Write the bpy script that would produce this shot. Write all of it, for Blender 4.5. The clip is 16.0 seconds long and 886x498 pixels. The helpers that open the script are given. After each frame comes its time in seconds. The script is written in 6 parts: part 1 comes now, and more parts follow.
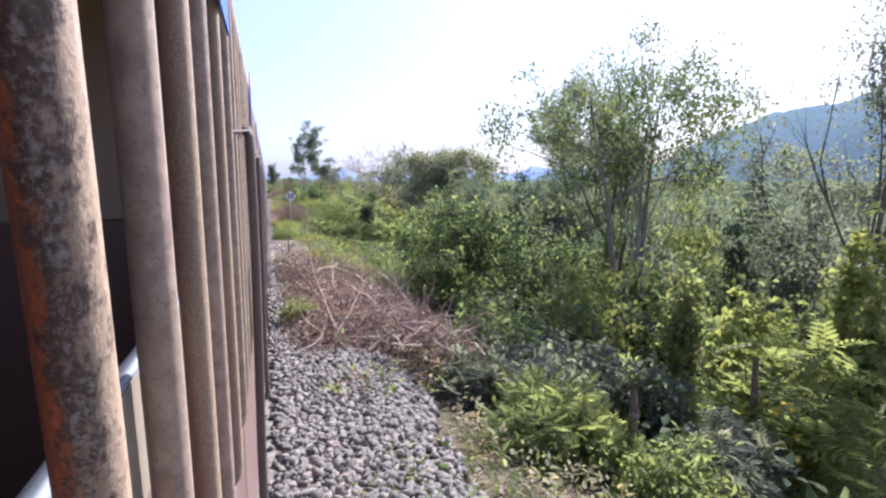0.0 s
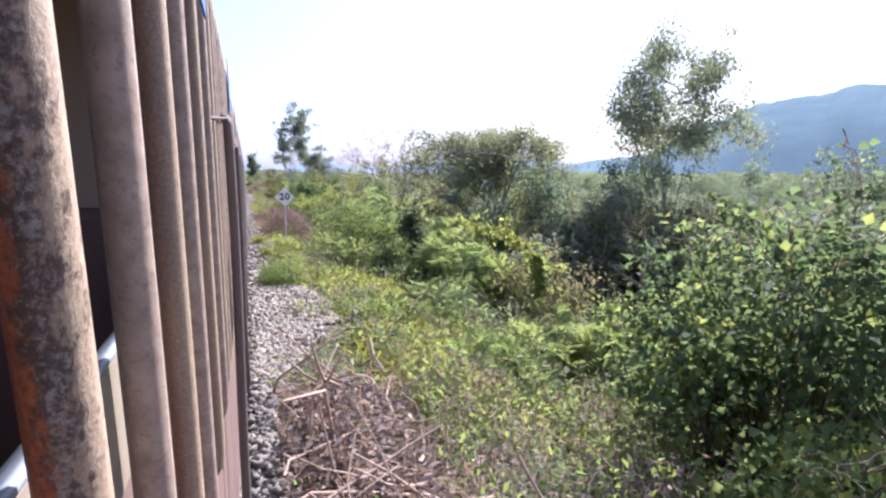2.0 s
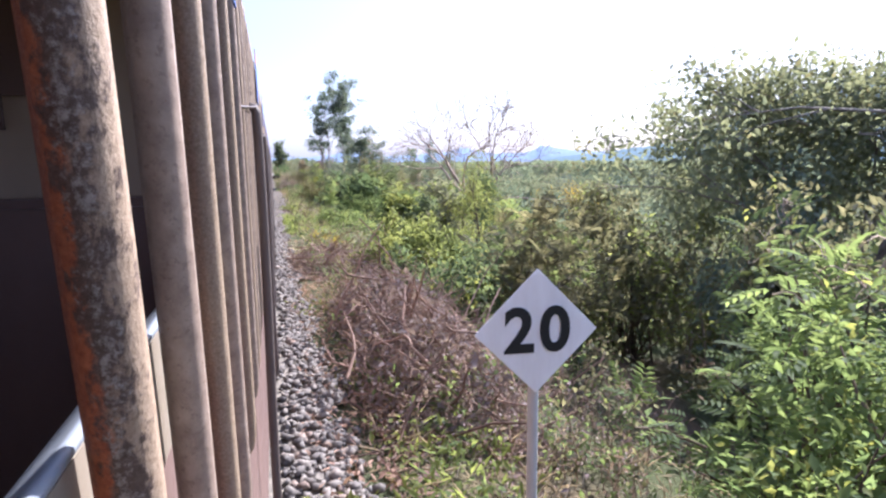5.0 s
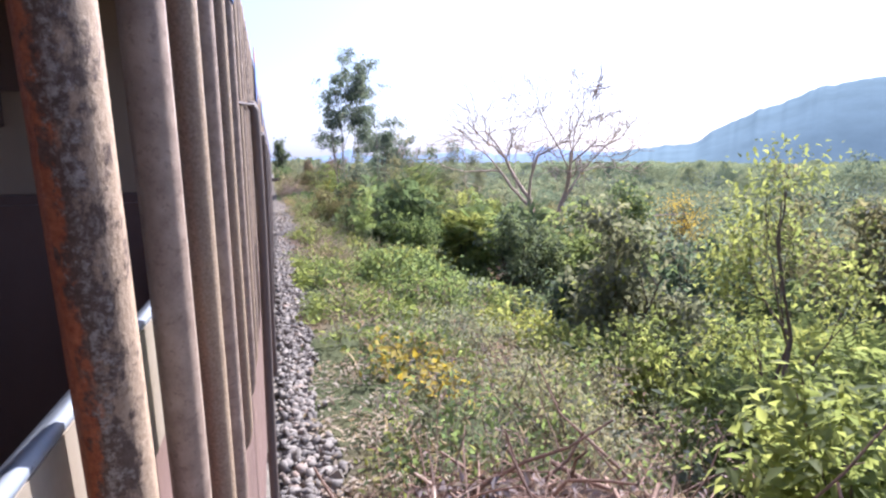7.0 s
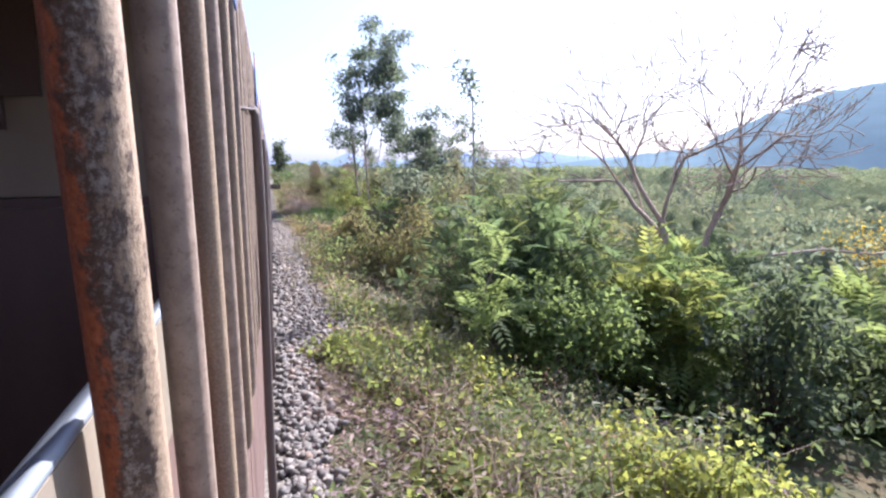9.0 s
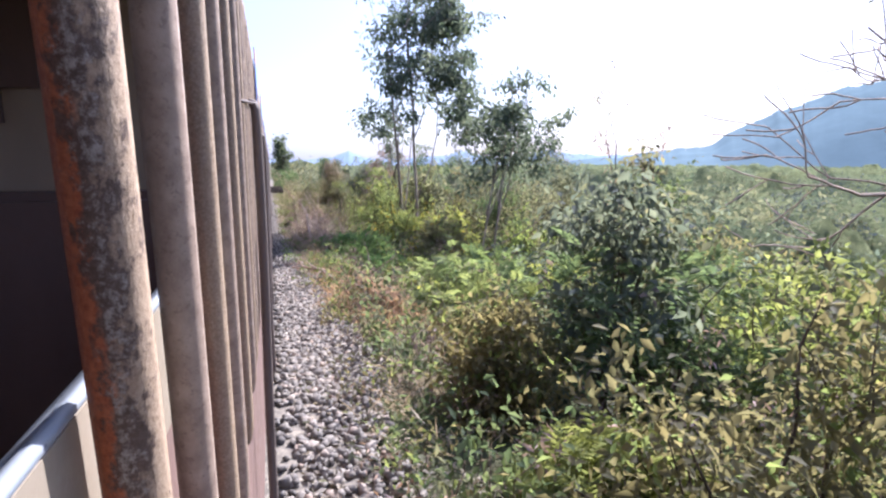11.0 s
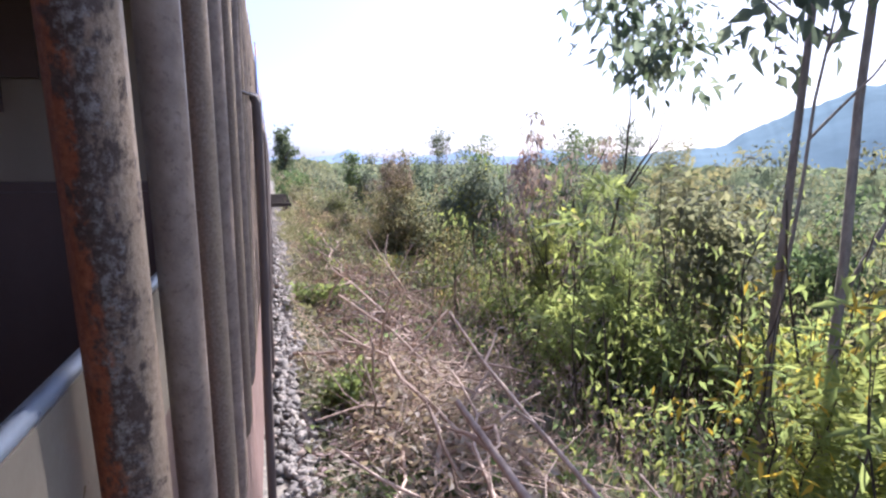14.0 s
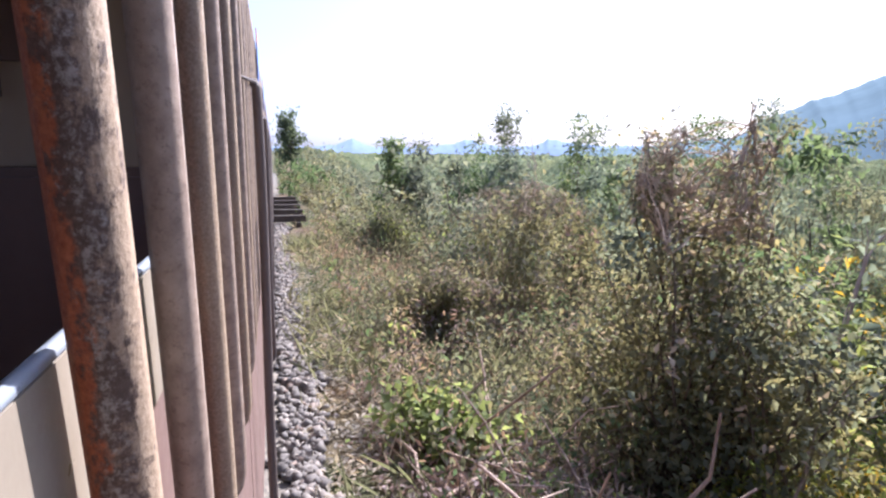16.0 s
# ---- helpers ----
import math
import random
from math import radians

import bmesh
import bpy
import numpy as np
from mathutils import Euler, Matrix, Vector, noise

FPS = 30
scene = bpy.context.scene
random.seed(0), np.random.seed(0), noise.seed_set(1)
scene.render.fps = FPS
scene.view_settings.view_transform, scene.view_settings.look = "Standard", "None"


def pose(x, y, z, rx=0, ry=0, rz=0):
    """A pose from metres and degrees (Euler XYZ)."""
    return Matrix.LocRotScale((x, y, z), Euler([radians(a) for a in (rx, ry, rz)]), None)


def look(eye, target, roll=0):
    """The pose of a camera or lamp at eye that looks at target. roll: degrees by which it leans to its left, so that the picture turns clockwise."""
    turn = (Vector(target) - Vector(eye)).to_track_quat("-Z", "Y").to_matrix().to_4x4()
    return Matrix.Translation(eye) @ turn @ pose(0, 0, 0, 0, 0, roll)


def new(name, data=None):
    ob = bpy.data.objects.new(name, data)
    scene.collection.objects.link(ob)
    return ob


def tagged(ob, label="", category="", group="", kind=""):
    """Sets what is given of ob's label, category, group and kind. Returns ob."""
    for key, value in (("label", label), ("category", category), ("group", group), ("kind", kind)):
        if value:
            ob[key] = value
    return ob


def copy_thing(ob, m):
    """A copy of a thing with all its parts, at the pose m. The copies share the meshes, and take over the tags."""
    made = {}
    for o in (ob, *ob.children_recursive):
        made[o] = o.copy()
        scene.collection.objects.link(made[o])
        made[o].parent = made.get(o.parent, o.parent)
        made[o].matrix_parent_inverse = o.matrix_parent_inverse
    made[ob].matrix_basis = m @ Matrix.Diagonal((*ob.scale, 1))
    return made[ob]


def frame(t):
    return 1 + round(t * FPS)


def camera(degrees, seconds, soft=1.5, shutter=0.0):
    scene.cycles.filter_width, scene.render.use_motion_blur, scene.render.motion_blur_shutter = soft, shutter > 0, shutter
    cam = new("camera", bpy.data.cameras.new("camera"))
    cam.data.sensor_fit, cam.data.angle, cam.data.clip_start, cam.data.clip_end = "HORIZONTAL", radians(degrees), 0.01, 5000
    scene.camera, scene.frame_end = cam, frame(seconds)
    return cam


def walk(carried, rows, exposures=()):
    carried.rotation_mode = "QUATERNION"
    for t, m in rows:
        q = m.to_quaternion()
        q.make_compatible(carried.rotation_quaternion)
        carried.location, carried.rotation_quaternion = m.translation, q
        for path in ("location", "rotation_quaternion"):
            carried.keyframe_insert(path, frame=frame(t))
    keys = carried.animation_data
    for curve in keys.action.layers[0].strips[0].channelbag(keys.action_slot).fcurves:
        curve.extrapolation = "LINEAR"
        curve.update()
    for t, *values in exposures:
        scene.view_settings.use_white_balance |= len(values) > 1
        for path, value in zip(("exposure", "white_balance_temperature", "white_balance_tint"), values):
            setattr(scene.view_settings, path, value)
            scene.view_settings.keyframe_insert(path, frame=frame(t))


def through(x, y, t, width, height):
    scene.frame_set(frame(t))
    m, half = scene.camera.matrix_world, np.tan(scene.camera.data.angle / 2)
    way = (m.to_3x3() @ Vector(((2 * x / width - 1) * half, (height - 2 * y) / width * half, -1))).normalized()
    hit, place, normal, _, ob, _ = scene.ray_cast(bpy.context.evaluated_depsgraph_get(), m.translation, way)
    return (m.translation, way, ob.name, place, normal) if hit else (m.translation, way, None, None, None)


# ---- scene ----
cam = camera(76.0, 16.0, soft=2.35)
PATH = [
    (0, (0.016, 0.010, 2.884), (0.603, 1.906, 2.641), -0.13),
    (0.5, (0.022, 2.770, 2.875), (0.638, 4.658, 2.635), -0.12),
    (1, (0.020, 5.523, 2.868), (0.648, 7.405, 2.615), -0.11),
    (1.5, (0.019, 8.272, 2.873), (0.665, 10.146, 2.612), -0.11),
    (2, (0.014, 11.014, 2.872), (0.661, 12.887, 2.599), -0.13),
    (2.5, (0.011, 13.761, 2.870), (0.646, 15.636, 2.583), -0.16),
    (3, (0.010, 16.509, 2.874), (0.617, 18.392, 2.580), -0.22),
    (3.5, (0.007, 19.259, 2.873), (0.588, 21.149, 2.572), -0.29),
    (4, (0.006, 22.014, 2.871), (0.567, 23.908, 2.559), -0.36),
    (4.5, (0.006, 24.760, 2.868), (0.569, 26.654, 2.557), -0.41),
    (5, (0.007, 27.505, 2.865), (0.570, 29.399, 2.555), -0.44),
    (5.5, (0.007, 30.251, 2.862), (0.572, 32.144, 2.553), -0.43),
    (6, (0.008, 32.996, 2.859), (0.573, 34.890, 2.551), -0.39),
    (6.5, (0.009, 35.742, 2.856), (0.575, 37.635, 2.548), -0.34),
    (7, (0.013, 38.496, 2.853), (0.578, 40.390, 2.545), -0.29),
    (7.5, (0.012, 41.246, 2.852), (0.577, 43.140, 2.544), -0.24),
    (8, (0.015, 43.997, 2.851), (0.579, 45.891, 2.543), -0.19),
    (8.5, (0.008, 46.738, 2.859), (0.579, 48.632, 2.560), -0.13),
    (9, (0.004, 49.484, 2.855), (0.576, 51.378, 2.562), -0.08),
    (9.5, (0.006, 52.236, 2.855), (0.583, 54.129, 2.567), -0.03),
    (10, (0.005, 54.991, 2.849), (0.580, 56.884, 2.558), -0.02),
    (10.5, (0.003, 57.746, 2.844), (0.577, 59.639, 2.549), -0.03),
    (11, (0.002, 60.500, 2.839), (0.574, 62.394, 2.540), -0.07),
    (11.5, (0.001, 63.255, 2.833), (0.571, 65.149, 2.531), -0.08),
    (12, (0.000, 66.010, 2.828), (0.568, 67.903, 2.522), -0.05),
    (12.5, (-0.000, 68.759, 2.831), (0.569, 70.652, 2.527), 0.02),
    (13, (0.003, 71.514, 2.823), (0.572, 73.407, 2.518), 0.12),
    (13.5, (0.004, 74.261, 2.824), (0.575, 76.154, 2.520), 0.23),
    (14, (-0.000, 77.007, 2.820), (0.573, 78.899, 2.518), 0.33),
    (14.5, (0.006, 79.766, 2.814), (0.576, 81.657, 2.503), 0.42),
    (15, (0.008, 82.512, 2.811), (0.578, 84.403, 2.492), 0.49),
    (15.5, (0.010, 85.265, 2.806), (0.572, 87.155, 2.475), 0.54),
    (16, (0.008, 88.013, 2.810), (0.572, 89.902, 2.473), 0.58),
]
EXPOSURE = 1.76
KELVIN, TINT = 5600, 20
walk(cam, [(t, look(eye, target, roll)) for t, eye, target, roll in PATH], [(t, EXPOSURE + d, KELVIN, TINT) for t, d in ((0, -0.22), (0.5, -0.35), (1.0, -0.2), (1.5, 0), (16, 0))])

# ---- daylight: hazy tropical sky, sun ahead and to the right of the line ----
SUN_BEARING, SUN_HEIGHT = 52, 41
world = bpy.data.worlds.new("world")
scene.world = world
world.use_nodes = True
wn = world.node_tree
sky = wn.nodes.new("ShaderNodeTexSky")
sky.sky_type = "NISHITA"
sky.sun_disc = False
sky.sun_elevation = radians(SUN_HEIGHT)
sky.sun_rotation = radians(SUN_BEARING)
sky.air_density = 1.0
sky.dust_density = 2.2
sky.ozone_density = 2.0
haze = wn.nodes.new("ShaderNodeMix")
haze.data_type = "RGBA"
haze.inputs[0].default_value = 0.62
haze.inputs[7].default_value = (1.72, 2.0, 2.95, 1)
wn.links.new(sky.outputs[0], haze.inputs[6])
wn.links.new(haze.outputs[2], wn.nodes["Background"].inputs[0])
wn.nodes["Background"].inputs[1].default_value = 0.118
sun = new("sun", bpy.data.lights.new("sun", "SUN"))
sun.data.energy = 4.0
sun.data.angle = radians(0.8)
sun.data.color = (1.0, 0.95, 0.87)
SUN_WAY = Vector((math.sin(radians(SUN_BEARING)) * math.cos(radians(SUN_HEIGHT)),
                  math.cos(radians(SUN_BEARING)) * math.cos(radians(SUN_HEIGHT)), math.sin(radians(SUN_HEIGHT))))
sun.matrix_world = look(SUN_WAY * 60, (0, 0, 0))


# ---- materials ----
class Mat:
    """A small builder round one node material."""

    def __init__(self, name, rough=0.7, metal=0.0, spec=0.4):
        self.m = bpy.data.materials.new(name)
        self.m.use_nodes = True
        self.t = self.m.node_tree
        self.b = self.t.nodes["Principled BSDF"]
        self.b.inputs["Roughness"].default_value = rough
        self.b.inputs["Metallic"].default_value = metal
        self.b.inputs["Specular IOR Level"].default_value = spec

    def node(self, kind, **values):
        n = self.t.nodes.new(kind)
        for key, value in values.items():
            n.inputs[key.replace("_", " ")].default_value = value
        return n

    def link(self, a, b):
        self.t.links.new(a, b)

    def coords(self, which="Object"):
        return self.t.nodes.new("ShaderNodeTexCoord").outputs[which]

    def noise(self, vec, scale, detail=4.0, rough=0.6, stretch=None):
        if stretch:
            mp = self.t.nodes.new("ShaderNodeMapping")
            mp.inputs["Scale"].default_value = stretch
            self.link(vec, mp.inputs["Vector"])
            vec = mp.outputs[0]
        n = self.node("ShaderNodeTexNoise", Scale=scale, Detail=detail, Roughness=rough)
        self.link(vec, n.inputs["Vector"])
        return n.outputs["Fac"]

    def ramp(self, fac, stops):
        r = self.t.nodes.new("ShaderNodeValToRGB")
        els = r.color_ramp.elements
        while len(els) < len(stops):
            els.new(0.5)
        for e, (p, c) in zip(els, stops):
            e.position, e.color = p, (*c, 1)
        self.link(fac, r.inputs[0])
        return r.outputs[0]

    def mix(self, fac, a, b, blend="MIX"):
        n = self.t.nodes.new("ShaderNodeMix")
        n.data_type, n.blend_type = "RGBA", blend
        for sock, v in ((n.inputs[0], fac), (n.inputs[6], a), (n.inputs[7], b)):
            if isinstance(v, bpy.types.NodeSocket):
                self.link(v, sock)
            elif isinstance(v, tuple):
                sock.default_value = (*v, 1)
            else:
                sock.default_value = v
        return n.outputs[2]

    def color(self, sock):
        self.link(sock, self.b.inputs["Base Color"])
        return self

    def bump(self, fac, strength=0.4, distance=0.01):
        n = self.node("ShaderNodeBump", Strength=strength, Distance=distance)
        self.link(fac, n.inputs["Height"])
        self.link(n.outputs[0], self.b.inputs["Normal"])
        return self


def leaf_material(name, dark, mid, light, through=0.71, rough=0.6, spec=0.15, warm=1.09):
    """Leaves: each its own shade, part of the light goes through the blade."""
    k = Mat(name, rough, 0, spec)
    dark, light = (tuple(0.42 * a + 0.58 * b for a, b in zip(q, mid)) for q in (dark, light))
    dark, mid, light = ((warm * q[0], q[1], 1.25 * q[2]) for q in (dark, mid, light))
    geo = k.t.nodes.new("ShaderNodeNewGeometry")
    info = k.t.nodes.new("ShaderNodeObjectInfo")
    col = k.ramp(geo.outputs["Random Per Island"], [(0.0, dark), (0.45, mid), (0.92, light), (1.0, tuple(min(1, c * 1.25) for c in light))])
    big = k.ramp(k.noise(k.coords(), 1.4, 3), [(0.3, (0.72, 0.78, 0.78)), (0.7, (1.2, 1.14, 0.95))])
    col = k.mix(1.0, col, big, "MULTIPLY")
    tint = k.ramp(info.outputs["Random"], [(0.0, (0.86, 0.95, 0.95)), (0.5, (1, 1, 1)), (1.0, (1.16, 1.05, 0.85))])
    col = k.mix(1.0, col, tint, "MULTIPLY")
    k.color(col)
    tr = k.t.nodes.new("ShaderNodeBsdfTranslucent")
    lit = k.mix(1.0, col, (1.25, 1.15, 0.82), "MULTIPLY")
    k.link(lit, tr.inputs["Color"])
    mx = k.t.nodes.new("ShaderNodeMixShader")
    mx.inputs[0].default_value = through
    k.link(k.b.outputs[0], mx.inputs[1])
    k.link(tr.outputs[0], mx.inputs[2])
    k.link(mx.outputs[0], k.t.nodes["Material Output"].inputs["Surface"])
    return k.m


LEAF = {
    "fern": leaf_material("leaf_fern_green", (0.085, 0.16, 0.06), (0.135, 0.24, 0.09), (0.19, 0.31, 0.12), 0.66),
    "russet": leaf_material("leaf_russet_dry", (0.28, 0.18, 0.11), (0.46, 0.32, 0.21), (0.6, 0.44, 0.3), 0.4, 0.85, 0.08, 1.0),
    "green": leaf_material("leaf_green", (0.055, 0.092, 0.048), (0.105, 0.158, 0.074), (0.17, 0.235, 0.11)),
    "deep": leaf_material("leaf_deep", (0.052, 0.082, 0.053), (0.088, 0.13, 0.08), (0.145, 0.195, 0.118), 0.7),
    "bright": leaf_material("leaf_bright", (0.11, 0.16, 0.06), (0.185, 0.255, 0.095), (0.27, 0.34, 0.135), 0.7),
    "lime": leaf_material("leaf_lime", (0.13, 0.18, 0.055), (0.22, 0.285, 0.085), (0.33, 0.385, 0.14), 0.68),
    "olive": leaf_material("leaf_olive", (0.085, 0.10, 0.06), (0.15, 0.165, 0.095), (0.23, 0.24, 0.145), 0.7),
    "pale": leaf_material("leaf_pale", (0.17, 0.21, 0.12), (0.29, 0.33, 0.21), (0.43, 0.45, 0.33), 0.5),
    "yellow": leaf_material("leaf_yellow", (0.25, 0.2, 0.03), (0.42, 0.34, 0.05), (0.55, 0.42, 0.08), 0.5),
    "dry": leaf_material("leaf_dry", (0.17, 0.115, 0.095), (0.32, 0.23, 0.19), (0.48, 0.38, 0.305), 0.3, 0.85, 0.08, 0.98),
    "straw": leaf_material("leaf_straw", (0.26, 0.21, 0.14), (0.40, 0.34, 0.24), (0.54, 0.47, 0.36), 0.4, 0.85, 0.08, 1.0),
    # grey on far plants, mist and haze: aerial haze put into the leaf colour
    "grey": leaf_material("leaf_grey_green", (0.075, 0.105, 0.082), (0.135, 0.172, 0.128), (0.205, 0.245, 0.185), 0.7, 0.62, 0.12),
    "mist": leaf_material("leaf_mist_tinted", (0.135, 0.175, 0.132), (0.18, 0.23, 0.168), (0.22, 0.275, 0.2), 0.62, 0.8, 0.05, 1.03),
    "haze": leaf_material("leaf_haze_tinted", (0.125, 0.158, 0.135), (0.145, 0.182, 0.15), (0.17, 0.205, 0.165), 0.3, 0.95, 0.02),
}


def bark_material(name, dark, light):
    k = Mat(name, 0.85, 0, 0.15)
    geo = k.t.nodes.new("ShaderNodeNewGeometry")
    n = k.noise(k.coords(), 14, 6, 0.7, (1, 1, 0.35))
    col = k.ramp(n, [(0.3, dark), (0.72, light)])
    shade = k.ramp(geo.outputs["Random Per Island"], [(0, (0.65, 0.62, 0.6)), (1, (1.25, 1.2, 1.15))])
    k.color(k.mix(1.0, col, shade, "MULTIPLY")).bump(n, 0.5, 0.01)
    return k.m


BARK = {
    "brown": bark_material("bark_brown", (0.07, 0.05, 0.035), (0.2, 0.16, 0.12)),
    "grey": bark_material("bark_grey", (0.14, 0.12, 0.10), (0.36, 0.32, 0.27)),
    "dead": bark_material("dead_wood", (0.24, 0.17, 0.13), (0.52, 0.42, 0.34)),
    "dark": bark_material("bark_dark", (0.04, 0.032, 0.025), (0.11, 0.085, 0.065)),
    "straw": bark_material("dry_vine", (0.30, 0.23, 0.16), (0.58, 0.48, 0.36)),
    "red": bark_material("dry_stem_red", (0.17, 0.11, 0.085), (0.37, 0.26, 0.20)),
}


def ground_material():
    k = Mat("ground_soil_and_litter", 0.95, 0, 0.1)
    v = k.coords()
    fine = k.noise(v, 22, 8, 0.75)
    mid = k.noise(v, 2.2, 5, 0.6)
    wide = k.noise(v, 0.35, 3, 0.5)
    soil = k.ramp(fine, [(0.25, (0.07, 0.055, 0.04)), (0.55, (0.17, 0.13, 0.095)), (0.8, (0.30, 0.24, 0.18))])
    litter = k.ramp(fine, [(0.25, (0.11, 0.075, 0.045)), (0.6, (0.26, 0.18, 0.11)), (0.85, (0.42, 0.33, 0.22))])
    moss = k.ramp(fine, [(0.25, (0.04, 0.055, 0.025)), (0.6, (0.09, 0.115, 0.05)), (0.85, (0.16, 0.185, 0.09))])
    col = k.mix(k.ramp(mid, [(0.42, (0, 0, 0)), (0.6, (1, 1, 1))]), soil, litter)
    col = k.mix(k.ramp(wide, [(0.36, (0, 0, 0)), (0.54, (0.85, 0.85, 0.85))]), col, moss)
    k.color(col).bump(fine, 0.9, 0.05)
    return k.m


def ballast_material(name, separate):
    k = Mat(name, 0.85, 0, 0.25)
    v = k.coords()
    if separate:
        geo = k.t.nodes.new("ShaderNodeNewGeometry")
        info = k.t.nodes.new("ShaderNodeObjectInfo")
        rnd = k.mix(0.5, geo.outputs["Random Per Island"], info.outputs["Random"], "DIFFERENCE")
        base = k.ramp(geo.outputs["Random Per Island"], [(0, (0.16, 0.15, 0.142)), (0.35, (0.205, 0.192, 0.178)), (0.7, (0.255, 0.237, 0.214)), (0.9, (0.31, 0.28, 0.25)), (1, (0.29, 0.225, 0.185))])
        single = k.ramp(info.outputs["Random"], [(0, (0.8, 0.8, 0.84)), (1, (1.15, 1.12, 1.08))])
        base = k.mix(1.0, base, single, "MULTIPLY")
    else:
        cell = k.node("ShaderNodeTexVoronoi", Scale=22)
        k.link(v, cell.inputs["Vector"])
        grey = k.t.nodes.new("ShaderNodeSeparateColor")
        k.link(cell.outputs["Color"], grey.inputs[0])
        base = k.ramp(grey.outputs[0], [(0, (0.16, 0.145, 0.128)), (0.6, (0.235, 0.212, 0.185)), (1, (0.31, 0.28, 0.24))])
    n = k.noise(v, 60, 5, 0.7)
    dust = k.ramp(n, [(0.3, (0.72, 0.69, 0.64)), (0.75, (1.2, 1.15, 1.05))])
    k.color(k.mix(1.0, base, dust, "MULTIPLY")).bump(n, 0.4, 0.006)
    return k.m


GROUND = ground_material()
STONE = ballast_material("ballast_stone", True)
BED = ballast_material("ballast_bed", False)


def old_paint(name, base, dirt, rust, rough=0.5, rusty=0.3, scale=9.0, spec=0.4):
    """Weathered paint on steel: dirt streaks, chips and rust."""
    k = Mat(name, rough, 0, spec)
    v = k.coords()
    streak = k.noise(v, scale, 6, 0.65, (1, 1, 0.25))
    chips = k.noise(v, scale * 4, 6, 0.7)
    col = k.mix(k.ramp(streak, [(0.35, (0, 0, 0)), (0.75, (0.85, 0.85, 0.85))]), base, dirt)
    col = k.mix(k.ramp(chips, [(0.72 - rusty * 0.5, (0, 0, 0)), (0.8 - rusty * 0.5, (1, 1, 1))]), col, rust)
    k.color(col).bump(chips, 0.25, 0.002)
    rr = k.ramp(chips, [(0.3, (rough - 0.08,) * 3), (0.8, (min(1, rough + 0.3),) * 3)])
    k.link(rr, k.b.inputs["Roughness"])
    return k.m




def worn_bar(name):
    """Handled brown paint: cloudy dirt across the tube, fine specks, thin rust where it is rubbed."""
    k = Mat(name, 0.55, 0, 0.3)
    v = k.coords()
    cloud, fine, speck = k.noise(v, 34, 5, 0.65, (1, 1, 0.8)), k.noise(v, 120, 5, 0.7), k.noise(v, 260, 3, 0.6)
    col = k.ramp(cloud, [(0.34, (0.25, 0.18, 0.138)), (0.5, (0.33, 0.243, 0.184)), (0.68, (0.41, 0.308, 0.235))])
    col = k.mix(k.ramp(fine, [(0.54, (0, 0, 0)), (0.66, (0.6, 0.6, 0.6))]), col, (0.17, 0.115, 0.085))
    col = k.mix(k.ramp(speck, [(0.66, (0, 0, 0)), (0.72, (0.5, 0.5, 0.5))]), col, (0.27, 0.12, 0.06))
    k.color(col).bump(fine, 0.35, 0.002)
    return k.m


BAR_PAINT = worn_bar("bar_brown_paint")


def rusty_bar(name, much):
    k = Mat(name, 0.62 - 0.12 * (1 - much), 0, 0.3)
    v = k.coords()
    a = k.noise(v, 105, 6, 0.72, (1, 1, 0.7))
    b = k.noise(v, 46, 5, 0.65, (1, 1, 0.6))
    c = k.noise(v, 210, 4, 0.7)
    paint = k.ramp(c, [(0.3, (0.21, 0.14, 0.095)), (0.7, (0.36, 0.255, 0.18))])
    rust = k.ramp(c, [(0.3, (0.21, 0.055, 0.026)), (0.7, (0.44, 0.14, 0.06))])
    dark = k.ramp(c, [(0.3, (0.055, 0.036, 0.029)), (0.7, (0.125, 0.083, 0.066))])
    chip = k.ramp(c, [(0.3, (0.26, 0.23, 0.2)), (0.7, (0.4, 0.36, 0.32))])
    # the back has rusted through; the outer side keeps its paint, lightened as a highlight
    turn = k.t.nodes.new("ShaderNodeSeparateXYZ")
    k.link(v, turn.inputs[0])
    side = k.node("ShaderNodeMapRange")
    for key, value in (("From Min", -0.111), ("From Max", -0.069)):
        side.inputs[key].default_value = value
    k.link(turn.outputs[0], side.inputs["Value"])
    # sunlit highlight painted in: paler tones towards the outer side
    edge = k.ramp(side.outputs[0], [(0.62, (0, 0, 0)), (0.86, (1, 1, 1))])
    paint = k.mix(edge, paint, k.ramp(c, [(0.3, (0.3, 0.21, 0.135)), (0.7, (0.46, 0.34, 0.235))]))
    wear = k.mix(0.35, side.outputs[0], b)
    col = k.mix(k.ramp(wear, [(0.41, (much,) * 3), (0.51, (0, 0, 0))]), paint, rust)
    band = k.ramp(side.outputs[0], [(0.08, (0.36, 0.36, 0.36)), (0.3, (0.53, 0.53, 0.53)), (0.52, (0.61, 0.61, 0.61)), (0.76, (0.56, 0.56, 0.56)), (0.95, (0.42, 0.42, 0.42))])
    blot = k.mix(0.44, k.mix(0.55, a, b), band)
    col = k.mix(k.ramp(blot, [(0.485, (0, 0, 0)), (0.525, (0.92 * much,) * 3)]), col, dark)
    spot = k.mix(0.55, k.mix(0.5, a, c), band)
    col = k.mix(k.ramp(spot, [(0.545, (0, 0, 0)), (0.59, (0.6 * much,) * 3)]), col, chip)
    k.color(col).bump(a, 0.6, 0.003)
    return k.m


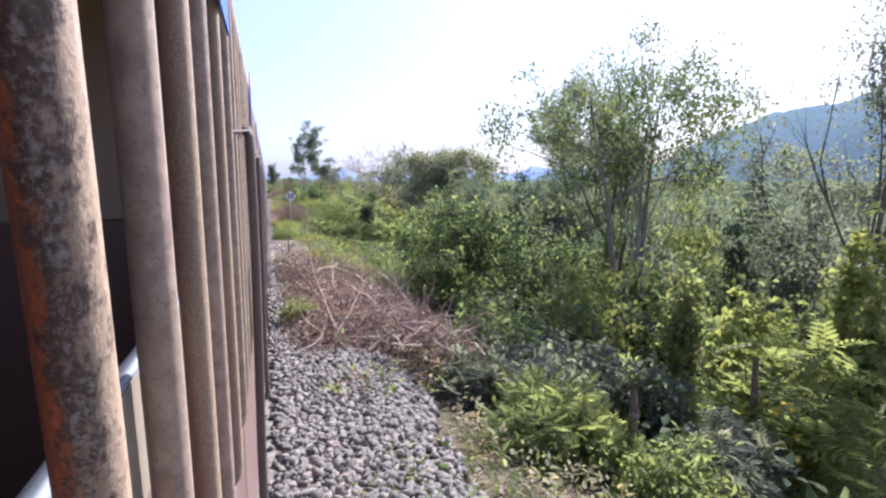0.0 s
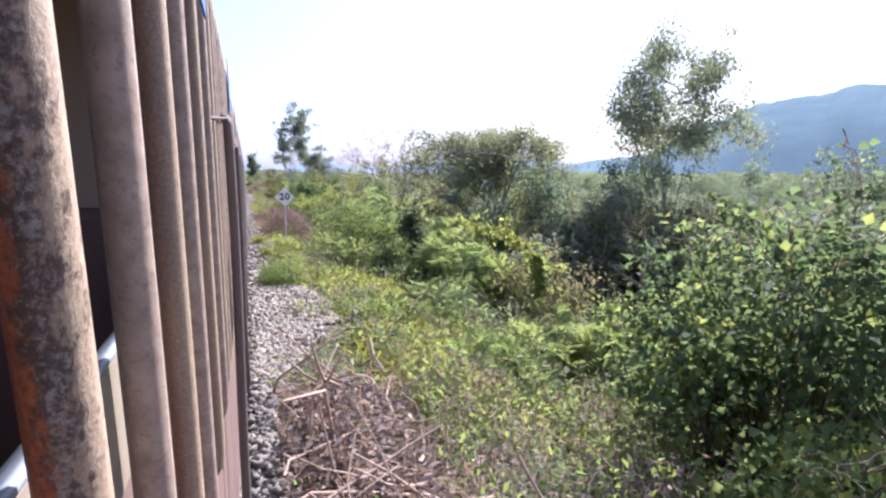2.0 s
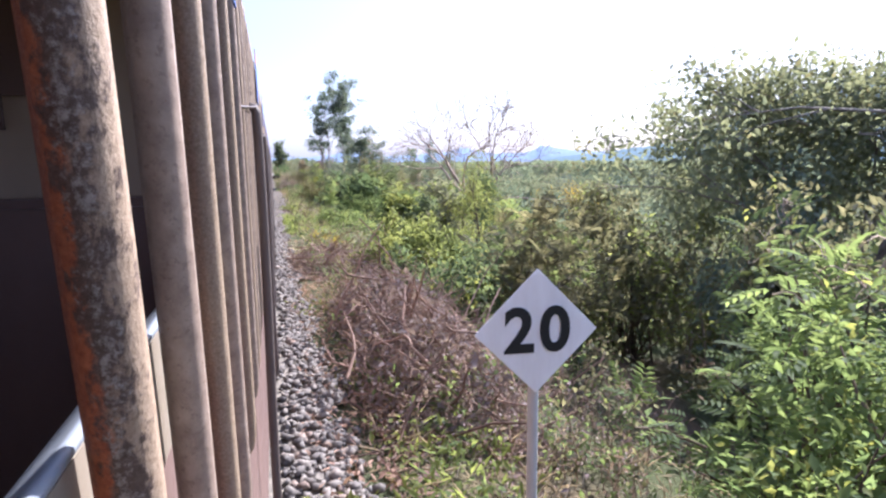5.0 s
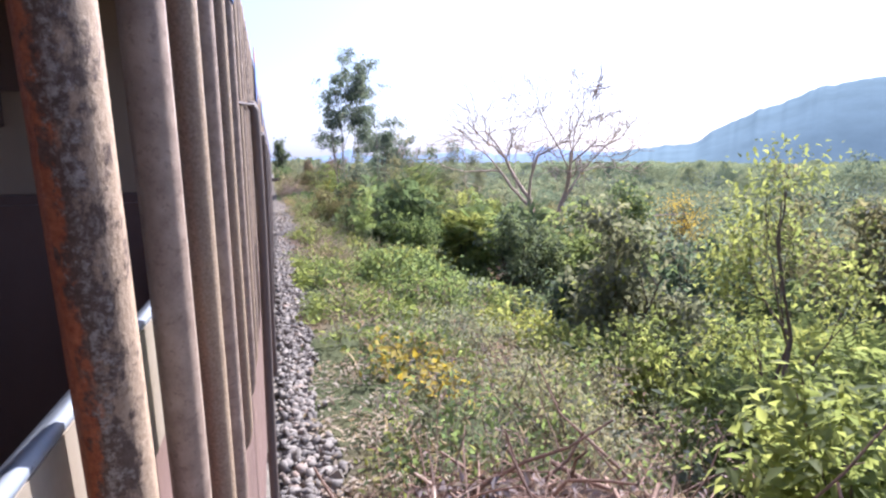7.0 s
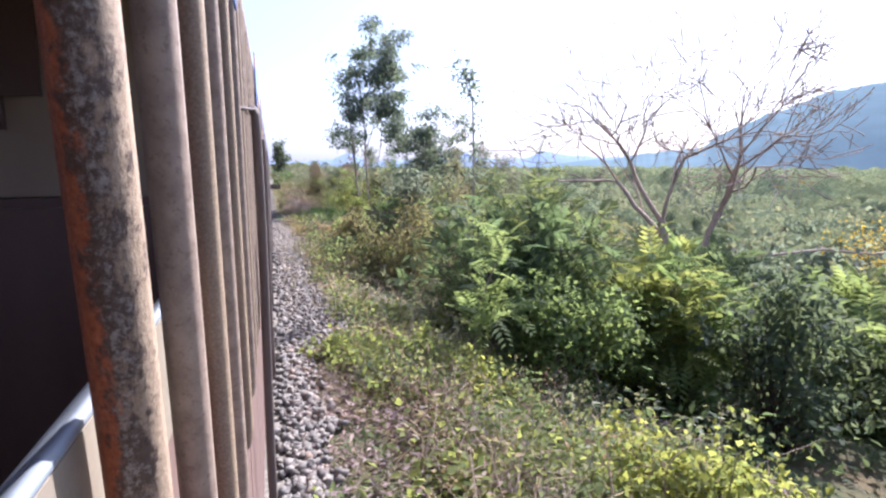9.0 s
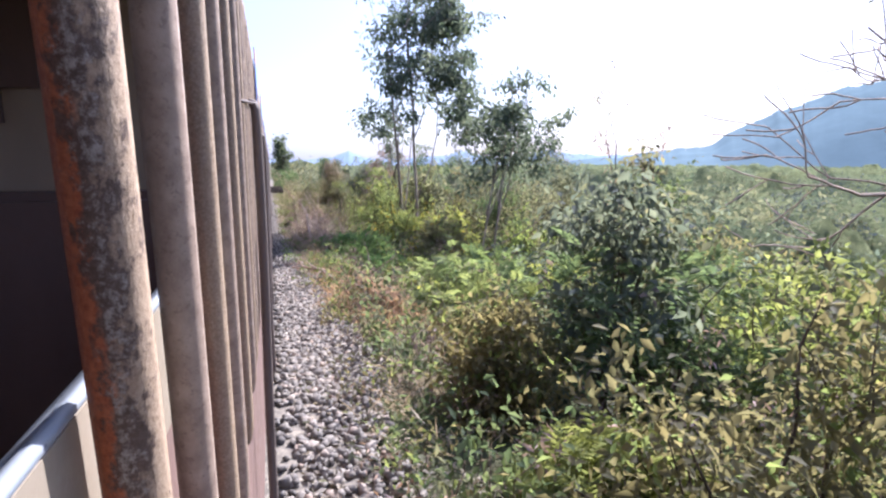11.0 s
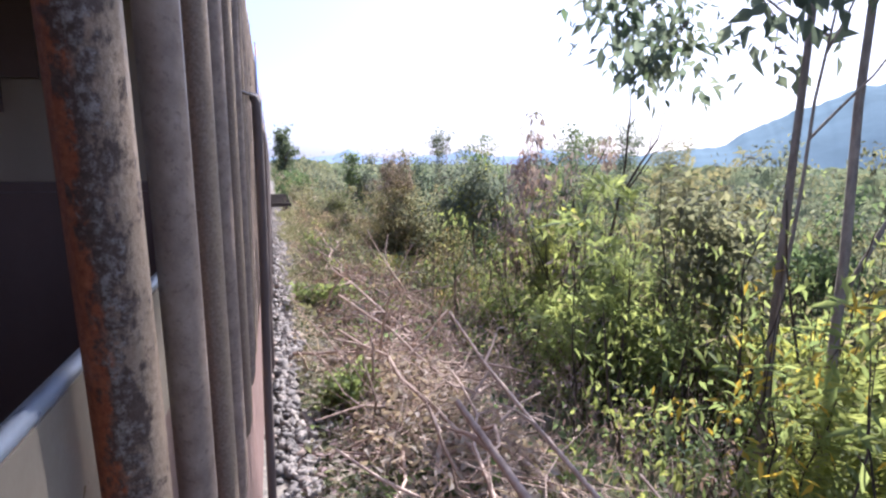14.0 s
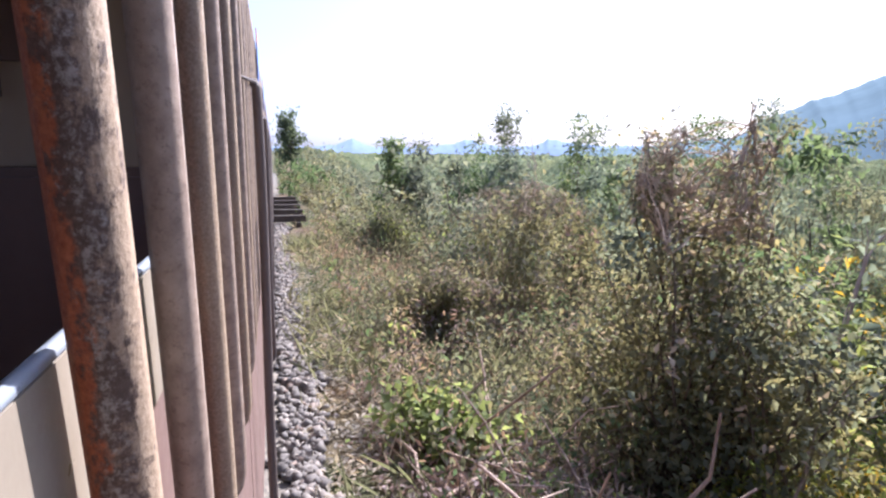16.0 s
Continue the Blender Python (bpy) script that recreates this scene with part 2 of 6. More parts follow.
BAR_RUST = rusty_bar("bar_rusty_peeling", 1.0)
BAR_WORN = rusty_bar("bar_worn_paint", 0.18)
BODY = old_paint("body_red_brown_paint", (0.22, 0.14, 0.115), (0.14, 0.095, 0.08), (0.13, 0.06, 0.04), 0.45, 0.1, 3, 0.45)
PILLAR = old_paint("pillar_grey_paint", (0.20, 0.158, 0.128), (0.14, 0.11, 0.09), (0.14, 0.08, 0.05), 0.5, 0.08, 4)
CREAM = old_paint("sill_cream_paint", (0.31, 0.26, 0.195), (0.24, 0.195, 0.145), (0.35, 0.22, 0.12), 0.35, 0.05, 5, 0.5)
WHITE = old_paint("sill_white_paint", (0.30, 0.325, 0.355), (0.235, 0.26, 0.29), (0.3, 0.22, 0.15), 0.3, 0.05, 5, 0.5)
RAIL_BLACK = old_paint("handrail_dark_paint", (0.13, 0.10, 0.085), (0.08, 0.06, 0.052), (0.14, 0.07, 0.04), 0.6, 0.12, 8, 0.3)
INSIDE = old_paint("inside_brown_panel", (0.32, 0.24, 0.175), (0.24, 0.18, 0.13), (0.08, 0.04, 0.03), 0.5, 0.05, 2)
SEAT = old_paint("seat_dark_vinyl", (0.14, 0.085, 0.07), (0.10, 0.062, 0.052), (0.06, 0.04, 0.035), 0.45, 0.05, 3)
BLUE = old_paint("band_blue_paint", (0.05, 0.13, 0.42), (0.05, 0.10, 0.28), (0.2, 0.1, 0.06), 0.4, 0.08, 4)
ORANGE = old_paint("band_orange_paint", (0.62, 0.20, 0.05), (0.42, 0.15, 0.05), (0.2, 0.1, 0.05), 0.4, 0.06, 4)
ROOF = old_paint("roof_grey_paint", (0.20, 0.19, 0.18), (0.12, 0.11, 0.10), (0.15, 0.09, 0.06), 0.6, 0.15, 2)
STEEL = old_paint("worn_steel", (0.20, 0.17, 0.15), (0.12, 0.09, 0.075), (0.2, 0.09, 0.05), 0.45, 0.3, 6)
TIMBER = old_paint("sleeper_timber", (0.09, 0.075, 0.062), (0.05, 0.042, 0.036), (0.16, 0.13, 0.10), 0.9, 0.2, 8, 0.15)
SIGN_WHITE = old_paint("sign_white_paint", (0.80, 0.80, 0.80), (0.68, 0.67, 0.65), (0.45, 0.36, 0.28), 0.45, 0.03, 10)
SIGN_BLACK = Mat("sign_black_paint", 0.5).m
SIGN_BLACK.node_tree.nodes["Principled BSDF"].inputs["Base Color"].default_value = (0.012, 0.012, 0.014, 1)
POST_GREY = old_paint("post_grey_paint", (0.52, 0.51, 0.49), (0.36, 0.34, 0.31), (0.25, 0.14, 0.09), 0.6, 0.1, 12)


# ---- mesh helpers ----
def mesh_ob(name, verts, faces, material, parent=None, label="", smooth=False):
    me = bpy.data.meshes.new(name)
    verts = np.asarray(verts, np.float32)
    faces = np.asarray(faces, np.int32)
    n, k = faces.shape
    me.vertices.add(len(verts))
    me.vertices.foreach_set("co", verts.ravel())
    me.loops.add(n * k)
    me.loops.foreach_set("vertex_index", faces.ravel())
    me.polygons.add(n)
    me.polygons.foreach_set("loop_start", np.arange(0, n * k, k, dtype=np.int32))
    if smooth:
        me.polygons.foreach_set("use_smooth", np.ones(n, bool))
    me.update(calc_edges=True)
    me.materials.append(material)
    ob = new(name, me)
    if parent:
        ob.parent = parent
    if label:
        tagged(ob, label)
    return ob


def part(name, bm, material, parent=None, label="", smooth=False):
    me = bpy.data.meshes.new(name)
    if smooth:
        for fc in bm.faces:
            fc.smooth = True
    bm.to_mesh(me)
    bm.free()
    me.materials.append(material)
    ob = new(name, me)
    if parent:
        ob.parent = parent
    if label:
        tagged(ob, label)
    return ob


def block(lo, hi, bevel=0.0, bm=None):
    """A bevelled box between two corners."""
    bm = bm or bmesh.new()
    got = bmesh.ops.create_cube(bm, size=1)
    vs = got["verts"]
    for v in vs:
        v.co = Vector([lo[i] + (v.co[i] + 0.5) * (hi[i] - lo[i]) for i in range(3)])
    if bevel:
        es = list({e for v in vs for e in v.link_edges})
        bmesh.ops.bevel(bm, geom=es, offset=bevel, segments=2, affect="EDGES", clamp_overlap=True)
    return bm


def tubes(lines, sides=6):
    """Vertices and quads of tapered tubes; a line is (points, radii)."""
    vs, fs, base = [], [], 0
    ang = np.linspace(0, 2 * np.pi, sides, endpoint=False)
    ca, sa = np.cos(ang)[:, None], np.sin(ang)[:, None]
    for pts, rad in lines:
        p = np.asarray(pts, float)
        r = np.broadcast_to(np.asarray(rad, float), (len(p),))
        d = np.gradient(p, axis=0)
        d /= np.maximum(np.linalg.norm(d, axis=1, keepdims=True), 1e-9)
        ref = np.array([0, 0, 1.0]) if abs(d[:, 2]).mean() < 0.8 else np.array([1.0, 0, 0])
        a = np.cross(d, ref)
        a /= np.maximum(np.linalg.norm(a, axis=1, keepdims=True), 1e-9)
        b = np.cross(d, a)
        ring = p[:, None] + r[:, None, None] * (ca[None] * a[:, None] + sa[None] * b[:, None])
        vs.append(ring.reshape(-1, 3))
        n = len(p)
        i, j = np.meshgrid(np.arange(n - 1), np.arange(sides), indexing="ij")
        k = (j + 1) % sides
        fs.append((base + np.stack([i * sides + j, i * sides + k, (i + 1) * sides + k, (i + 1) * sides + j], -1)).reshape(-1, 4))
        base += n * sides
    return np.concatenate(vs), np.concatenate(fs)


def unit(v):
    return v / np.maximum(np.linalg.norm(v, axis=-1, keepdims=True), 1e-9)


def leaves(pos, along, normal, length, width, fold=0.18):
    """Folded, pointed leaf blades: four corners and two faces each."""
    n = len(pos)
    along = unit(along)
    side = unit(np.cross(along, normal))
    up = np.cross(side, along)
    length = np.broadcast_to(length, (n,))[:, None]
    width = np.broadcast_to(width, (n,))[:, None]
    mid = pos + along * length * 0.42
    tip = pos + along * length - up * length * 0.12
    lift = up * width * fold
    v = np.stack([pos, mid + side * width * 0.5 + lift, tip, mid - side * width * 0.5 + lift], 1).reshape(-1, 3)
    b = np.arange(n)[:, None] * 4
    f = np.concatenate([b + [0, 1, 2], b + [0, 2, 3]], 1).reshape(-1, 3)
    return v, f


def fronds(rng, pos, along, length, pairs=6, slim=0.19):
    """Feathery compound leaves: pairs of narrow blades on a drooping midrib."""
    n = len(pos)
    along = unit(along)
    side = unit(np.cross(along, np.array([0, 0, 1.0]) + rng.normal(0, 0.25, (n, 3))))
    up = np.cross(side, along)
    P, D, N, L = [], [], [], []
    for i in range(pairs):
        s = (i + 0.6) / pairs
        at = pos + along * (length * s)[:, None] - up * (length * 0.35 * s * s)[:, None]
        for w in (-1, 1):
            P.append(at)
            D.append(side * w + along * 0.45 - up * 0.2 * s)
            N.append(up)
            L.append(length * (0.5 - 0.28 * abs(s - 0.4)))
    L = np.concatenate(L)
    return leaves(np.concatenate(P), np.concatenate(D), np.concatenate(N), L, L * slim * 1.6, 0.1)


def joined(sets):
    vs, fs, base = [], [], 0
    for v, f in sets:
        vs.append(v)
        fs.append(f + base)
        base += len(v)
    return np.concatenate(vs), np.concatenate(fs)


# ---- ground ----
GX = [-2500, -60, -8, -4, 1.0, 2.0, 3.5, 6, 12, 30, 100, 400, 2500]
GZ = [-6, -4, -2.5, 0.46, 0.46, 0.22, -0.35, -1.3, -2.9, -3.8, -4.6, -6, -9]


def ground_z(x, y):
    x, y = np.asarray(x, float), np.asarray(y, float)
    z = np.interp(x, GX, GZ)
    amp = np.clip((x - 1.2) / 4, 0, 1) * 0.16
    return z + amp * (np.sin(x * 1.3 + y * 0.7) + np.sin(y * 1.1 - x * 0.5 + 1.3) + 0.6 * np.sin(2.3 * y + 1.9 * x))


def grid_sheet(name, xs, ys, zf, material):
    X, Y = np.meshgrid(xs, ys, indexing="ij")
    v = np.stack([X, Y, zf(X, Y)], -1).reshape(-1, 3)
    i, j = np.meshgrid(np.arange(len(xs) - 1), np.arange(len(ys) - 1), indexing="ij")
    k = len(ys)
    f = np.stack([i * k + j, (i + 1) * k + j, (i + 1) * k + j + 1, i * k + j + 1], -1).reshape(-1, 4)
    return mesh_ob(name, v, f, material, smooth=True)


xs = np.concatenate([[-2500, -600, -150, -40, -12, -6], np.arange(-4, 16, 0.4), np.arange(16, 60, 3), [80, 120, 200, 400, 900, 2500]])
ys = np.concatenate([[-2500, -500, -120, -40], np.arange(-16, 130, 0.5), np.arange(130, 260, 8), [320, 450, 700, 1200, 2500, 4000]])
tagged(grid_sheet("ground", xs, ys, ground_z, GROUND), "brown soil and leaf litter falling away from the railway bank", "ground", kind="structure")

# right-hand edge of the loose ballast along the line
EDGE_Y = [-16, 4, 6, 8, 10, 11.5, 17, 18.5, 20.4, 22.2, 23.2, 24.5, 28.8, 31, 36, 39.8, 44, 51, 56.4, 57.7, 61.6, 66, 69.7, 71.3, 72.8, 77, 80.6, 85, 92, 95, 112, 140]
EDGE_X = [1.6, 1.5, 1.7, 1.5, 1.0, 0.3, 0.2, 0.6, 1.4, 1.25, 0.7, 0.85, 0.95, 0.6, 0.45, 0.32, 0.3, 0.3, 0.4, 1.0, 0.7, 1.0, 1.3, 1.2, 0.5, 0.45, 0.2, 0.15, 0.35, 0.25, 0.3, 0.4]


def ballast_edge(y):
    y = np.asarray(y, float)
    return np.interp(y, EDGE_Y, EDGE_X) + 0.07 * np.sin(y * 2.1) + 0.05 * np.sin(y * 5.3 + 1)


def build_bed():
    ys = np.arange(-16, 150, 0.35)
    us = np.linspace(0, 1, 16)
    U, Y = np.meshgrid(us, ys, indexing="ij")
    X = -3.3 + U * (ballast_edge(Y) + 3.3)
    Z = ground_z(X, Y) + 0.035 * np.sin(np.clip(U, 0, 1) * np.pi) ** 0.5 - 0.02 * (U > 0.99) + 0.004
    i, j = np.meshgrid(np.arange(len(us) - 1), np.arange(len(ys) - 1), indexing="ij")
    k = len(ys)
    f = np.stack([i * k + j, (i + 1) * k + j, (i + 1) * k + j + 1, i * k + j + 1], -1).reshape(-1, 4)
    ob = mesh_ob("ballast_bed", np.stack([X, Y, Z], -1).reshape(-1, 3), f, BED, smooth=True)
    return tagged(ob, "grey crushed-stone ballast bed under the railway track", "track bed", kind="structure")


bed = build_bed()


# ---- track under the train ----
def build_track():
    root = tagged(new("railway_track"), "metre-gauge steel rails on dark timber sleepers in ballast", "track", kind="structure")
    for x in (-2.15, -1.15):
        bm = block((x - 0.03, -16, 0.63), (x + 0.03, 150, 0.76), 0.01)
        block((x - 0.06, -16, 0.61), (x + 0.06, 150, 0.632), 0.0, bm)
        part("rail", bm, STEEL, root)
    sleeper = part("sleeper", block((-2.65, -0.11, 0.47), (-0.65, 0.11, 0.612), 0.015), TIMBER, root)
    for k in range(1, 250):
        s = sleeper.copy()
        scene.collection.objects.link(s)
        s.location.y = -15 + k * 0.65
    sleeper.location.y = -15
    return root


build_track()


# ---- the passenger train: coaches of seven equal window bays, fitted to the camera's view ----
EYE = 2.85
# camera travel per half second, so each bay meets the camera alike
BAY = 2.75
# bar places worked out to fit the camera's view
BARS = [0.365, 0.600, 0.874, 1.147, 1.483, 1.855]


def bar_mesh(name, material):
    prof = [(-0.122, -0.79), (-0.110, -0.785), (-0.098, -0.765), (-0.0915, -0.73), (-0.09, -0.68)]
    pts = [(x, 0, EYE + z) for x, z in prof] + [(-0.09, 0, EYE + z) for z in (-0.4, 0.1, 0.6)]
    pts += [(-0.092, 0, EYE + 0.67), (-0.105, 0, EYE + 0.70), (-0.122, 0, EYE + 0.705)]
    # leaned along the track so the bars slope right in the camera's view
    pts = [(x, -0.13 * (z - EYE + 0.06), z) for x, y, z in pts]
    v, f = tubes([(pts, 0.0200)], 10)
    return mesh_ob(name, v, f, material, smooth=True)


def build_coach():
    root = tagged(new("railway_coach"), "old red-brown railway coach with barred open windows", "train coach", "coaches of the train")
    n, x0 = 7, -0.122
    L = n * BAY
    y0 = -0.45
    y1 = y0 + L - 0.02
    # side wall that faces the bank: lower panel, header and pillars
    bm = block((x0 - 0.05, y0, 0.74), (x0, y1, EYE - 0.209), 0.006)
    part("lower_side_panel", bm, BODY, root, "red-brown painted steel side panel")
    part("header_panel", block((x0 - 0.05, y0, EYE + 0.56), (x0, y1, EYE + 0.82), 0.006), PILLAR, root)
    part("rain_gutter", block((x0 - 0.03, y0, EYE + 0.822), (x0 + 0.022, y1, EYE + 0.85), 0.006), ROOF, root)
    # roof: a shallow barrel
    rows = []
    for a in np.linspace(0, math.pi, 17):
        rows.append((-1.52 + 1.40 * math.cos(a), EYE + 0.84 + 0.42 * math.sin(a) ** 0.8))
    v = [(x, y, z) for x, z in rows for y in (y0, y1)] + [(x, y, z - 0.04) for x, z in rows for y in (y0, y1)]
    m = len(rows)
    f = []
    for i in range(m - 1):
        f.append((2 * i, 2 * i + 1, 2 * i + 3, 2 * i + 2))
        f.append((2 * m + 2 * i, 2 * m + 2 * i + 2, 2 * m + 2 * i + 3, 2 * m + 2 * i + 1))
    mesh_ob("roof", v, f, ROOF, root, smooth=True)
    part("floor_pan", block((-2.9, y0, 1.02), (x0 - 0.052, y1, 1.12), 0.01), STEEL, root)
    part("far_side_panel", block((-2.93, y0, 0.74), (-2.88, y1, EYE - 0.2), 0.006), BODY, root)
    part("far_header_panel", block((-2.93, y0, EYE + 0.56), (-2.88, y1, EYE + 0.85), 0.006), BODY, root)
    part("ceiling_panel", block((-2.87, y0 + 0.05, EYE + 0.74), (x0 - 0.06, y1 - 0.05, EYE + 0.78), 0.004), INSIDE, root)
    for e in (y0 + 0.002, y1 - 0.05):
        part("end_wall", block((-2.872, e, 1.13), (x0 - 0.054, e + 0.045, EYE + 0.735), 0.004), BODY, root)
    # wheels under the floor
    for wy in (y0 + 2.4, y0 + 4.6, y1 - 4.6, y1 - 2.4):
        for wx in (-2.15, -1.15):
            bm = bmesh.new()
            bmesh.ops.create_cone(bm, cap_ends=True, segments=24, radius1=0.36, radius2=0.34, depth=0.11,
                                  matrix=Matrix.Translation((wx, wy, 1.12)) @ Matrix.Rotation(radians(90), 4, "Y"))
            part("wheel", bm, STEEL, root)
        part("axle", block((-2.1, wy - 0.06, 1.06), (-1.2, wy + 0.06, 1.18), 0.03), STEEL, root)

    def shared(ob, y, parent=root):
        ob2 = ob.copy()
        scene.collection.objects.link(ob2)
        ob2.parent = parent
        ob2.location.y = y
        return ob2

    # one bay, then the rest of them on the same meshes
    first = []
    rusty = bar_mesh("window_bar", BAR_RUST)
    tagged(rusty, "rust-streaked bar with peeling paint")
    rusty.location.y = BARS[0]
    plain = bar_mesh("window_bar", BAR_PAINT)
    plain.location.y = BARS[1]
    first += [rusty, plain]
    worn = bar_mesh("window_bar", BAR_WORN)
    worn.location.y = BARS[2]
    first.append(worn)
    # four more bars, added so that bars always stand beside the camera
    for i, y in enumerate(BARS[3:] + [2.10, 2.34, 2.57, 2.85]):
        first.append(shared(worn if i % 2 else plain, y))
    pillar = part("window_pillar", block((x0 - 0.05, 2.14, EYE - 0.1515), (x0 + 0.003, 2.27, EYE + 0.5595), 0.008), PILLAR)
    post = part("door_post", block((x0 - 0.04, 2.36, EYE - 0.1515), (x0 + 0.044, 2.46, EYE + 0.5595), 0.014), PILLAR)
    # bands hung over the bars where the camera sees the next coach's livery
    bandb = part("blue_band", block((x0 + 0.0545, 1.34, EYE + 0.41), (x0 + 0.06, 1.66, EYE + 0.66), 0.002), BLUE)
    bando = part("orange_band", block((x0 + 0.0545, 1.34, EYE + 0.6602), (x0 + 0.06, 1.66, EYE + 0.75), 0.002), ORANGE)
    # sill: sloped white ledge over a cream front
    prof = [(-0.172, -0.202), (-0.158, -0.184), (-0.126, -0.1545), (-0.121, -0.153), (-0.1175, -0.156), (-0.1175, -0.161), (-0.172, -0.21)]
    v = [(x, y, EYE + z) for y in (-0.43, 2.318) for x, z in prof]
    k = len(prof)
    ledge = mesh_ob("sill_ledge", v, [(i, (i + 1) % k, k + (i + 1) % k, k + i) for i in range(k)], WHITE)
    front = part("sill_front", block((-0.131, -0.43, EYE - 0.305), (-0.1183, 2.318, EYE - 0.1615), 0.002), CREAM)
    far_post = part("far_pillar", block((-2.925, 1.9, EYE - 0.1995), (-2.885, 2.4, EYE + 0.5595), 0.006), BODY)
    # handrail beside the door: stand-off rod and long grab pole
    v, f = tubes([([(-0.083, 1.85, EYE + 0.205), (-0.082, 1.852, EYE + 0.188), (-0.080, 1.87, EYE + 0.180), (-0.063, 2.25, EYE + 0.212), (-0.048, 2.63, EYE + 0.246)], 0.0055)], 8)
    rod = mesh_ob("handrail_bracket", v, f, RAIL_BLACK, smooth=True)
    pts = [(-0.126, 2.68, EYE + 0.246), (-0.08, 2.67, EYE + 0.252), (-0.055, 2.655, EYE + 0.244), (-0.046, 2.65, EYE + 0.22)]
    pts += [(-0.046 + 0.004 * math.sin(s * 3), 2.65, EYE + 0.2 - s) for s in np.linspace(0.05, 2.14, 10)]
    pts += [(-0.06, 2.65, EYE - 2.0), (-0.126, 2.65, EYE - 2.03)]
    v, f = tubes([(pts, 0.021)], 12)
    pole = mesh_ob("handrail", v, f, RAIL_BLACK, smooth=True)
    # inside: a partition with a dark pane, and a seat back below
    wall = part("inside_partition", block((-2.86, 2.2, EYE - 0.10), (-0.182, 2.235, EYE + 0.735), 0.004), INSIDE)
    bm = block((-1.6, 2.18, EYE + 0.12), (-0.70, 2.1985, EYE + 0.66))
    corners = [e for e in bm.edges if abs(e.verts[0].co.y - e.verts[1].co.y) > 0.01]
    bmesh.ops.bevel(bm, geom=corners, offset=0.11, segments=6, affect="EDGES")
    pane = part("partition_pane", bm, SEAT)
    seat = part("seat_back", block((-2.86, 2.12, 1.125), (-0.182, 2.22, EYE - 0.102), 0.03), SEAT)
    first += [pillar, post, bandb, bando, ledge, front, far_post, rod, pole, wall, pane, seat]
    held = {rod: pole, pane: wall}
    for ob in first:
        ob.parent = held.get(ob, root)
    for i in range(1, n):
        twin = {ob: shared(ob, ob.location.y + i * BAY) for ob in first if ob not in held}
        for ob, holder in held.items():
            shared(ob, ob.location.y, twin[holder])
    return root


coach = build_coach()
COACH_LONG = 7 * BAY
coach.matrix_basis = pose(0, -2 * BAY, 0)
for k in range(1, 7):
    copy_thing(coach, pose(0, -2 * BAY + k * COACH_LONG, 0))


# ---- speed sign ----
def build_sign(x, y):
    root = tagged(new("speed_sign"), "white diamond speed board reading 20 on a grey post", "sign")
    zg = float(ground_z(x, y)) - 0.1
    v, f = tubes([([(0, 0, zg), (0.004, 0, 1.0), (0, 0, 2.3)], [0.028, 0.027, 0.026])], 10)
    mesh_ob("post", v, f, POST_GREY, root, smooth=True)
    bm = block((-0.215, -0.045, -0.215), (0.215, -0.033, 0.215), 0.004)
    bmesh.ops.rotate(bm, verts=bm.verts, matrix=Matrix.Rotation(radians(45), 3, "Y"))
    bmesh.ops.translate(bm, verts=bm.verts, vec=(0, 0, 2.06))
    board = part("board", bm, SIGN_WHITE, root, "white painted diamond board")
    for figure, dx in (("2", -0.088), ("0", 0.088)):
        cu = bpy.data.curves.new("digit", "FONT")
        cu.body, cu.align_x, cu.align_y, cu.size, cu.extrude, cu.offset = figure, "CENTER", "CENTER", 0.30, 0.003, 0.008
        ob = new("digit", cu)
        deps = bpy.context.evaluated_depsgraph_get()
        me = bpy.data.meshes.new_from_object(ob.evaluated_get(deps))
        bpy.data.objects.remove(ob)
        me.materials.clear()
        me.materials.append(SIGN_BLACK)
        dig = new("digit", me)
        dig.parent = board
        dig.matrix_basis = pose(dx, -0.049, 2.06, 90, 0, 0)
    root.matrix_basis = pose(x, y, 0, 0, 0, -6)
    return root


build_sign(1.17, 29.9)


# ---- plants ----
def lobe_set(rng, r, h, count, flat=0.8):
    """Overlapping uneven masses that make up a bush, base at z = 0."""
    out = []
    ex, tilt = rng.uniform(0.75, 1.25), rng.uniform(0, 2 * np.pi)
    for i in range(int(count * 1.5)):
        a, d = rng.uniform(0, 2 * np.pi), r * 0.8 * np.sqrt(rng.uniform())
        rr = r * rng.uniform(0.2, 0.46)
        top = h * rng.uniform(0.45, 1.0) * (1 - 0.3 * (d / r) ** 2)
        rz = min(rr * flat * rng.uniform(0.7, 1.4), top * 0.6)
        out.append((d * np.cos(a) * ex, d * np.sin(a) / ex, max(top - rz, rz * 0.5), rr, rr * rng.uniform(0.7, 1.3), rz))
    for i in range(count):
        a, d, rr = rng.uniform(0, 2 * np.pi), r * rng.uniform(0.6, 1.15), r * rng.uniform(0.1, 0.26)
        out.append((d * np.cos(a), d * np.sin(a), h * rng.uniform(0.15, 0.8), rr, rr, rr * rng.uniform(0.8, 1.6)))
    for i in range(2):
        out.append((r * rng.normal(0, 0.3), r * rng.normal(0, 0.3), h * 0.7, r * 0.24, r * 0.24, h * 0.3))
    out.append((0, 0, h * 0.3, r * 0.65, r * 0.65, h * 0.28))
    out = np.array(out)
    out[:, [2, 5]] *= 0.97 * h / (out[:, 2] + out[:, 5]).max()
    return out


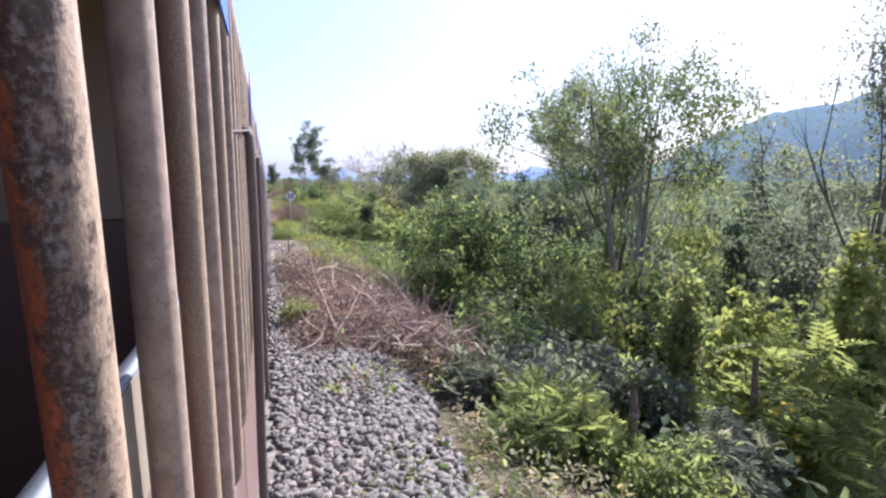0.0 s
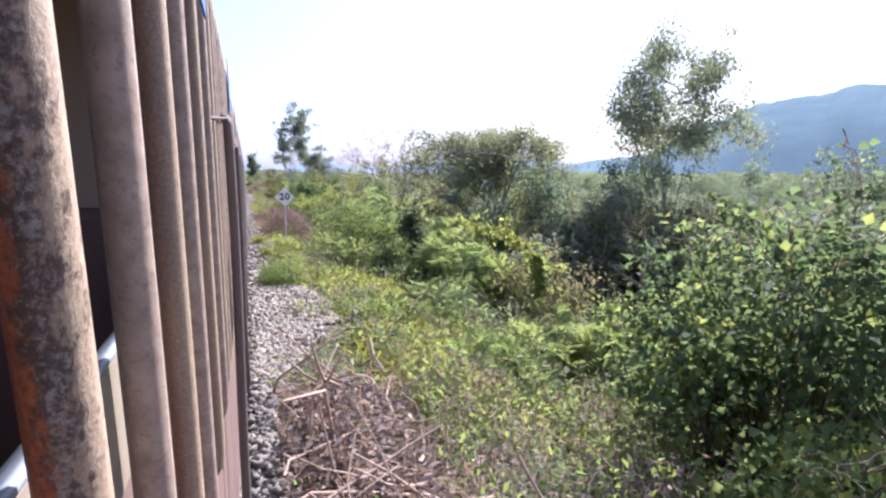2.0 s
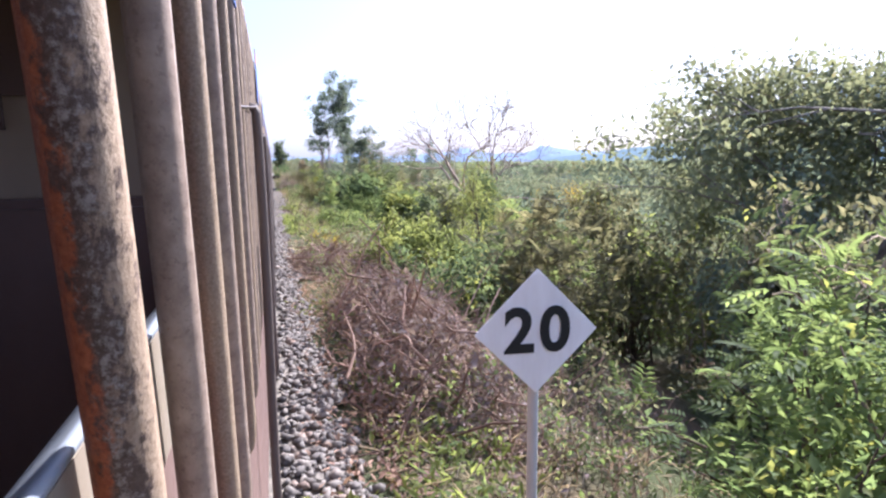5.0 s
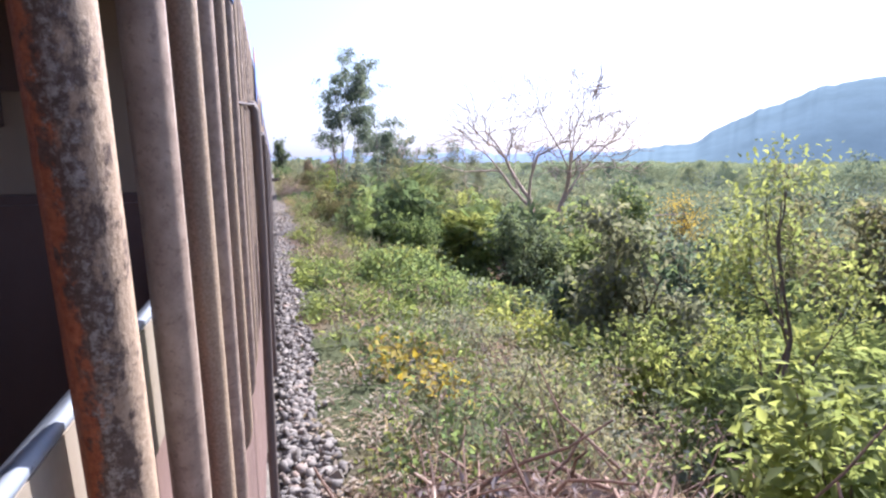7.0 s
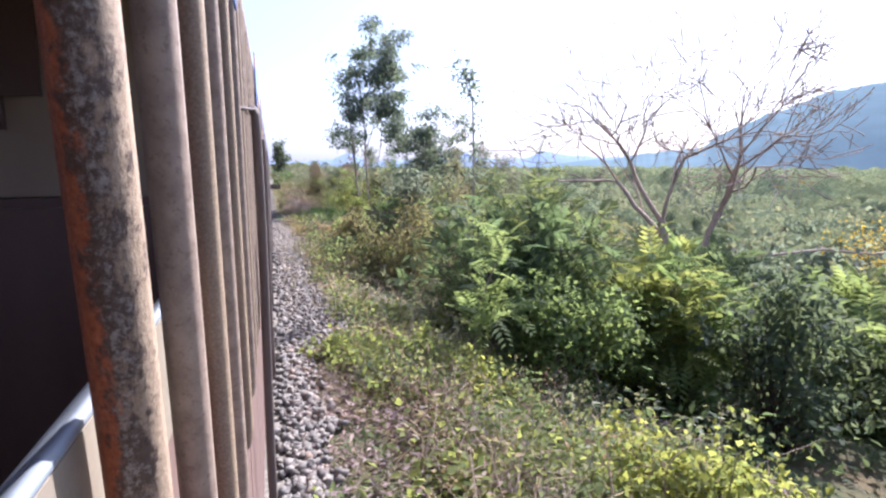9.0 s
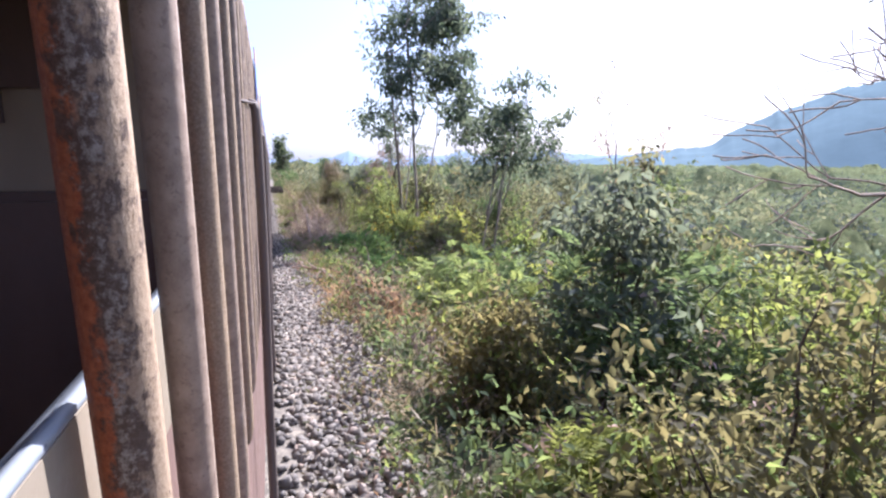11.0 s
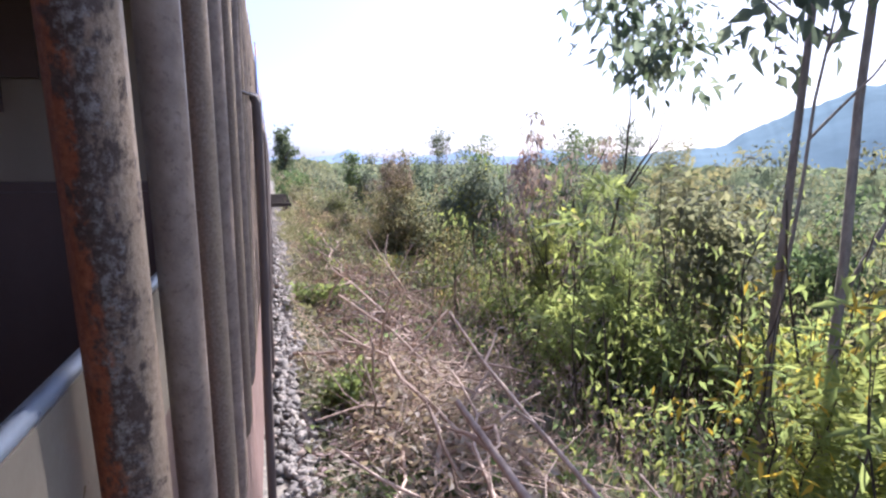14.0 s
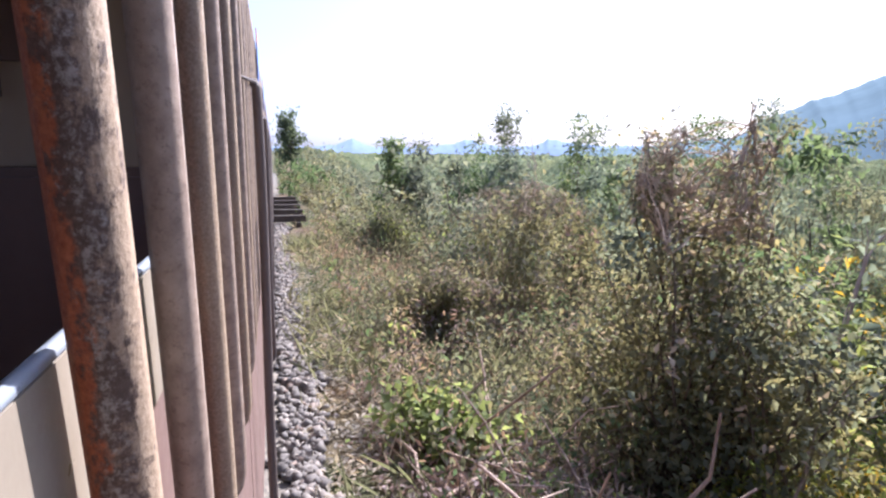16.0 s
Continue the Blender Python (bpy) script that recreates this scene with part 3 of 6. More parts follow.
def shell(rng, lobes, n):
    w = (lobes[:, 3] * lobes[:, 5]) ** 0.9
    pick = rng.choice(len(lobes), n, p=w / w.sum())
    d = unit(rng.normal(size=(n, 3)) + [0, 0, 0.15])
    s = 1 - np.abs(rng.normal(0, 0.2, n))
    s *= 1 + 0.3 * np.sin(d[:, 0] * 7 + pick) * np.cos(d[:, 2] * 6 + pick * 2) + 0.08 * rng.normal(size=n)
    p = lobes[pick, :3] + d * lobes[pick, 3:] * s[:, None]
    return p, d


def foliage(rng, p, d, size, kind, per=10, spread=0.16, droop=0.35):
    """Twigs at p that point along d, each with its leaves."""
    n = len(p)
    if kind == "frond":
        along = d * 0.7 + rng.normal(0, 0.55, (n, 3)) + [0, 0, 0.1]
        ln = size * rng.uniform(0.7, 1.35, n)
        return fronds(rng, p, along, ln)
    q = np.repeat(p, per, 0) + rng.normal(0, spread, (n * per, 3)) * [1, 1, 0.8]
    o = np.repeat(d, per, 0)
    along = o * 0.5 + rng.normal(0, 0.65, (n * per, 3)) - [0, 0, droop]
    nrm = o * 0.5 + rng.normal(0, 0.45, (n * per, 3)) + [0, 0, 0.7]
    ln = size * rng.uniform(0.6, 1.3, n * per)
    slim = {"broad": 0.62, "oval": 0.5, "narrow": 0.28, "heart": 0.85}[kind]
    return leaves(q, along, nrm, ln, ln * slim)


def stem_lines(rng, targets, base_r, thick, wobble=0.12):
    lines = []
    for t in targets:
        b = np.array([rng.normal(0, base_r), rng.normal(0, base_r), -0.15])
        s = np.linspace(0, 1, 6)[:, None]
        p = b + (t - b) * s + np.array([0, 0, 1]) * (np.sin(s * np.pi) * 0.08 * np.linalg.norm(t - b))
        p[1:-1] += rng.normal(0, wobble * 0.3, (4, 3))
        lines.append((p, np.linspace(thick, thick * 0.25, 6)))
    return lines


def bush(name, label, x, y, top, r, leaf="green", kind="oval", size=0.11, cover=1.0, seed=0, bark="brown", second=None, lobes=7, category="bush", group="", lift=0.0, shoot=1.0, vines=0, dense=1.0):
    """A shrub with its own stems and foliage; top is the height of its highest leaves."""
    rng = np.random.default_rng(seed * 7919 + int(x * 37) + int(y * 101))
    size = size * float(np.interp(x, [2, 4, 8, 20], [0.74, 0.96, 1.38, 1.9]))
    z = float(ground_z(x, y)) + lift
    h = max(0.25, top - z)
    lob = lobe_set(rng, r, h, lobes)
    slim = {"broad": 0.62, "oval": 0.5, "narrow": 0.28, "heart": 0.85, "frond": 0.5}[kind]
    one = 0.5 * size * size * slim * (5 if kind == "frond" else 1) * (0.16 if kind == "frond" else 1) * 2
    area = 2 * np.pi * r * (r * 0.5 + h)
    n = int(np.clip(cover * 2.4 * area / one, 150, np.interp(x, [2, 4, 8, 14], [6000, 4000, 2000, 1300]) * dense))
    if kind == "frond":
        n = min(int(n * 0.8), 540)
        p, d = shell(rng, lob, n)
        v, f = foliage(rng, p, d, size * 2.3, kind)
    else:
        per = 9
        p, d = shell(rng, lob, max(20, n // per))
        v, f = foliage(rng, p, d, size, kind, per, 0.06 + 0.07 * min(r, 1.5))
    # long shoots that stand out of the mass
    shoots, SP, SD = [], [], []
    for i in range(int(shoot * (12 + 16 * r))):
        a = rng.integers(len(p))
        if p[a][2] < h * 0.3:
            continue
        w = unit(d[a] * 0.6 + rng.normal(0, 0.35, 3) + [0, 0, 0.7])
        ln = rng.uniform(0.2, 0.55) * (0.5 + 0.4 * min(r, 1.6))
        s = np.linspace(-0.4, 1, 4)[:, None]
        line = p[a] + w * ln * s - np.array([0, 0, 1]) * (s ** 2) * ln * rng.uniform(0, 0.5)
        shoots.append((line, np.linspace(0.008, 0.002, 4)))
        for q in rng.uniform(0.1, 1, 4 if kind == "frond" else 3):
            SP.append(np.array([np.interp(q, s[:, 0], line[:, k]) for k in range(3)]))
            SD.append(unit(w + rng.normal(0, 0.6, 3)))
    if SP:
        SP, SD = np.array(SP), np.array(SD)
        v, f = joined([(v, f), foliage(rng, SP, SD, size * (1.9 if kind == "frond" else 0.95), kind, 5, 0.05, 0.25)])
    v[:, 2] = np.maximum(v[:, 2], 0.02)
    root = tagged(new(name), label, category, group)
    root.matrix_basis = pose(x, y, z)
    tagged(mesh_ob("foliage", v, f, LEAF[leaf], root), kind="stuff")
    if second:
        p2, d2 = shell(rng, lob * [1, 1, 1, 1.04, 1.04, 1.06], max(12, int(n * 0.16 / 6)))
        keep = p2[:, 2] > h * 0.35
        v, f = foliage(rng, p2[keep], d2[keep], size * 1.05, "oval" if kind == "frond" else kind, 6, 0.09)
        tagged(mesh_ob("young_foliage", v, f, LEAF[second], root), kind="stuff")
    targets = [l[:3] + rng.normal(0, 0.1, 3) + [0, 0, l[5] * 0.5] for l in lob] + [q for q in p[:: max(1, len(p) // 9)]]
    v, f = tubes(stem_lines(rng, np.array(targets), 0.08 + 0.1 * r, 0.012 + 0.012 * r) + shoots, 3)
    mesh_ob("stem_frame", v, f, BARK[bark], root, smooth=True)
    if vines:
        top = p[p[:, 2] > h * 0.72]
        lines = []
        for i in range(vines):
            a = top[rng.integers(len(top))]
            b = top[np.argmin(np.linalg.norm(top - a - rng.normal(0, 0.24, 3) * [1, 1, 1.3], axis=1))]
            out = unit((a + b) / 2 - [0, 0, h * 0.4])
            s = np.linspace(0, 1, 5)[:, None]
            line = a + (b - a) * s + out * (0.03 + 0.12 * rng.uniform()) * np.sin(s * np.pi) + rng.normal(0, 0.018, (5, 3))
            lines.append((line, rng.uniform(0.003, 0.008)))
        v, f = tubes(lines, 3)
        tagged(mesh_ob("dry_vines", v, f, BARK["straw"], root), kind="stuff")
    return root


def grow(rng, start, way, length, radius, level, lines, tips, spread=0.6, kids=(3, 4), bend=0.18, up=0.15, shrink=0.66):
    n = 6
    p = [np.array(start, float)]
    d = unit(np.array(way, float))
    for i in range(n - 1):
        d = unit(d + rng.normal(0, bend / 2, 3) + [0, 0, up / n])
        p.append(p[-1] + d * length / (n - 1))
    p = np.array(p)
    end = radius * (0.7 if level > 0 else 0.25)
    lines.append((p, np.linspace(radius, end, n)))
    if level <= 1:
        tips.append((p, level))
    if level == 0:
        return
    for i in range(rng.integers(kids[0], kids[1] + 1)):
        k = n - 1 if i == 0 else int(rng.integers(2, n))
        a = rng.normal(size=3)
        side = unit(a - d * (a @ d))
        w = unit(d * (1 - spread * 0.5) + side * spread * rng.uniform(0.7, 1.2))
        grow(rng, p[k], w, length * shrink * rng.uniform(0.75, 1.15), end * rng.uniform(0.6, 0.85), level - 1, lines, tips, spread, kids, bend, up, shrink)


def tree(name, label, x, y, top, rad, trunks, leaf=None, kind="oval", size=0.1, count=6000, cluster=0.16, levels=3, seed=1, bark="grey", spread=0.6, kids=(3, 4), up=0.15,
         shrink=0.66, bend=0.18, second=None, base=None, droop=0.45, part_second=0.15, low=0.0, category="tree", thin=0.0):
    """A tree as high as top and as wide as rad: trunks is a list of (lean vector, length, radius); leaves sit along the last twigs."""
    rng = np.random.default_rng(seed)
    z = float(ground_z(x, y)) - 0.1 if base is None else base
    lines, tips = [], []
    for lean, length, radius in trunks:
        grow(rng, (rng.normal(0, 0.08), rng.normal(0, 0.08), 0), lean, length, radius, levels, lines, tips, spread, kids, bend, up, shrink)
    ends = np.array([t[-1] for t, l in tips])
    sz = (top - z) / np.percentile(ends[:, 2], 98)
    sx = rad / np.percentile(np.hypot(ends[:, 0] - ends[:, 0].mean(), ends[:, 1] - ends[:, 1].mean()), 92)
    fit = np.array([sx, sx, sz])
    root = tagged(new(name), label, category)
    root.matrix_basis = pose(x, y, z)
    v, f = tubes([(p * fit, np.maximum(r, thin)) for p, r in lines], 6 if levels < 4 else 4)
    mesh_ob("trunk", v, f, BARK[bark], root, smooth=True)
    if leaf:
        per = 1 if kind == "frond" else 8
        m = count // per
        pick = rng.integers(0, len(tips), m)
        u = rng.uniform(0.15, 1.05, m)
        P, D = [], []
        for a, q in zip(pick, u):
            line = tips[a][0] * fit
            k = min(4, int(q * 5))
            P.append(line[k] + (line[k + 1] - line[k]) * (q * 5 - k))
            D.append(line[-1] - line[0])
        P, D = np.array(P) + rng.normal(0, cluster * 0.7, (m, 3)), unit(np.array(D))
        keep = P[:, 2] > low * (top - z)
        P, D = P[keep], D[keep]
        if kind != "frond":
            # uneven: some twigs carry far more leaves than others
            keep = np.sin(P[:, 0] * 3.1 + seed) + np.sin(P[:, 1] * 2.7 + seed * 2) + np.sin(P[:, 2] * 3.3) > -1.1
            P, D = P[keep], D[keep]
        v, f = foliage(rng, P, D, size, kind, per, cluster, droop)
        tagged(mesh_ob("crown", v, f, LEAF[leaf], root), kind="stuff")
        if second:
            k = rng.uniform(size=len(P)) < part_second
            v, f = foliage(rng, P[k], D[k], size, "oval" if kind == "frond" else kind, 5, cluster, droop)
            tagged(mesh_ob("crown_tint", v, f, LEAF[second], root), kind="stuff")
    return root


def crown_tree(name, label, x, y, top, low, rad, leaf="green", kind="oval", size=0.13, count=9000, lobes=26, lobe_r=0.3, stems=2, thick=0.1, seed=1, bark="grey", dome=0.5,
               second=None, off=(0, 0), spread=0.16, droop=0.4, base=None, part_second=0.2, category="tree", foot=0.2, even=0.6):
    """A full-crowned tree: limbs from its stems carry many leafy masses between the heights low and top."""
    rng = np.random.default_rng(seed * 131 + 7)
    z = float(ground_z(x, y)) - 0.1 if base is None else base
    hi, lo = top - z, low - z
    lob = []
    ph = rng.uniform(0, 2 * np.pi, 4)
    for i in range(lobes):
        a, d = rng.uniform(0, 2 * np.pi), rng.uniform(0, 1) ** 0.55
        far_tip = i % 6 == 0
        reach = rad * (0.86 + 0.24 * np.sin(2 * a + ph[0]) + 0.16 * np.sin(3 * a + ph[1]) + 0.22 * far_tip)
        rr = rad * lobe_r * (rng.uniform(0.3, 0.55) if far_tip else rng.uniform(0.5, 1.25))
        rise = 0.84 + 0.13 * np.sin(a + ph[2]) + 0.1 * np.sin(4 * a + ph[3]) + 0.1 * far_tip
        cap = lo + (hi - lo) * rise * (1 - dome * d * d)
        zz = lo + (cap - lo) * rng.uniform(0.05, 1.0) ** even
        rz = min(rr * rng.uniform(0.5, 0.9), (hi - lo) * 0.35)
        lob.append((off[0] + (reach - rr * 0.6) * d * np.cos(a), off[1] + (reach - rr * 0.6) * d * np.sin(a), min(zz, cap - rz), rr, rr * rng.uniform(0.7, 1.3), rz))
    lob = np.array(lob)
    lob[:, 2] = lo + (lob[:, 2] - lo) * (hi - lo) / max((lob[:, 2] + lob[:, 5]).max() - lo, 0.1)
    root = tagged(new(name), label, category)
    root.matrix_basis = pose(x, y, z)
    lines, s = [], np.linspace(0, 1, 7)[:, None]
    legs = []
    for i in range(stems):
        b = np.array([*rng.normal(0, foot * (stems > 1), 2), 0])
        e = np.array([off[0] * 0.6 + rng.normal(0, rad * 0.28), off[1] * 0.6 + rng.normal(0, rad * 0.28), lo + (hi - lo) * rng.uniform(0.45, 0.7)])
        p = b + (e - b) * s + rng.normal(0, 0.05, (7, 3)) * s
        p[:, :2] = b[:2] + (e - b)[:2] * s ** 1.5 + rng.normal(0, 0.04, (7, 2)) * s
        legs.append(p)
        lines.append((p, np.linspace(thick, thick * 0.4, 7) * rng.uniform(0.75, 1.1)))
    boughs = []
    for i, l in enumerate(lob):
        e = l[:3]
        if i < 12:
            p, u = legs[i % stems], rng.uniform(0.9, 5.9)
        else:
            p, u = boughs[int(np.argmin([np.linalg.norm(q[-1] - e) + rng.uniform(0, rad * 0.2) for q in boughs]))], rng.uniform(2.5, 5.5)
        k = int(u)
        a = p[k] + (p[k + 1] - p[k]) * (u - k)
        far = np.linalg.norm(e - a)
        mid = a * 0.55 + e * 0.45 + [0, 0, 0.1 * far] + rng.normal(0, 0.1 * far, 3)
        line = (1 - s) ** 2 * a + 2 * s * (1 - s) * mid + s * s * e + rng.normal(0, 0.03, (7, 3)) * s
        boughs.append(line)
        lines.append((line, np.linspace(thick * (0.45 if i < 12 else 0.22), thick * 0.08, 7)))
        for j in range(3):
            e2 = e + unit(rng.normal(size=3) + [0, 0, 0.4]) * l[3:] * 0.95
            lines.append((np.array([line[5], (line[5] + e2) / 2 + rng.normal(0, 0.04, 3), e2]), [thick * 0.12, thick * 0.07, thick * 0.03]))
    v, f = tubes(lines, 4)
    mesh_ob("trunk", v, f, BARK[bark], root, smooth=True)
    per = 8
    p, d = shell(rng, lob, count // per)
    v, f = foliage(rng, p, d, size, kind, per, spread, droop)
    tagged(mesh_ob("crown", v, f, LEAF[leaf], root), kind="stuff")
    if second:
        k = (rng.uniform(size=len(p)) < part_second) & (d[:, 2] > -0.2)
        v, f = foliage(rng, p[k], d[k], size, kind, 6, spread, droop)
        tagged(mesh_ob("crown_tint", v, f, LEAF[second], root), kind="stuff")
    return root


def tangle(name, label, n, y0, y1, x0, x1, h0, h1, mix, size, seed, bark="brown", clusters=5, per=5, patch=-9.0, keep_out=()):
    """Rank scrub that nobody could count: arching thin stems and leaves of several plants; mix is a list of (leaf, weight)."""
    rng = np.random.default_rng(seed)
    x, y = rng.uniform(x0, x1, n), rng.uniform(y0, y1, n)
    field = np.sin(x * 1.9 + seed) + np.sin(y * 1.3 + seed * 2) + np.sin(y * 2.6 - x * 1.7)
    grows = field + rng.normal(0, 0.4, n) > patch
    x, y, field = x[grows], y[grows], field[grows]
    for cx, cy, r in keep_out:
        far = np.hypot(x - cx, y - cy) > r
        x, y, field = x[far], y[far], field[far]
    n = len(x)
    g = ground_z(x, y)
    h = (h0 + (h1 - h0) * (x - x0) / (x1 - x0)) * rng.uniform(0.4, 1.1, n) * (1 + 0.16 * field)
    a = rng.uniform(0, 2 * np.pi, n)
    reach = h * rng.uniform(0.1, 0.7, n)
    s = np.linspace(0, 1, 6)
    lines = []
    for i in range(n):
        px = np.maximum(x[i] + np.cos(a[i]) * reach[i] * s ** 1.6, 0.17)
        p = np.stack([px, y[i] + np.sin(a[i]) * reach[i] * s ** 1.6, g[i] - 0.05 + h[i] * np.sin(s * rng.uniform(1.2, 2.0)) ** 0.9], -1)
        p[1:] += rng.normal(0, 0.03, (5, 3))
        lines.append((p, np.linspace(0.007, 0.002, 6)))
    root = tagged(new(name), label, "scrub", kind="stuff")
    v, f = tubes(lines, 3)
    mesh_ob("stems", v, f, BARK[bark], root)
    pts = np.stack([l[0] for l in lines])
    who = np.repeat(np.arange(n), clusters)
    u = rng.uniform(1.0, 4.99, len(who))
    k = u.astype(int)
    P = pts[who, k] + (pts[who, k + 1] - pts[who, k]) * (u - k)[:, None] + rng.normal(0, 0.05, (len(who), 3))
    D = unit(rng.normal(size=P.shape) + [0, 0, 0.3])
    w = np.array([m[1] for m in mix], float)
    w = np.cumsum(w / w.sum())
    kindof = np.searchsorted(w, np.clip(rng.uniform(size=n) * 0.75 + 0.25 * (field + 3) / 6, 0, 0.999))[who]
    for i, (leaf, weight) in enumerate(mix):
        sel = kindof == i
        if sel.any():
            v, f = foliage(rng, P[sel], D[sel], size, "narrow" if leaf in ("dry", "straw") else "oval", per, 0.09, 0.35)
            v[:, 0] = np.maximum(v[:, 0], 0.15)
            mesh_ob("foliage", v, f, LEAF[leaf], root)


def brush_pile(name, label, y0, y1, x0, x1, sticks, twigs, litter, seed, hump=0.35, bark="dead", leaf="dry", lean=0.15, thick=0.024, tall=1.8):
    """Cut branches and dead leaves thrown down on the bank."""
    rng = np.random.default_rng(seed)

    def spot(n):
        u, w = rng.beta(1.6, 1.6, n), rng.uniform(0, 1, n)
        x, y = x0 + (x1 - x0) * u, y0 + (y1 - y0) * w
        hump_z = hump * np.sin(np.clip(u, 0, 1) * np.pi) ** 0.7 * np.clip(np.minimum(w, 1 - w) * 6, 0, 1)
        return x, y, ground_z(x, y), hump_z

    def stick_set(n, lmin, lmax, rmin, rmax):
        x, y, z, hz = spot(n)
        lines, knots = [], 4 if rmax > 0.01 else 3
        for i in range(n):
            a, t = rng.uniform(0, 2 * np.pi), rng.normal(lean, 0.22)
            d = np.array([np.cos(a) * np.cos(t), np.sin(a) * np.cos(t), np.sin(t)])
            ln, rad = rng.uniform(lmin, lmax), rng.uniform(rmin, rmax)
            p = [np.array([x[i], y[i], z[i] + 0.03 + hz[i] * rng.uniform(0.15, 1)]) - d * ln * 0.4]
            for s in range(knots):
                d = unit(d + rng.normal(0, 0.26, 3))
                p.append(p[-1] + d * ln / knots)
            p = np.array(p)
            p[:, 2] = np.maximum(p[:, 2], ground_z(p[:, 0], p[:, 1]) + rad)
            p[:, 0] = np.maximum(p[:, 0], 0.18)
            lines.append((p, np.linspace(rad, rad * 0.4, knots + 1)))
        return tubes(lines, 5 if rmax > 0.01 else 3)

    root = tagged(new(name), label, "brush pile")
    v, f = stick_set(sticks, 0.5, tall, 0.006, thick)
    tagged(mesh_ob("brushwood", v, f, BARK[bark], root, smooth=True), kind="stuff")
    v, f = stick_set(twigs, 0.25, 0.9, 0.003, 0.008)
    tagged(mesh_ob("dry_brush", v, f, BARK["red" if leaf == "dry" else "dead"], root), kind="stuff")
    x, y, z, hz = spot(litter)
    p = np.stack([x, y, z + 0.02 + hz * rng.uniform(0, 0.95, litter)], -1)
    ln = rng.uniform(0.04, 0.13, litter)
    v, f = leaves(p, rng.normal(0, 1, (litter, 3)) * [1, 1, 0.45], rng.normal(0, 0.7, (litter, 3)) + [0, 0, 0.6], ln, ln * rng.uniform(0.3, 0.6, litter), 0.35)
    v[:, 0] = np.maximum(v[:, 0], 0.12)
    tagged(mesh_ob("leaf_litter", v, f, LEAF[leaf], root), kind="stuff")
    return root


def scatter(name, label, category, n, y0, y1, x0, x1, leaf, size, slim, seed, upright=0.3, hmax=0.12, patch=0.0, cluster=6):
    """Low growth that nobody could count: leaves or blades on the ground."""
    rng = np.random.default_rng(seed)
    m = max(1, n // cluster)
    cx, cy = rng.uniform(x0, x1, m), rng.uniform(y0, y1, m)
    if patch:
        k = np.sin(cx * 1.7 + seed) + np.sin(cy * 0.9 + seed * 2) + np.sin(cy * 2.3 - cx * 1.1) + rng.normal(0, 0.5, m) > patch
        cx, cy = cx[k], cy[k]
    x = np.repeat(cx, cluster) + rng.normal(0, size * 0.9, len(cx) * cluster)
    y = np.repeat(cy, cluster) + rng.normal(0, size * 0.9, len(cx) * cluster)
    x = np.maximum(x, 0.16)
    k = len(x)
    z = ground_z(x, y) + 0.03 + rng.uniform(0, 1, k) ** 1.5 * hmax
    d = rng.normal(0, 1, (k, 3)) * [1, 1, 0.35] + [0, 0, upright]
    ln = size * rng.uniform(0.6, 1.4, k)
    v, f = leaves(np.stack([x, y, z], -1), d, rng.normal(0, 0.35, (k, 3)) + [0, 0, 1], ln, ln * slim, 0.12)
    return tagged(mesh_ob(name, v, f, LEAF[leaf]), label, category, kind="stuff")


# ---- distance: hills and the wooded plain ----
# aerial haze painted into the hill colour, with emission added to lift it
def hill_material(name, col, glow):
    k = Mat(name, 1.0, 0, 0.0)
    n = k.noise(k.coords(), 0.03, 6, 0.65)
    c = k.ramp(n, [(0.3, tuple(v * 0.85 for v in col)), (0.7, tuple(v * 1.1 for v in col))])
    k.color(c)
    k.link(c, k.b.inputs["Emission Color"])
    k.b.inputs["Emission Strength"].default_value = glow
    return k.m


def ridge(name, label, centre, far, bearings, heights, depth, material, seed, rough=0.05):
    """A hill range: bearings in degrees to the right of the line, heights in degrees above the plain."""
    rng = np.random.default_rng(seed)
    b = np.linspace(bearings[0], bearings[-1], 720)
    h = np.interp(b, bearings, heights)
    w = sum(rng.normal(0, 1) * np.sin(b * fq + rng.uniform(0, 6)) / fq for fq in (0.5, 0.9, 1.7, 3.1, 5.3, 8.7, 13.0))
    w2 = 0.09 * np.abs(np.convolve(rng.normal(0, 1, len(b)), [0.3, 0.5, 0.3], "same"))
    h = np.maximum(h + rough * 3 * w * np.clip(h / 2, 0, 1) + w2 * np.clip(h, 0, 1), -0.2)
    rows = []
    for s in np.linspace(0, 1, 9):
        r = far + depth * s
        z = -8 + (far * np.tan(np.radians(h)) + EYE + 8) * np.sin(s * np.pi / 2) ** 0.8
        rows.append(np.stack([centre[0] + r * np.sin(np.radians(b)), centre[1] + r * np.cos(np.radians(b)), z], -1))
    v = np.concatenate(rows)
    i, j = np.meshgrid(np.arange(8), np.arange(len(b) - 1), indexing="ij")
    k = len(b)
    f = np.stack([i * k + j, i * k + j + 1, (i + 1) * k + j + 1, (i + 1) * k + j], -1).reshape(-1, 4)
    return tagged(mesh_ob(name, v, f, material, smooth=True), label, "hill", kind="structure")


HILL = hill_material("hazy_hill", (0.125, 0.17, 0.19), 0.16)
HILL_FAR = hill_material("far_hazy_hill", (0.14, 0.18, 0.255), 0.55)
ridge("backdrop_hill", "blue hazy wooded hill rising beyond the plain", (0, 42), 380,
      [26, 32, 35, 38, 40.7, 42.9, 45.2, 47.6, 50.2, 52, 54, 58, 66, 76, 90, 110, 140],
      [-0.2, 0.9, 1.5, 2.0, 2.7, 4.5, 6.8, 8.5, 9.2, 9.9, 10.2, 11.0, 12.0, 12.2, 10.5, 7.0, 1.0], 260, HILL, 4)
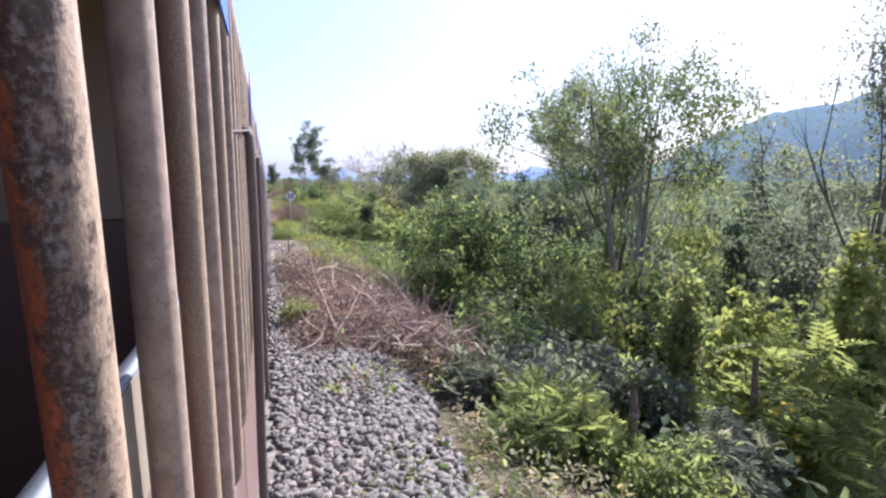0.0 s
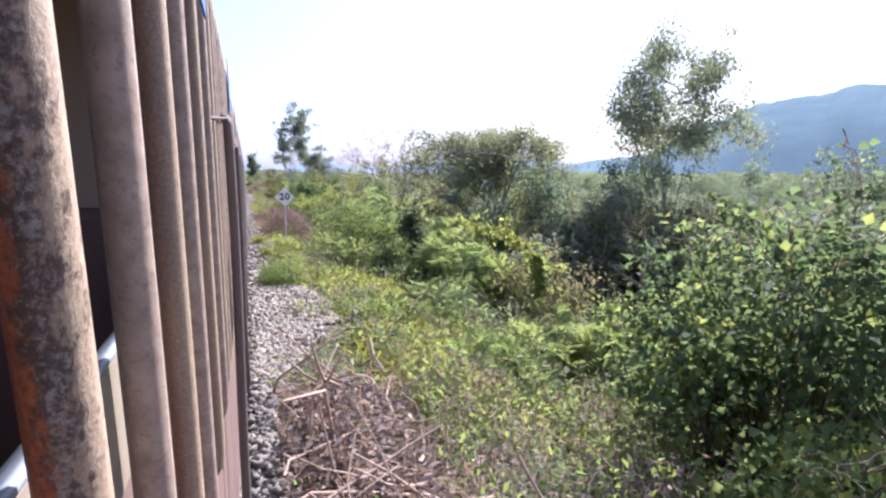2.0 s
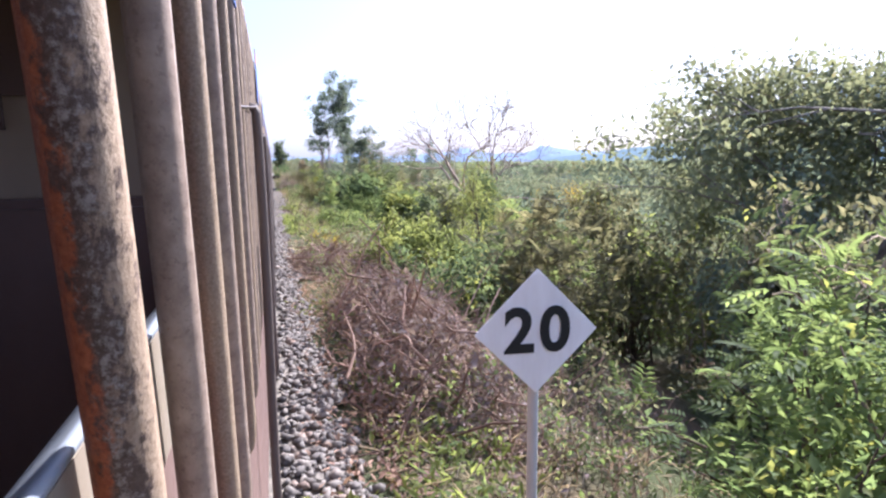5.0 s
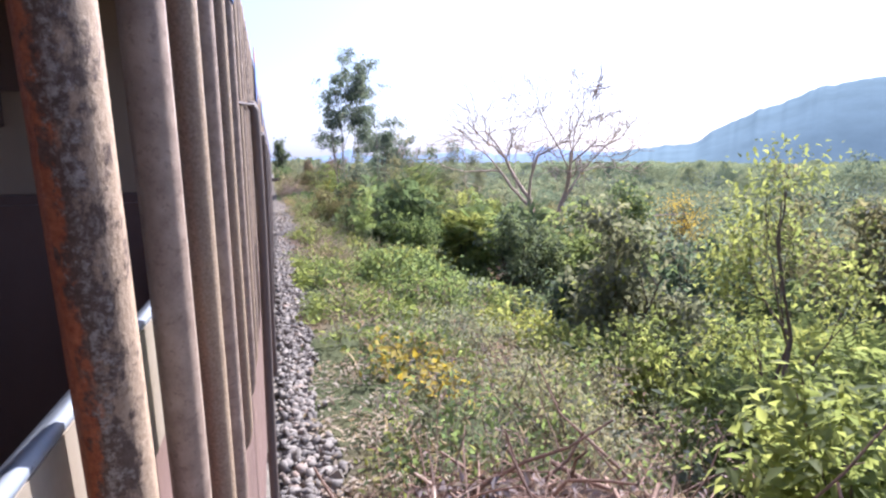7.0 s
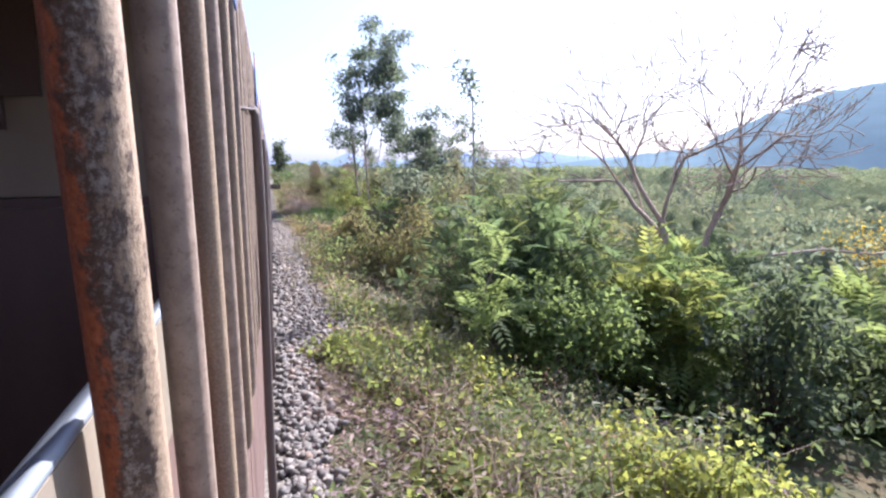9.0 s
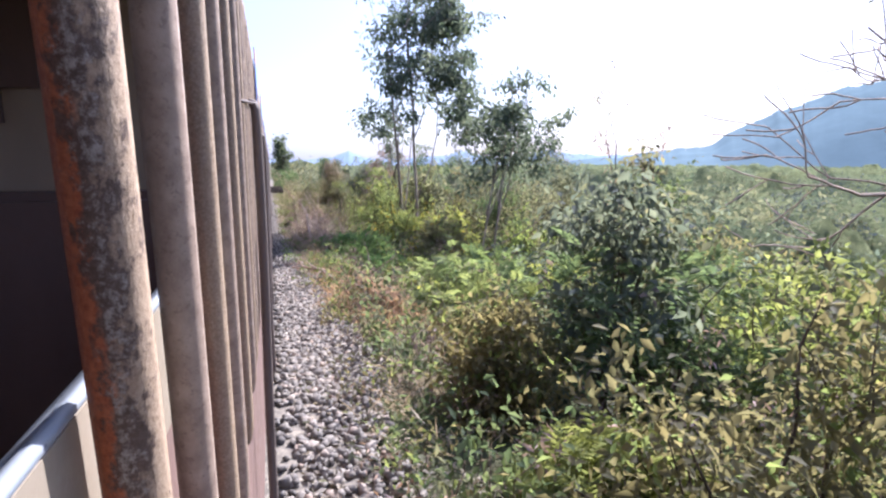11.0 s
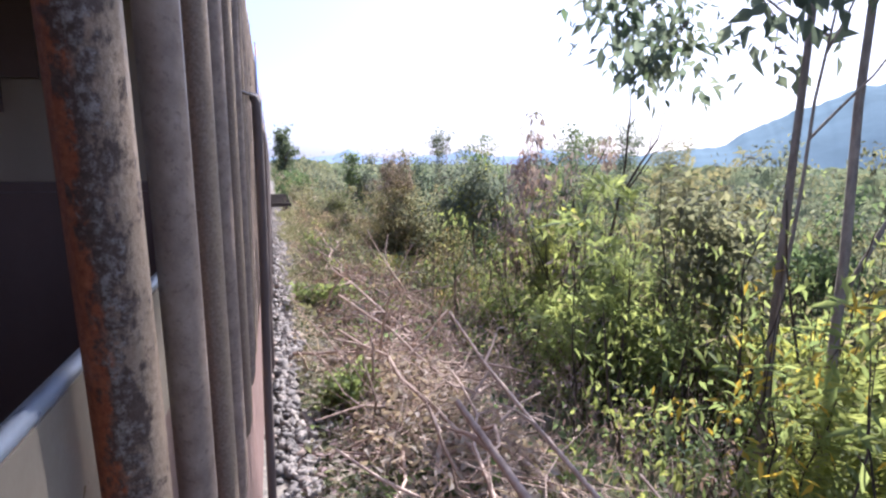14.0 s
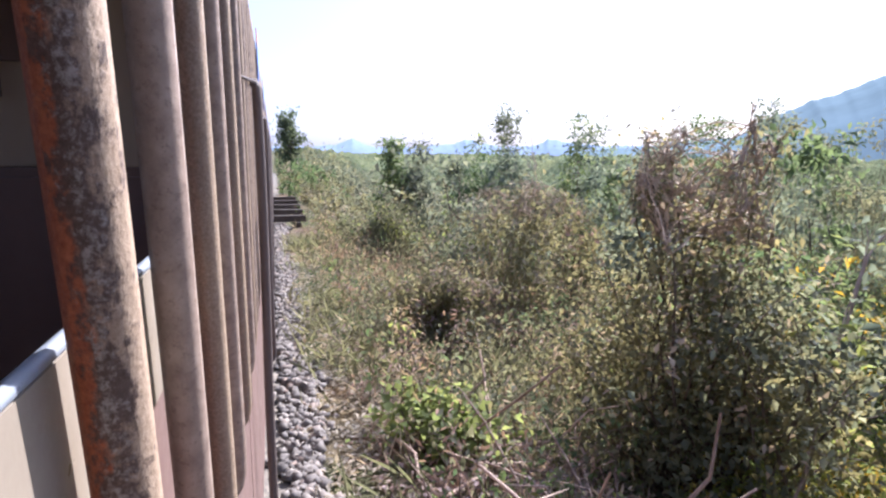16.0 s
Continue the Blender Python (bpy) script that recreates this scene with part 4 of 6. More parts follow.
ridge("backdrop_far_hills", "distant karst hills on the horizon, tinted pale blue for haze", (0, 60), 2400,
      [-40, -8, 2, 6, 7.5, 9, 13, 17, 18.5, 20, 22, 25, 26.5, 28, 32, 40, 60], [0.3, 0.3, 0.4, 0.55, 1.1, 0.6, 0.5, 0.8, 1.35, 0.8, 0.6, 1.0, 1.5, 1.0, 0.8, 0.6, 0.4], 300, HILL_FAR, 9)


def far_woods(name, label, n, y0, y1, x0, x1, hmin, hmax, leaf, size, seed, per=90, wide=0.6):
    """Scrub wood: crowns of very uneven height, joined."""
    rng = np.random.default_rng(seed)
    x = x0 + (x1 - x0) * rng.uniform(0, 1, n) ** 1.3
    y = rng.uniform(y0, y1, n)
    h = hmin + (hmax - hmin) * rng.beta(1.3, 2.6, n)
    g = ground_z(x, y)
    r = h * rng.uniform(0.6, 1.3, n) * wide
    d = unit(rng.normal(size=(n, per, 3)) + [0, 0, 0.35])
    s = 1 - np.abs(rng.normal(0, 0.2, (n, per)))
    s = s * (1 + 0.4 * np.sin(d[..., 0] * 5 + x[:, None]) * np.cos(d[..., 2] * 5 + y[:, None]))
    p = np.stack([x, y, g + h * 0.5], -1)[:, None] + d * s[..., None] * np.stack([r, r, h * 0.52], -1)[:, None]
    p, d = p.reshape(-1, 3), d.reshape(-1, 3)
    ln = size * rng.uniform(0.6, 1.4, len(p))
    v, f = leaves(p, d * 0.4 + rng.normal(0, 0.7, p.shape), d * 0.6 + rng.normal(0, 0.4, p.shape) + [0, 0, 0.5], ln, ln * 0.6)
    v[:, 2] = np.maximum(v[:, 2], ground_z(v[:, 0], v[:, 1]) + 0.02)
    return tagged(mesh_ob(name, v, f, LEAF[leaf]), label, "woods", kind="stuff")


def canopy_material():
    k = Mat("far_canopy", 1.0, 0, 0.0)
    v = k.coords()
    fine, wide = k.noise(v, 1.3, 8, 0.75), k.noise(v, 0.09, 4, 0.6)
    col = k.ramp(fine, [(0.3, (0.09, 0.112, 0.066)), (0.5, (0.165, 0.197, 0.117)), (0.72, (0.26, 0.29, 0.175))])
    tint = k.ramp(wide, [(0.35, (0.88, 0.9, 0.86)), (0.65, (1.18, 1.06, 0.84))])
    k.color(k.mix(1.0, col, tint, "MULTIPLY")).bump(fine, 1.0, 0.8)
    return k.m


def canopy(name, label, x0, x1, y0, y1, step, crowns, hmin, hmax, seed, wide=(2.8, 5.6)):
    """The closed top of a distant wood: rounded crowns of uneven height side by side."""
    rng = np.random.default_rng(seed)
    xs, ys = np.arange(x0, x1, step), np.arange(y0, y1, step)
    X, Y = np.meshgrid(xs, ys, indexing="ij")
    X = X + rng.uniform(-0.3, 0.3, X.shape) * step
    Y = Y + rng.uniform(-0.3, 0.3, Y.shape) * step
    G = ground_z(X, Y)
    Z = G + 0.6 * hmin
    for i in range(crowns):
        cx, cy, r = rng.uniform(x0, x1), rng.uniform(y0, y1), rng.uniform(*wide)
        h = hmin + (hmax - hmin) * rng.beta(1.5, 3.0)
        a, b = np.searchsorted(xs, [cx - r, cx + r])
        e, g = np.searchsorted(ys, [cy - r, cy + r])
        if b <= a or g <= e:
            continue
        q = np.clip(1 - ((X[a:b, e:g] - cx) ** 2 + (Y[a:b, e:g] - cy) ** 2) / r ** 2, 0, 1)
        Z[a:b, e:g] = np.maximum(Z[a:b, e:g], G[a:b, e:g] + h * (0.3 + 0.7 * np.sqrt(q)) * (q > 0))
    Z = Z + rng.normal(0, 0.11 * step, Z.shape)
    # ragged border that runs out into the ground
    inner = np.minimum(np.minimum(X - x0, x1 - X), np.minimum(Y - y0, y1 - Y))
    ragged = 2.6 + 1.4 * np.sin(Y * 0.43 + seed) + 1.2 * np.sin(Y * 1.13 + X * 0.3) + 0.9 * np.sin(X * 0.61 + 2 * seed)
    Z = G - 0.3 + (Z - G + 0.3) * np.clip((inner - ragged) / 2.5, 0, 1)
    i, j = np.meshgrid(np.arange(len(xs) - 1), np.arange(len(ys) - 1), indexing="ij")
    k = len(ys)
    f = np.stack([i * k + j, (i + 1) * k + j, (i + 1) * k + j + 1, i * k + j + 1], -1).reshape(-1, 4)
    return tagged(mesh_ob(name, np.stack([X, Y, Z], -1).reshape(-1, 3), f, CANOPY), label, "woods", kind="stuff")


CANOPY = canopy_material()
canopy("far_woods", "hazy green wood covering the plain below the hill", 80, 360, -10, 420, 2.6, 3200, 4.2, 8.0, 21)
canopy("far_woods", "hazy green wood covering the plain ahead", 4, 88, 194, 420, 2.6, 760, 3.6, 6.8, 22)
canopy("plain_scrub", "low grey-green scrub covering the plain", 20, 90, 2, 206, 0.9, 2300, 1.4, 3.8, 29, (1.0, 2.6))
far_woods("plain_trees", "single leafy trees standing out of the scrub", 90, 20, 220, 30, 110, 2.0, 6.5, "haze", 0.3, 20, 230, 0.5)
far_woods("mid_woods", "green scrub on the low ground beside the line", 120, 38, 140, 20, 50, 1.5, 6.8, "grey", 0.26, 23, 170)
far_woods("mid_woods", "green scrub on the low ground beside the line", 70, 38, 135, 12, 28, 1.2, 4.0, "olive", 0.22, 24, 170)
far_woods("mid_woods", "tall scrub below the bank, haze-tinted grey-green", 60, 47, 82, 14, 36, 1.6, 5.2, "mist", 0.2, 30, 170)
far_woods("mid_woods", "dry olive scrub beside the line ahead", 110, 103, 190, 3.6, 18, 1.2, 4.4, "grey", 0.22, 25, 150)
far_woods("mid_woods", "green trackside scrub far ahead", 60, 150, 330, 2.0, 9, 2.2, 5.0, "olive", 0.34, 26, 200)
far_woods("mid_woods", "green scrub on the low ground beside the line", 50, -6, 40, 18, 48, 2.0, 6.6, "grey", 0.24, 27, 240)
far_woods("mid_woods", "scrub on the far side of the line", 40, -20, 160, -30, -7, 2.0, 4.0, "olive", 0.6, 28, 60)

# ---- first stretch: gravel, brush, tall trees on the right of the bank ----
crown_tree("tall_tree", "tall broad-crowned tree with fine green leaves", 8.8, 12.4, 6.5, 1.7, 3.1, "green", "oval", 0.12, 10500, 84, 0.19, 3, 0.08, 11, "grey", 0.4, "grey", (0.1, 0), 0.15)
tree("slender_tree", "slender tree with sparse drooping foliage", 9.8, 14.4, 6.6, 1.7, [((-0.25, -0.1, 1), 3.2, 0.08), ((0.15, 0.1, 1), 3.4, 0.06)],
     "green", "oval", 0.10, 7000, 0.18, 3, 12, "brown", 0.6, (3, 3), 0.2, 0.7, second="bright")
tree("slender_tree", "thin tree with feathery grey-green foliage", 13.2, 9.3, 7.8, 1.9, [((0, 0, 1), 4.6, 0.1), ((0.2, 0.1, 1), 4.0, 0.07)],
     "grey", "oval", 0.12, 7000, 0.2, 3, 13, "brown", 0.5, (3, 4), 0.25, 0.66, second="bright")
tree("slender_tree", "thin tree with feathery grey-green foliage", 16.5, 15.5, 4.5, 1.8, [((0, 0, 1), 4.0, 0.1)], "grey", "oval", 0.14, 5000, 0.22, 3, 14, "brown", 0.5, (3, 4), 0.25, 0.66)
bush("vine_mound", "shrub smothered by dark green climbing vines", 5.15, 15.3, 2.95, 1.4, "green", "heart", 0.088, 1.2, 1, "brown", "bright", 12, vines=70, dense=1.4)
bush("vine_mound", "shrub smothered by dark green climbing vines", 6.8, 14.4, 2.95, 1.8, "green", "heart", 0.088, 1.2, 2, "brown", "bright", 12, vines=70, dense=1.6)
bush("vine_mound", "shrub smothered by dark green climbing vines", 5.6, 16.3, 1.7, 1.15, "bright", "heart", 0.11, 0.8, 3, "brown", "lime", 8)
bush("vine_mound", "low shrub smothered by dark green climbing vines", 4.35, 13.7, 1.1, 0.9, "bright", "heart", 0.09, 0.8, 145, "brown", "lime", 9, vines=30)
bush("broadleaf_bush", "dense broad-leaved green bush on the bank slope", 4.5, 9.3, 0.85, 1.4, "bright", "broad", 0.12, 0.9, 4, "dark", "pale", 10)
bush("broadleaf_bush", "dense broad-leaved green bush on the bank slope", 6.4, 9.6, 1.4, 1.7, "bright", "broad", 0.12, 1.0, 5, "dark", "grey", 10)
bush("broadleaf_bush", "sprawling shrub with large grey-green leaves", 3.7, 7.5, 0.6, 1.2, "grey", "broad", 0.115, 1.0, 144, "brown", "pale", 10)
bush("feathery_bush", "young feathery-leaved shrub in bright green", 3.3, 5.4, 0.3, 0.6, "bright", "frond", 0.11, 1.0, 6, "brown", "lime", 6)
bush("feathery_bush", "young feathery-leaved shrub in bright green", 6.6, 6.0, 0.5, 1.2, "bright", "frond", 0.15, 1.0, 7, "brown", "yellow", 6)
bush("creeper_bush", "bush hung with yellow-green creepers", 8.4, 7.6, 1.0, 1.5, "lime", "heart", 0.11, 0.8, 8, "brown", "bright", 7)
bush("broadleaf_bush", "shaded green undergrowth beneath the tall tree", 8.8, 10.6, 0.4, 1.7, "bright", "broad", 0.14, 0.9, 9, "dark", "green", 8)
bush("broadleaf_bush", "shaded green undergrowth beneath the tall tree", 10.9, 13.4, 0.9, 2.0, "green", "oval", 0.15, 0.8, 10, "dark", None, 8)
bush("broadleaf_bush", "shaded dark undergrowth on the low ground", 11.6, 8.6, 0.4, 1.9, "green", "oval", 0.16, 0.8, 11, "dark", "bright", 8)
bush("tall_creeper", "upright stem wrapped in pale green climbing leaves", 5.9, 6.9, 1.7, 0.36, "bright", "heart", 0.08, 0.9, 12, "brown", "olive", 6, "climber")
bush("tall_creeper", "upright stem wrapped in lime-green climbing leaves", 9.0, 6.6, 2.2, 0.6, "bright", "heart", 0.10, 0.8, 13, "brown", "lime", 6, "climber")


def fence_post(x, y, h, seed):
    rng = np.random.default_rng(seed)
    z = float(ground_z(x, y))
    p = np.array([(0, 0, -0.2), (0.01, 0, h * 0.3), (0.03, 0.01, h * 0.7), (0.02, 0.02, h)])
    v, f = tubes([(p + rng.normal(0, 0.008, p.shape), [0.062, 0.055, 0.05, 0.038])], 9)
    root = tagged(new("wooden_post"), "weathered brown wooden fence post leaning in the undergrowth", "post", "old fence posts")
    root.matrix_basis = pose(x, y, z)
    mesh_ob("shaft", v, f, BARK["brown"], root, smooth=True)
    v, f = tubes([(np.array([(0, 0, h * 0.72), (0.002, 0.002, h * 0.76)]) + [0.03, 0.01, 0], 0.058)], 9)
    mesh_ob("wire_band", v, f, STEEL, root)


fence_post(6.3, 5.9, 2.0, 1)
fence_post(3.7, 5.0, 1.1, 2)

brush_pile("brush_pile", "heap of cut dry branches and brown dead leaves", 7.6, 13.4, 0.15, 3.3, 210, 1000, 13000, 31, 0.5, "dead", "dry", 0.25)
brush_pile("brush_pile", "low heap of dry branches and brown dead leaves beside the ballast", 12.8, 17.2, 0.12, 1.6, 90, 420, 5000, 30, 0.35, "dead", "dry", 0.25)
brush_pile("brush_pile", "tangled heap of pulled-up roots and pale branches", 6.4, 11.4, 1.6, 3.3, 150, 600, 4000, 38, 0.6, "dead", "dry", 0.12, 0.03, 1.2)
scatter("verge_grass", "yellow-green grass on the bank", "grass", 3600, 16.5, 24.5, 1.3, 5.2, "straw", 0.2, 0.06, 41, 1.2, 0.1, -0.6)
scatter("verge_grass", "yellow-green grass tufts along the edge of the ballast", "grass", 8000, 17.5, 25.5, 1.35, 4.0, "lime", 0.24, 0.055, 46, 1.3, 0.12, -0.3)
scatter("verge_herbs", "fresh green herbs on the bank", "herbs", 9000, 16, 26, 1.4, 8, "bright", 0.10, 0.5, 42, 0.4, 0.3)
scatter("verge_herbs", "low weeds in the ballast edge", "herbs", 3000, -4, 9, 0.5, 3.4, "bright", 0.07, 0.35, 43, 0.6, 0.12, 0.6)
scatter("verge_herbs", "pale green herbs and seedlings on the bank", "herbs", 7000, 2, 9.5, 1.9, 5.5, "pale", 0.08, 0.4, 49, 0.6, 0.3, 0.4)
scatter("verge_weeds", "yellow-green weeds on the bank", "weeds", 5000, 3, 9.5, 1.7, 5.5, "bright", 0.09, 0.35, 50, 0.7, 0.35, 0.6)
scatter("verge_litter", "dry twigs and straw on the bank", "leaf litter", 1300, 0, 10, 1.4, 4.5, "straw", 0.16, 0.08, 55, 0.2, 0.08, -0.6)
bush("herb_clump", "bright green leafy weed clump beside the ballast", 1.75, 18.7, 0.55, 0.4, "bright", "frond", 0.07, 1.0, 14, "brown", "lime", 5, "weed")
bush("herb_clump", "bright green leafy weed clump beside the ballast", 1.85, 20.9, 0.6, 0.4, "lime", "oval", 0.07, 1.0, 15, "brown", None, 5, "weed")
bush("herb_clump", "bright green leafy weed clump beside the ballast", 0.85, 23.6, 0.98, 0.6, "bright", "narrow", 0.09, 1.0, 16, "brown", "lime", 5, "weed")
bush("herb_clump", "bright green leafy weed clump beside the ballast", 0.42, 9.6, 0.85, 0.28, "bright", "narrow", 0.08, 1.0, 17, "brown", None, 4, "weed")
bush("feathery_bush", "low feathery-leaved shrub on the bank slope", 3.4, 18.7, 0.35, 0.9, "bright", "frond", 0.12, 0.9, 18, "brown", "lime", 6)
bush("feathery_bush", "low feathery-leaved shrub on the bank slope", 5.0, 19.9, -0.05, 1.1, "bright", "frond", 0.13, 0.9, 19, "brown", None, 6)
bush("creeper_bush", "low bush hung with yellow-green creepers", 6.6, 19.3, 0.3, 1.2, "lime", "heart", 0.10, 0.8, 20, "brown", "bright", 6)
bush("feathery_bush", "low feathery-leaved shrub on the bank slope", 2.6, 21.8, 0.45, 0.8, "bright", "frond", 0.11, 0.8, 21, "brown", "lime", 5)
bush("feathery_bush", "low feathery-leaved shrub on the bank slope", 4.3, 23.2, 0.3, 1.0, "bright", "frond", 0.12, 0.9, 22, "brown", None, 6)

tangle("slope_scrub", "mixed light green scrub and dry stems on the bank slope", 520, 16.5, 26.5, 1.5, 8.5, 0.5, 1.3, [("olive", 2), ("bright", 3), ("dry", 1.2), ("grey", 2), ("lime", 1)], 0.085, 81, "dead", 5, 5, -1.6)
tangle("slope_scrub", "deep green scrub on the low ground", 420, 15, 36, 8, 22, 1.2, 2.2, [("deep", 1), ("green", 3), ("olive", 2), ("grey", 3), ("bright", 1.5)], 0.17, 82, "dark", 6, 6, -1.8, [(15.4, 29.6, 3.0), (12.3, 25.9, 2.8), (10.2, 23.6, 1.6)])
tangle("slope_scrub", "bright weeds and dry stems at the foot of the vines", 430, 12.8, 18.0, 1.5, 5.4, 0.4, 0.9, [("bright", 2), ("dry", 2), ("lime", 1), ("olive", 1)], 0.08, 92, "dead", 5, 5, -1.6)
for i, (bx, by, bt, br, leaf, kind) in enumerate([(2.7, 5.4, 0.62, 0.6, "bright", "frond"), (3.7, 4.5, 0.3, 0.6, "bright", "oval"), (5.1, 5.0, 0.05, 0.8, "grey", "frond"), (4.6, 6.6, 0.45, 0.8, "grey", "broad"),
                                                  (7.7, 13.6, -0.5, 0.9, "lime", "oval"), (6.6, 12.2, -0.3, 0.9, "green", "heart"), (2.4, 6.6, 0.6, 0.5, "grey", "frond"), (7.4, 10.0, 0.9, 1.3, "green", "heart")]):
    bush("slope_bush", "leafy green shrub on the slope below the line", bx, by, bt, br, leaf, kind, 0.1, 1.0, 800 + i, "brown", ("lime", "bright", "pale")[i % 3], 7)
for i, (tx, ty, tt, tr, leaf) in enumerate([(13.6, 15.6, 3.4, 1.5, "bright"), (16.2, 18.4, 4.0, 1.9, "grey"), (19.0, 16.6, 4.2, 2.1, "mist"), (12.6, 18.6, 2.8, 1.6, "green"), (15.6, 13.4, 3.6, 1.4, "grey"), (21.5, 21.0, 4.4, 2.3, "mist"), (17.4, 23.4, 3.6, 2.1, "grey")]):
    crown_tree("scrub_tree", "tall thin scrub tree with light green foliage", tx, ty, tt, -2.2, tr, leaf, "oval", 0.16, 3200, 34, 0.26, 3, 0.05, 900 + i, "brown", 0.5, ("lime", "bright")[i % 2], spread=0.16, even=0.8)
bush("vine_mound", "narrow bush of dark climbing leaves", 13.2, 13.2, 2.0, 0.8, "deep", "broad", 0.1, 1.4, 810, "dark", None, 7)
# ---- by the sign ----
bush("vine_column", "dead trunk wrapped in dark climbing leaves", 4.75, 27.6, 1.95, 0.62, "deep", "broad", 0.10, 1.3, 23, "dark", None, 7, "climber")
bush("leafy_bush", "full green bush with pale young leaves", 3.15, 29.0, 2.15, 1.15, "bright", "oval", 0.09, 1.1, 24, "brown", "lime", 8, dense=1.3)
bush("leafy_bush", "full green bush with pale young leaves", 2.5, 27.0, 1.25, 0.8, "bright", "frond", 0.10, 1.0, 25, "brown", "lime", 7)
bush("leafy_bush", "full feathery bush with drooping pale stems", 4.3, 30.6, 2.5, 1.55, "bright", "frond", 0.11, 1.2, 26, "brown", "bright", 10, vines=40)
bush("leafy_bush", "full green bush with drooping stems", 3.6, 26.3, 0.95, 0.9, "green", "broad", 0.10, 1.0, 27, "brown", "bright", 7)
bush("creeper_bush", "mound of shrub hung with yellow creepers", 8.2, 25.4, 1.0, 1.5, "olive", "oval", 0.11, 1.0, 28, "brown", "lime", 8)
bush("feathery_bush", "bright feathery-leaved sapling on the slope", 5.1, 26.0, 0.95, 0.8, "bright", "frond", 0.11, 1.0, 29, "brown", "lime", 6)
bush("feathery_bush", "bright feathery-leaved sapling on the slope", 6.3, 26.6, 0.6, 1.0, "bright", "frond", 0.105, 1.0, 30, "brown", None, 6)
bush("leafy_bush", "dense green bush on the lower slope", 6.2, 29.6, 1.6, 1.7, "bright", "frond", 0.13, 1.0, 31, "brown", "bright", 8)
bush("leafy_bush", "dark green undergrowth on the lower slope", 8.6, 28.4, 0.6, 1.8, "grey", "oval", 0.13, 0.9, 32, "dark", "bright", 8)
bush("leafy_bush", "dark green undergrowth on the lower slope", 10.3, 29.4, 0.4, 1.6, "grey", "oval", 0.15, 0.9, 33, "dark", "green", 8)
bush("leafy_bush", "dark green undergrowth on the lower slope", 9.2, 32.0, 1.5, 2.0, "bright", "oval", 0.13, 0.9, 34, "dark", "olive", 8)
bush("leafy_bush", "dark green undergrowth on the lower slope", 13.0, 31.5, 1.2, 2.3, "grey", "oval", 0.16, 0.9, 35, "dark", "green", 8)
bush("leafy_bush", "dark green thicket under the tall tree", 19.5, 35.5, 2.0, 2.8, "grey", "oval", 0.2, 0.9, 36, "dark", "green", 8)
bush("leafy_bush", "dark green thicket under the tall tree", 16.5, 36.5, 1.6, 2.4, "grey", "oval", 0.18, 0.9, 37, "dark", "green", 8)
bush("leafy_bush", "dark green thicket under the tall tree", 22.5, 33.5, 2.1, 2.8, "green", "oval", 0.2, 0.9, 38, "dark", None, 8)
for i, (bx, by, bt, br) in enumerate([(17.6, 32.8, 0.2, 2.0), (19.2, 29.2, -0.4, 2.2), (14.4, 34.0, 0.8, 2.0), (21.5, 30.5, 0.4, 2.4)]):
    bush("leafy_bush", "dark green undergrowth on the low ground", bx, by, bt, br, ("grey", "green")[i % 2], "oval", 0.14, 0.9, 400 + i, "dark", ("green", "bright")[i % 2], 7)
tree("forked_tree", "small forked tree with pale bark and yellowing leaves", 15.5, 30.1, 1.3, 2.7, [((-0.1, 0, 1), 1.6, 0.2)], "olive", "oval", 0.13, 2200, 0.2, 3, 15, "dead", 0.95, (3, 3), 0.2, 0.8, second="yellow")
crown_tree("tall_tree", "tall tree with an airy crown, haze-tinted grey-green", 21.9, 36.2, 10.9, 3.6, 5.2, "mist", "oval", 0.19, 17000, 80, 0.15, 2, 0.11, 16, "grey", 0.6, "grey", (0.2, 0), 0.28, 0.6, even=0.9)
crown_tree("umbrella_tree", "spreading flat-crowned tree with fine foliage, haze-tinted grey-green", 11.2, 36.8, 5.2, 1.4, 4.0, "mist", "oval", 0.15, 22000, 80, 0.22, 4, 0.11, 17, "grey", 0.35, "olive", (0.2, 0), 0.2, 0.1, part_second=0.1)
for i, (tx, ty, tt, tr) in enumerate([(8.8, 35.6, 2.9, 1.9), (13.6, 35.4, 3.0, 2.2), (16.8, 34.2, 3.2, 2.2), (20.0, 33.0, 3.0, 2.4), (25.5, 34.0, 3.6, 2.6)]):
    crown_tree("scrub_tree", "low spreading scrub tree with grey-green foliage", tx, ty, tt, -2.4, tr, ("mist", "grey")[i % 2], "oval", 0.17, 3600, 26, 0.28, 3, 0.05, 540 + i, "brown", 0.5, "olive", spread=0.18, even=0.8)
brush_pile("dry_scrub", "red-brown withered scrub beside the track", 31.8, 37, 0.7, 2.6, 140, 1100, 6500, 32, 1.0, "red", "dry", 0.5)
scatter("verge_weeds", "yellow-green weeds round the sign post", "weeds", 2600, 27.5, 33.5, 0.8, 2.4, "lime", 0.10, 0.3, 44, 0.9, 0.3, 0.4)
scatter("verge_herbs", "low weeds in the ballast edge", "herbs", 2200, 24, 46, 0.6, 2.4, "bright", 0.08, 0.35, 45, 0.6, 0.15, 0.7)
for i, (bx, by, bt, br) in enumerate([(2.7, 36.5, 1.5, 1.1), (4.6, 37.2, 2.0, 1.6), (2.9, 40.2, 1.7, 1.0), (5.6, 41.6, 0.7, 1.2), (7.6, 38.4, 1.7, 1.8), (8.0, 43.5, 0.7, 1.8), (10.6, 41.5, 0.9, 2.0), (14.5, 42.5, 0.8, 2.2)]):
    bush("trackside_bush", "green and olive trackside bush", bx, by, bt, br, ("green", "olive", "bright")[i % 3], ("oval", "frond")[i % 2], 0.13, 0.9, 50 + i, "brown", ("lime", None)[i % 2], 7)

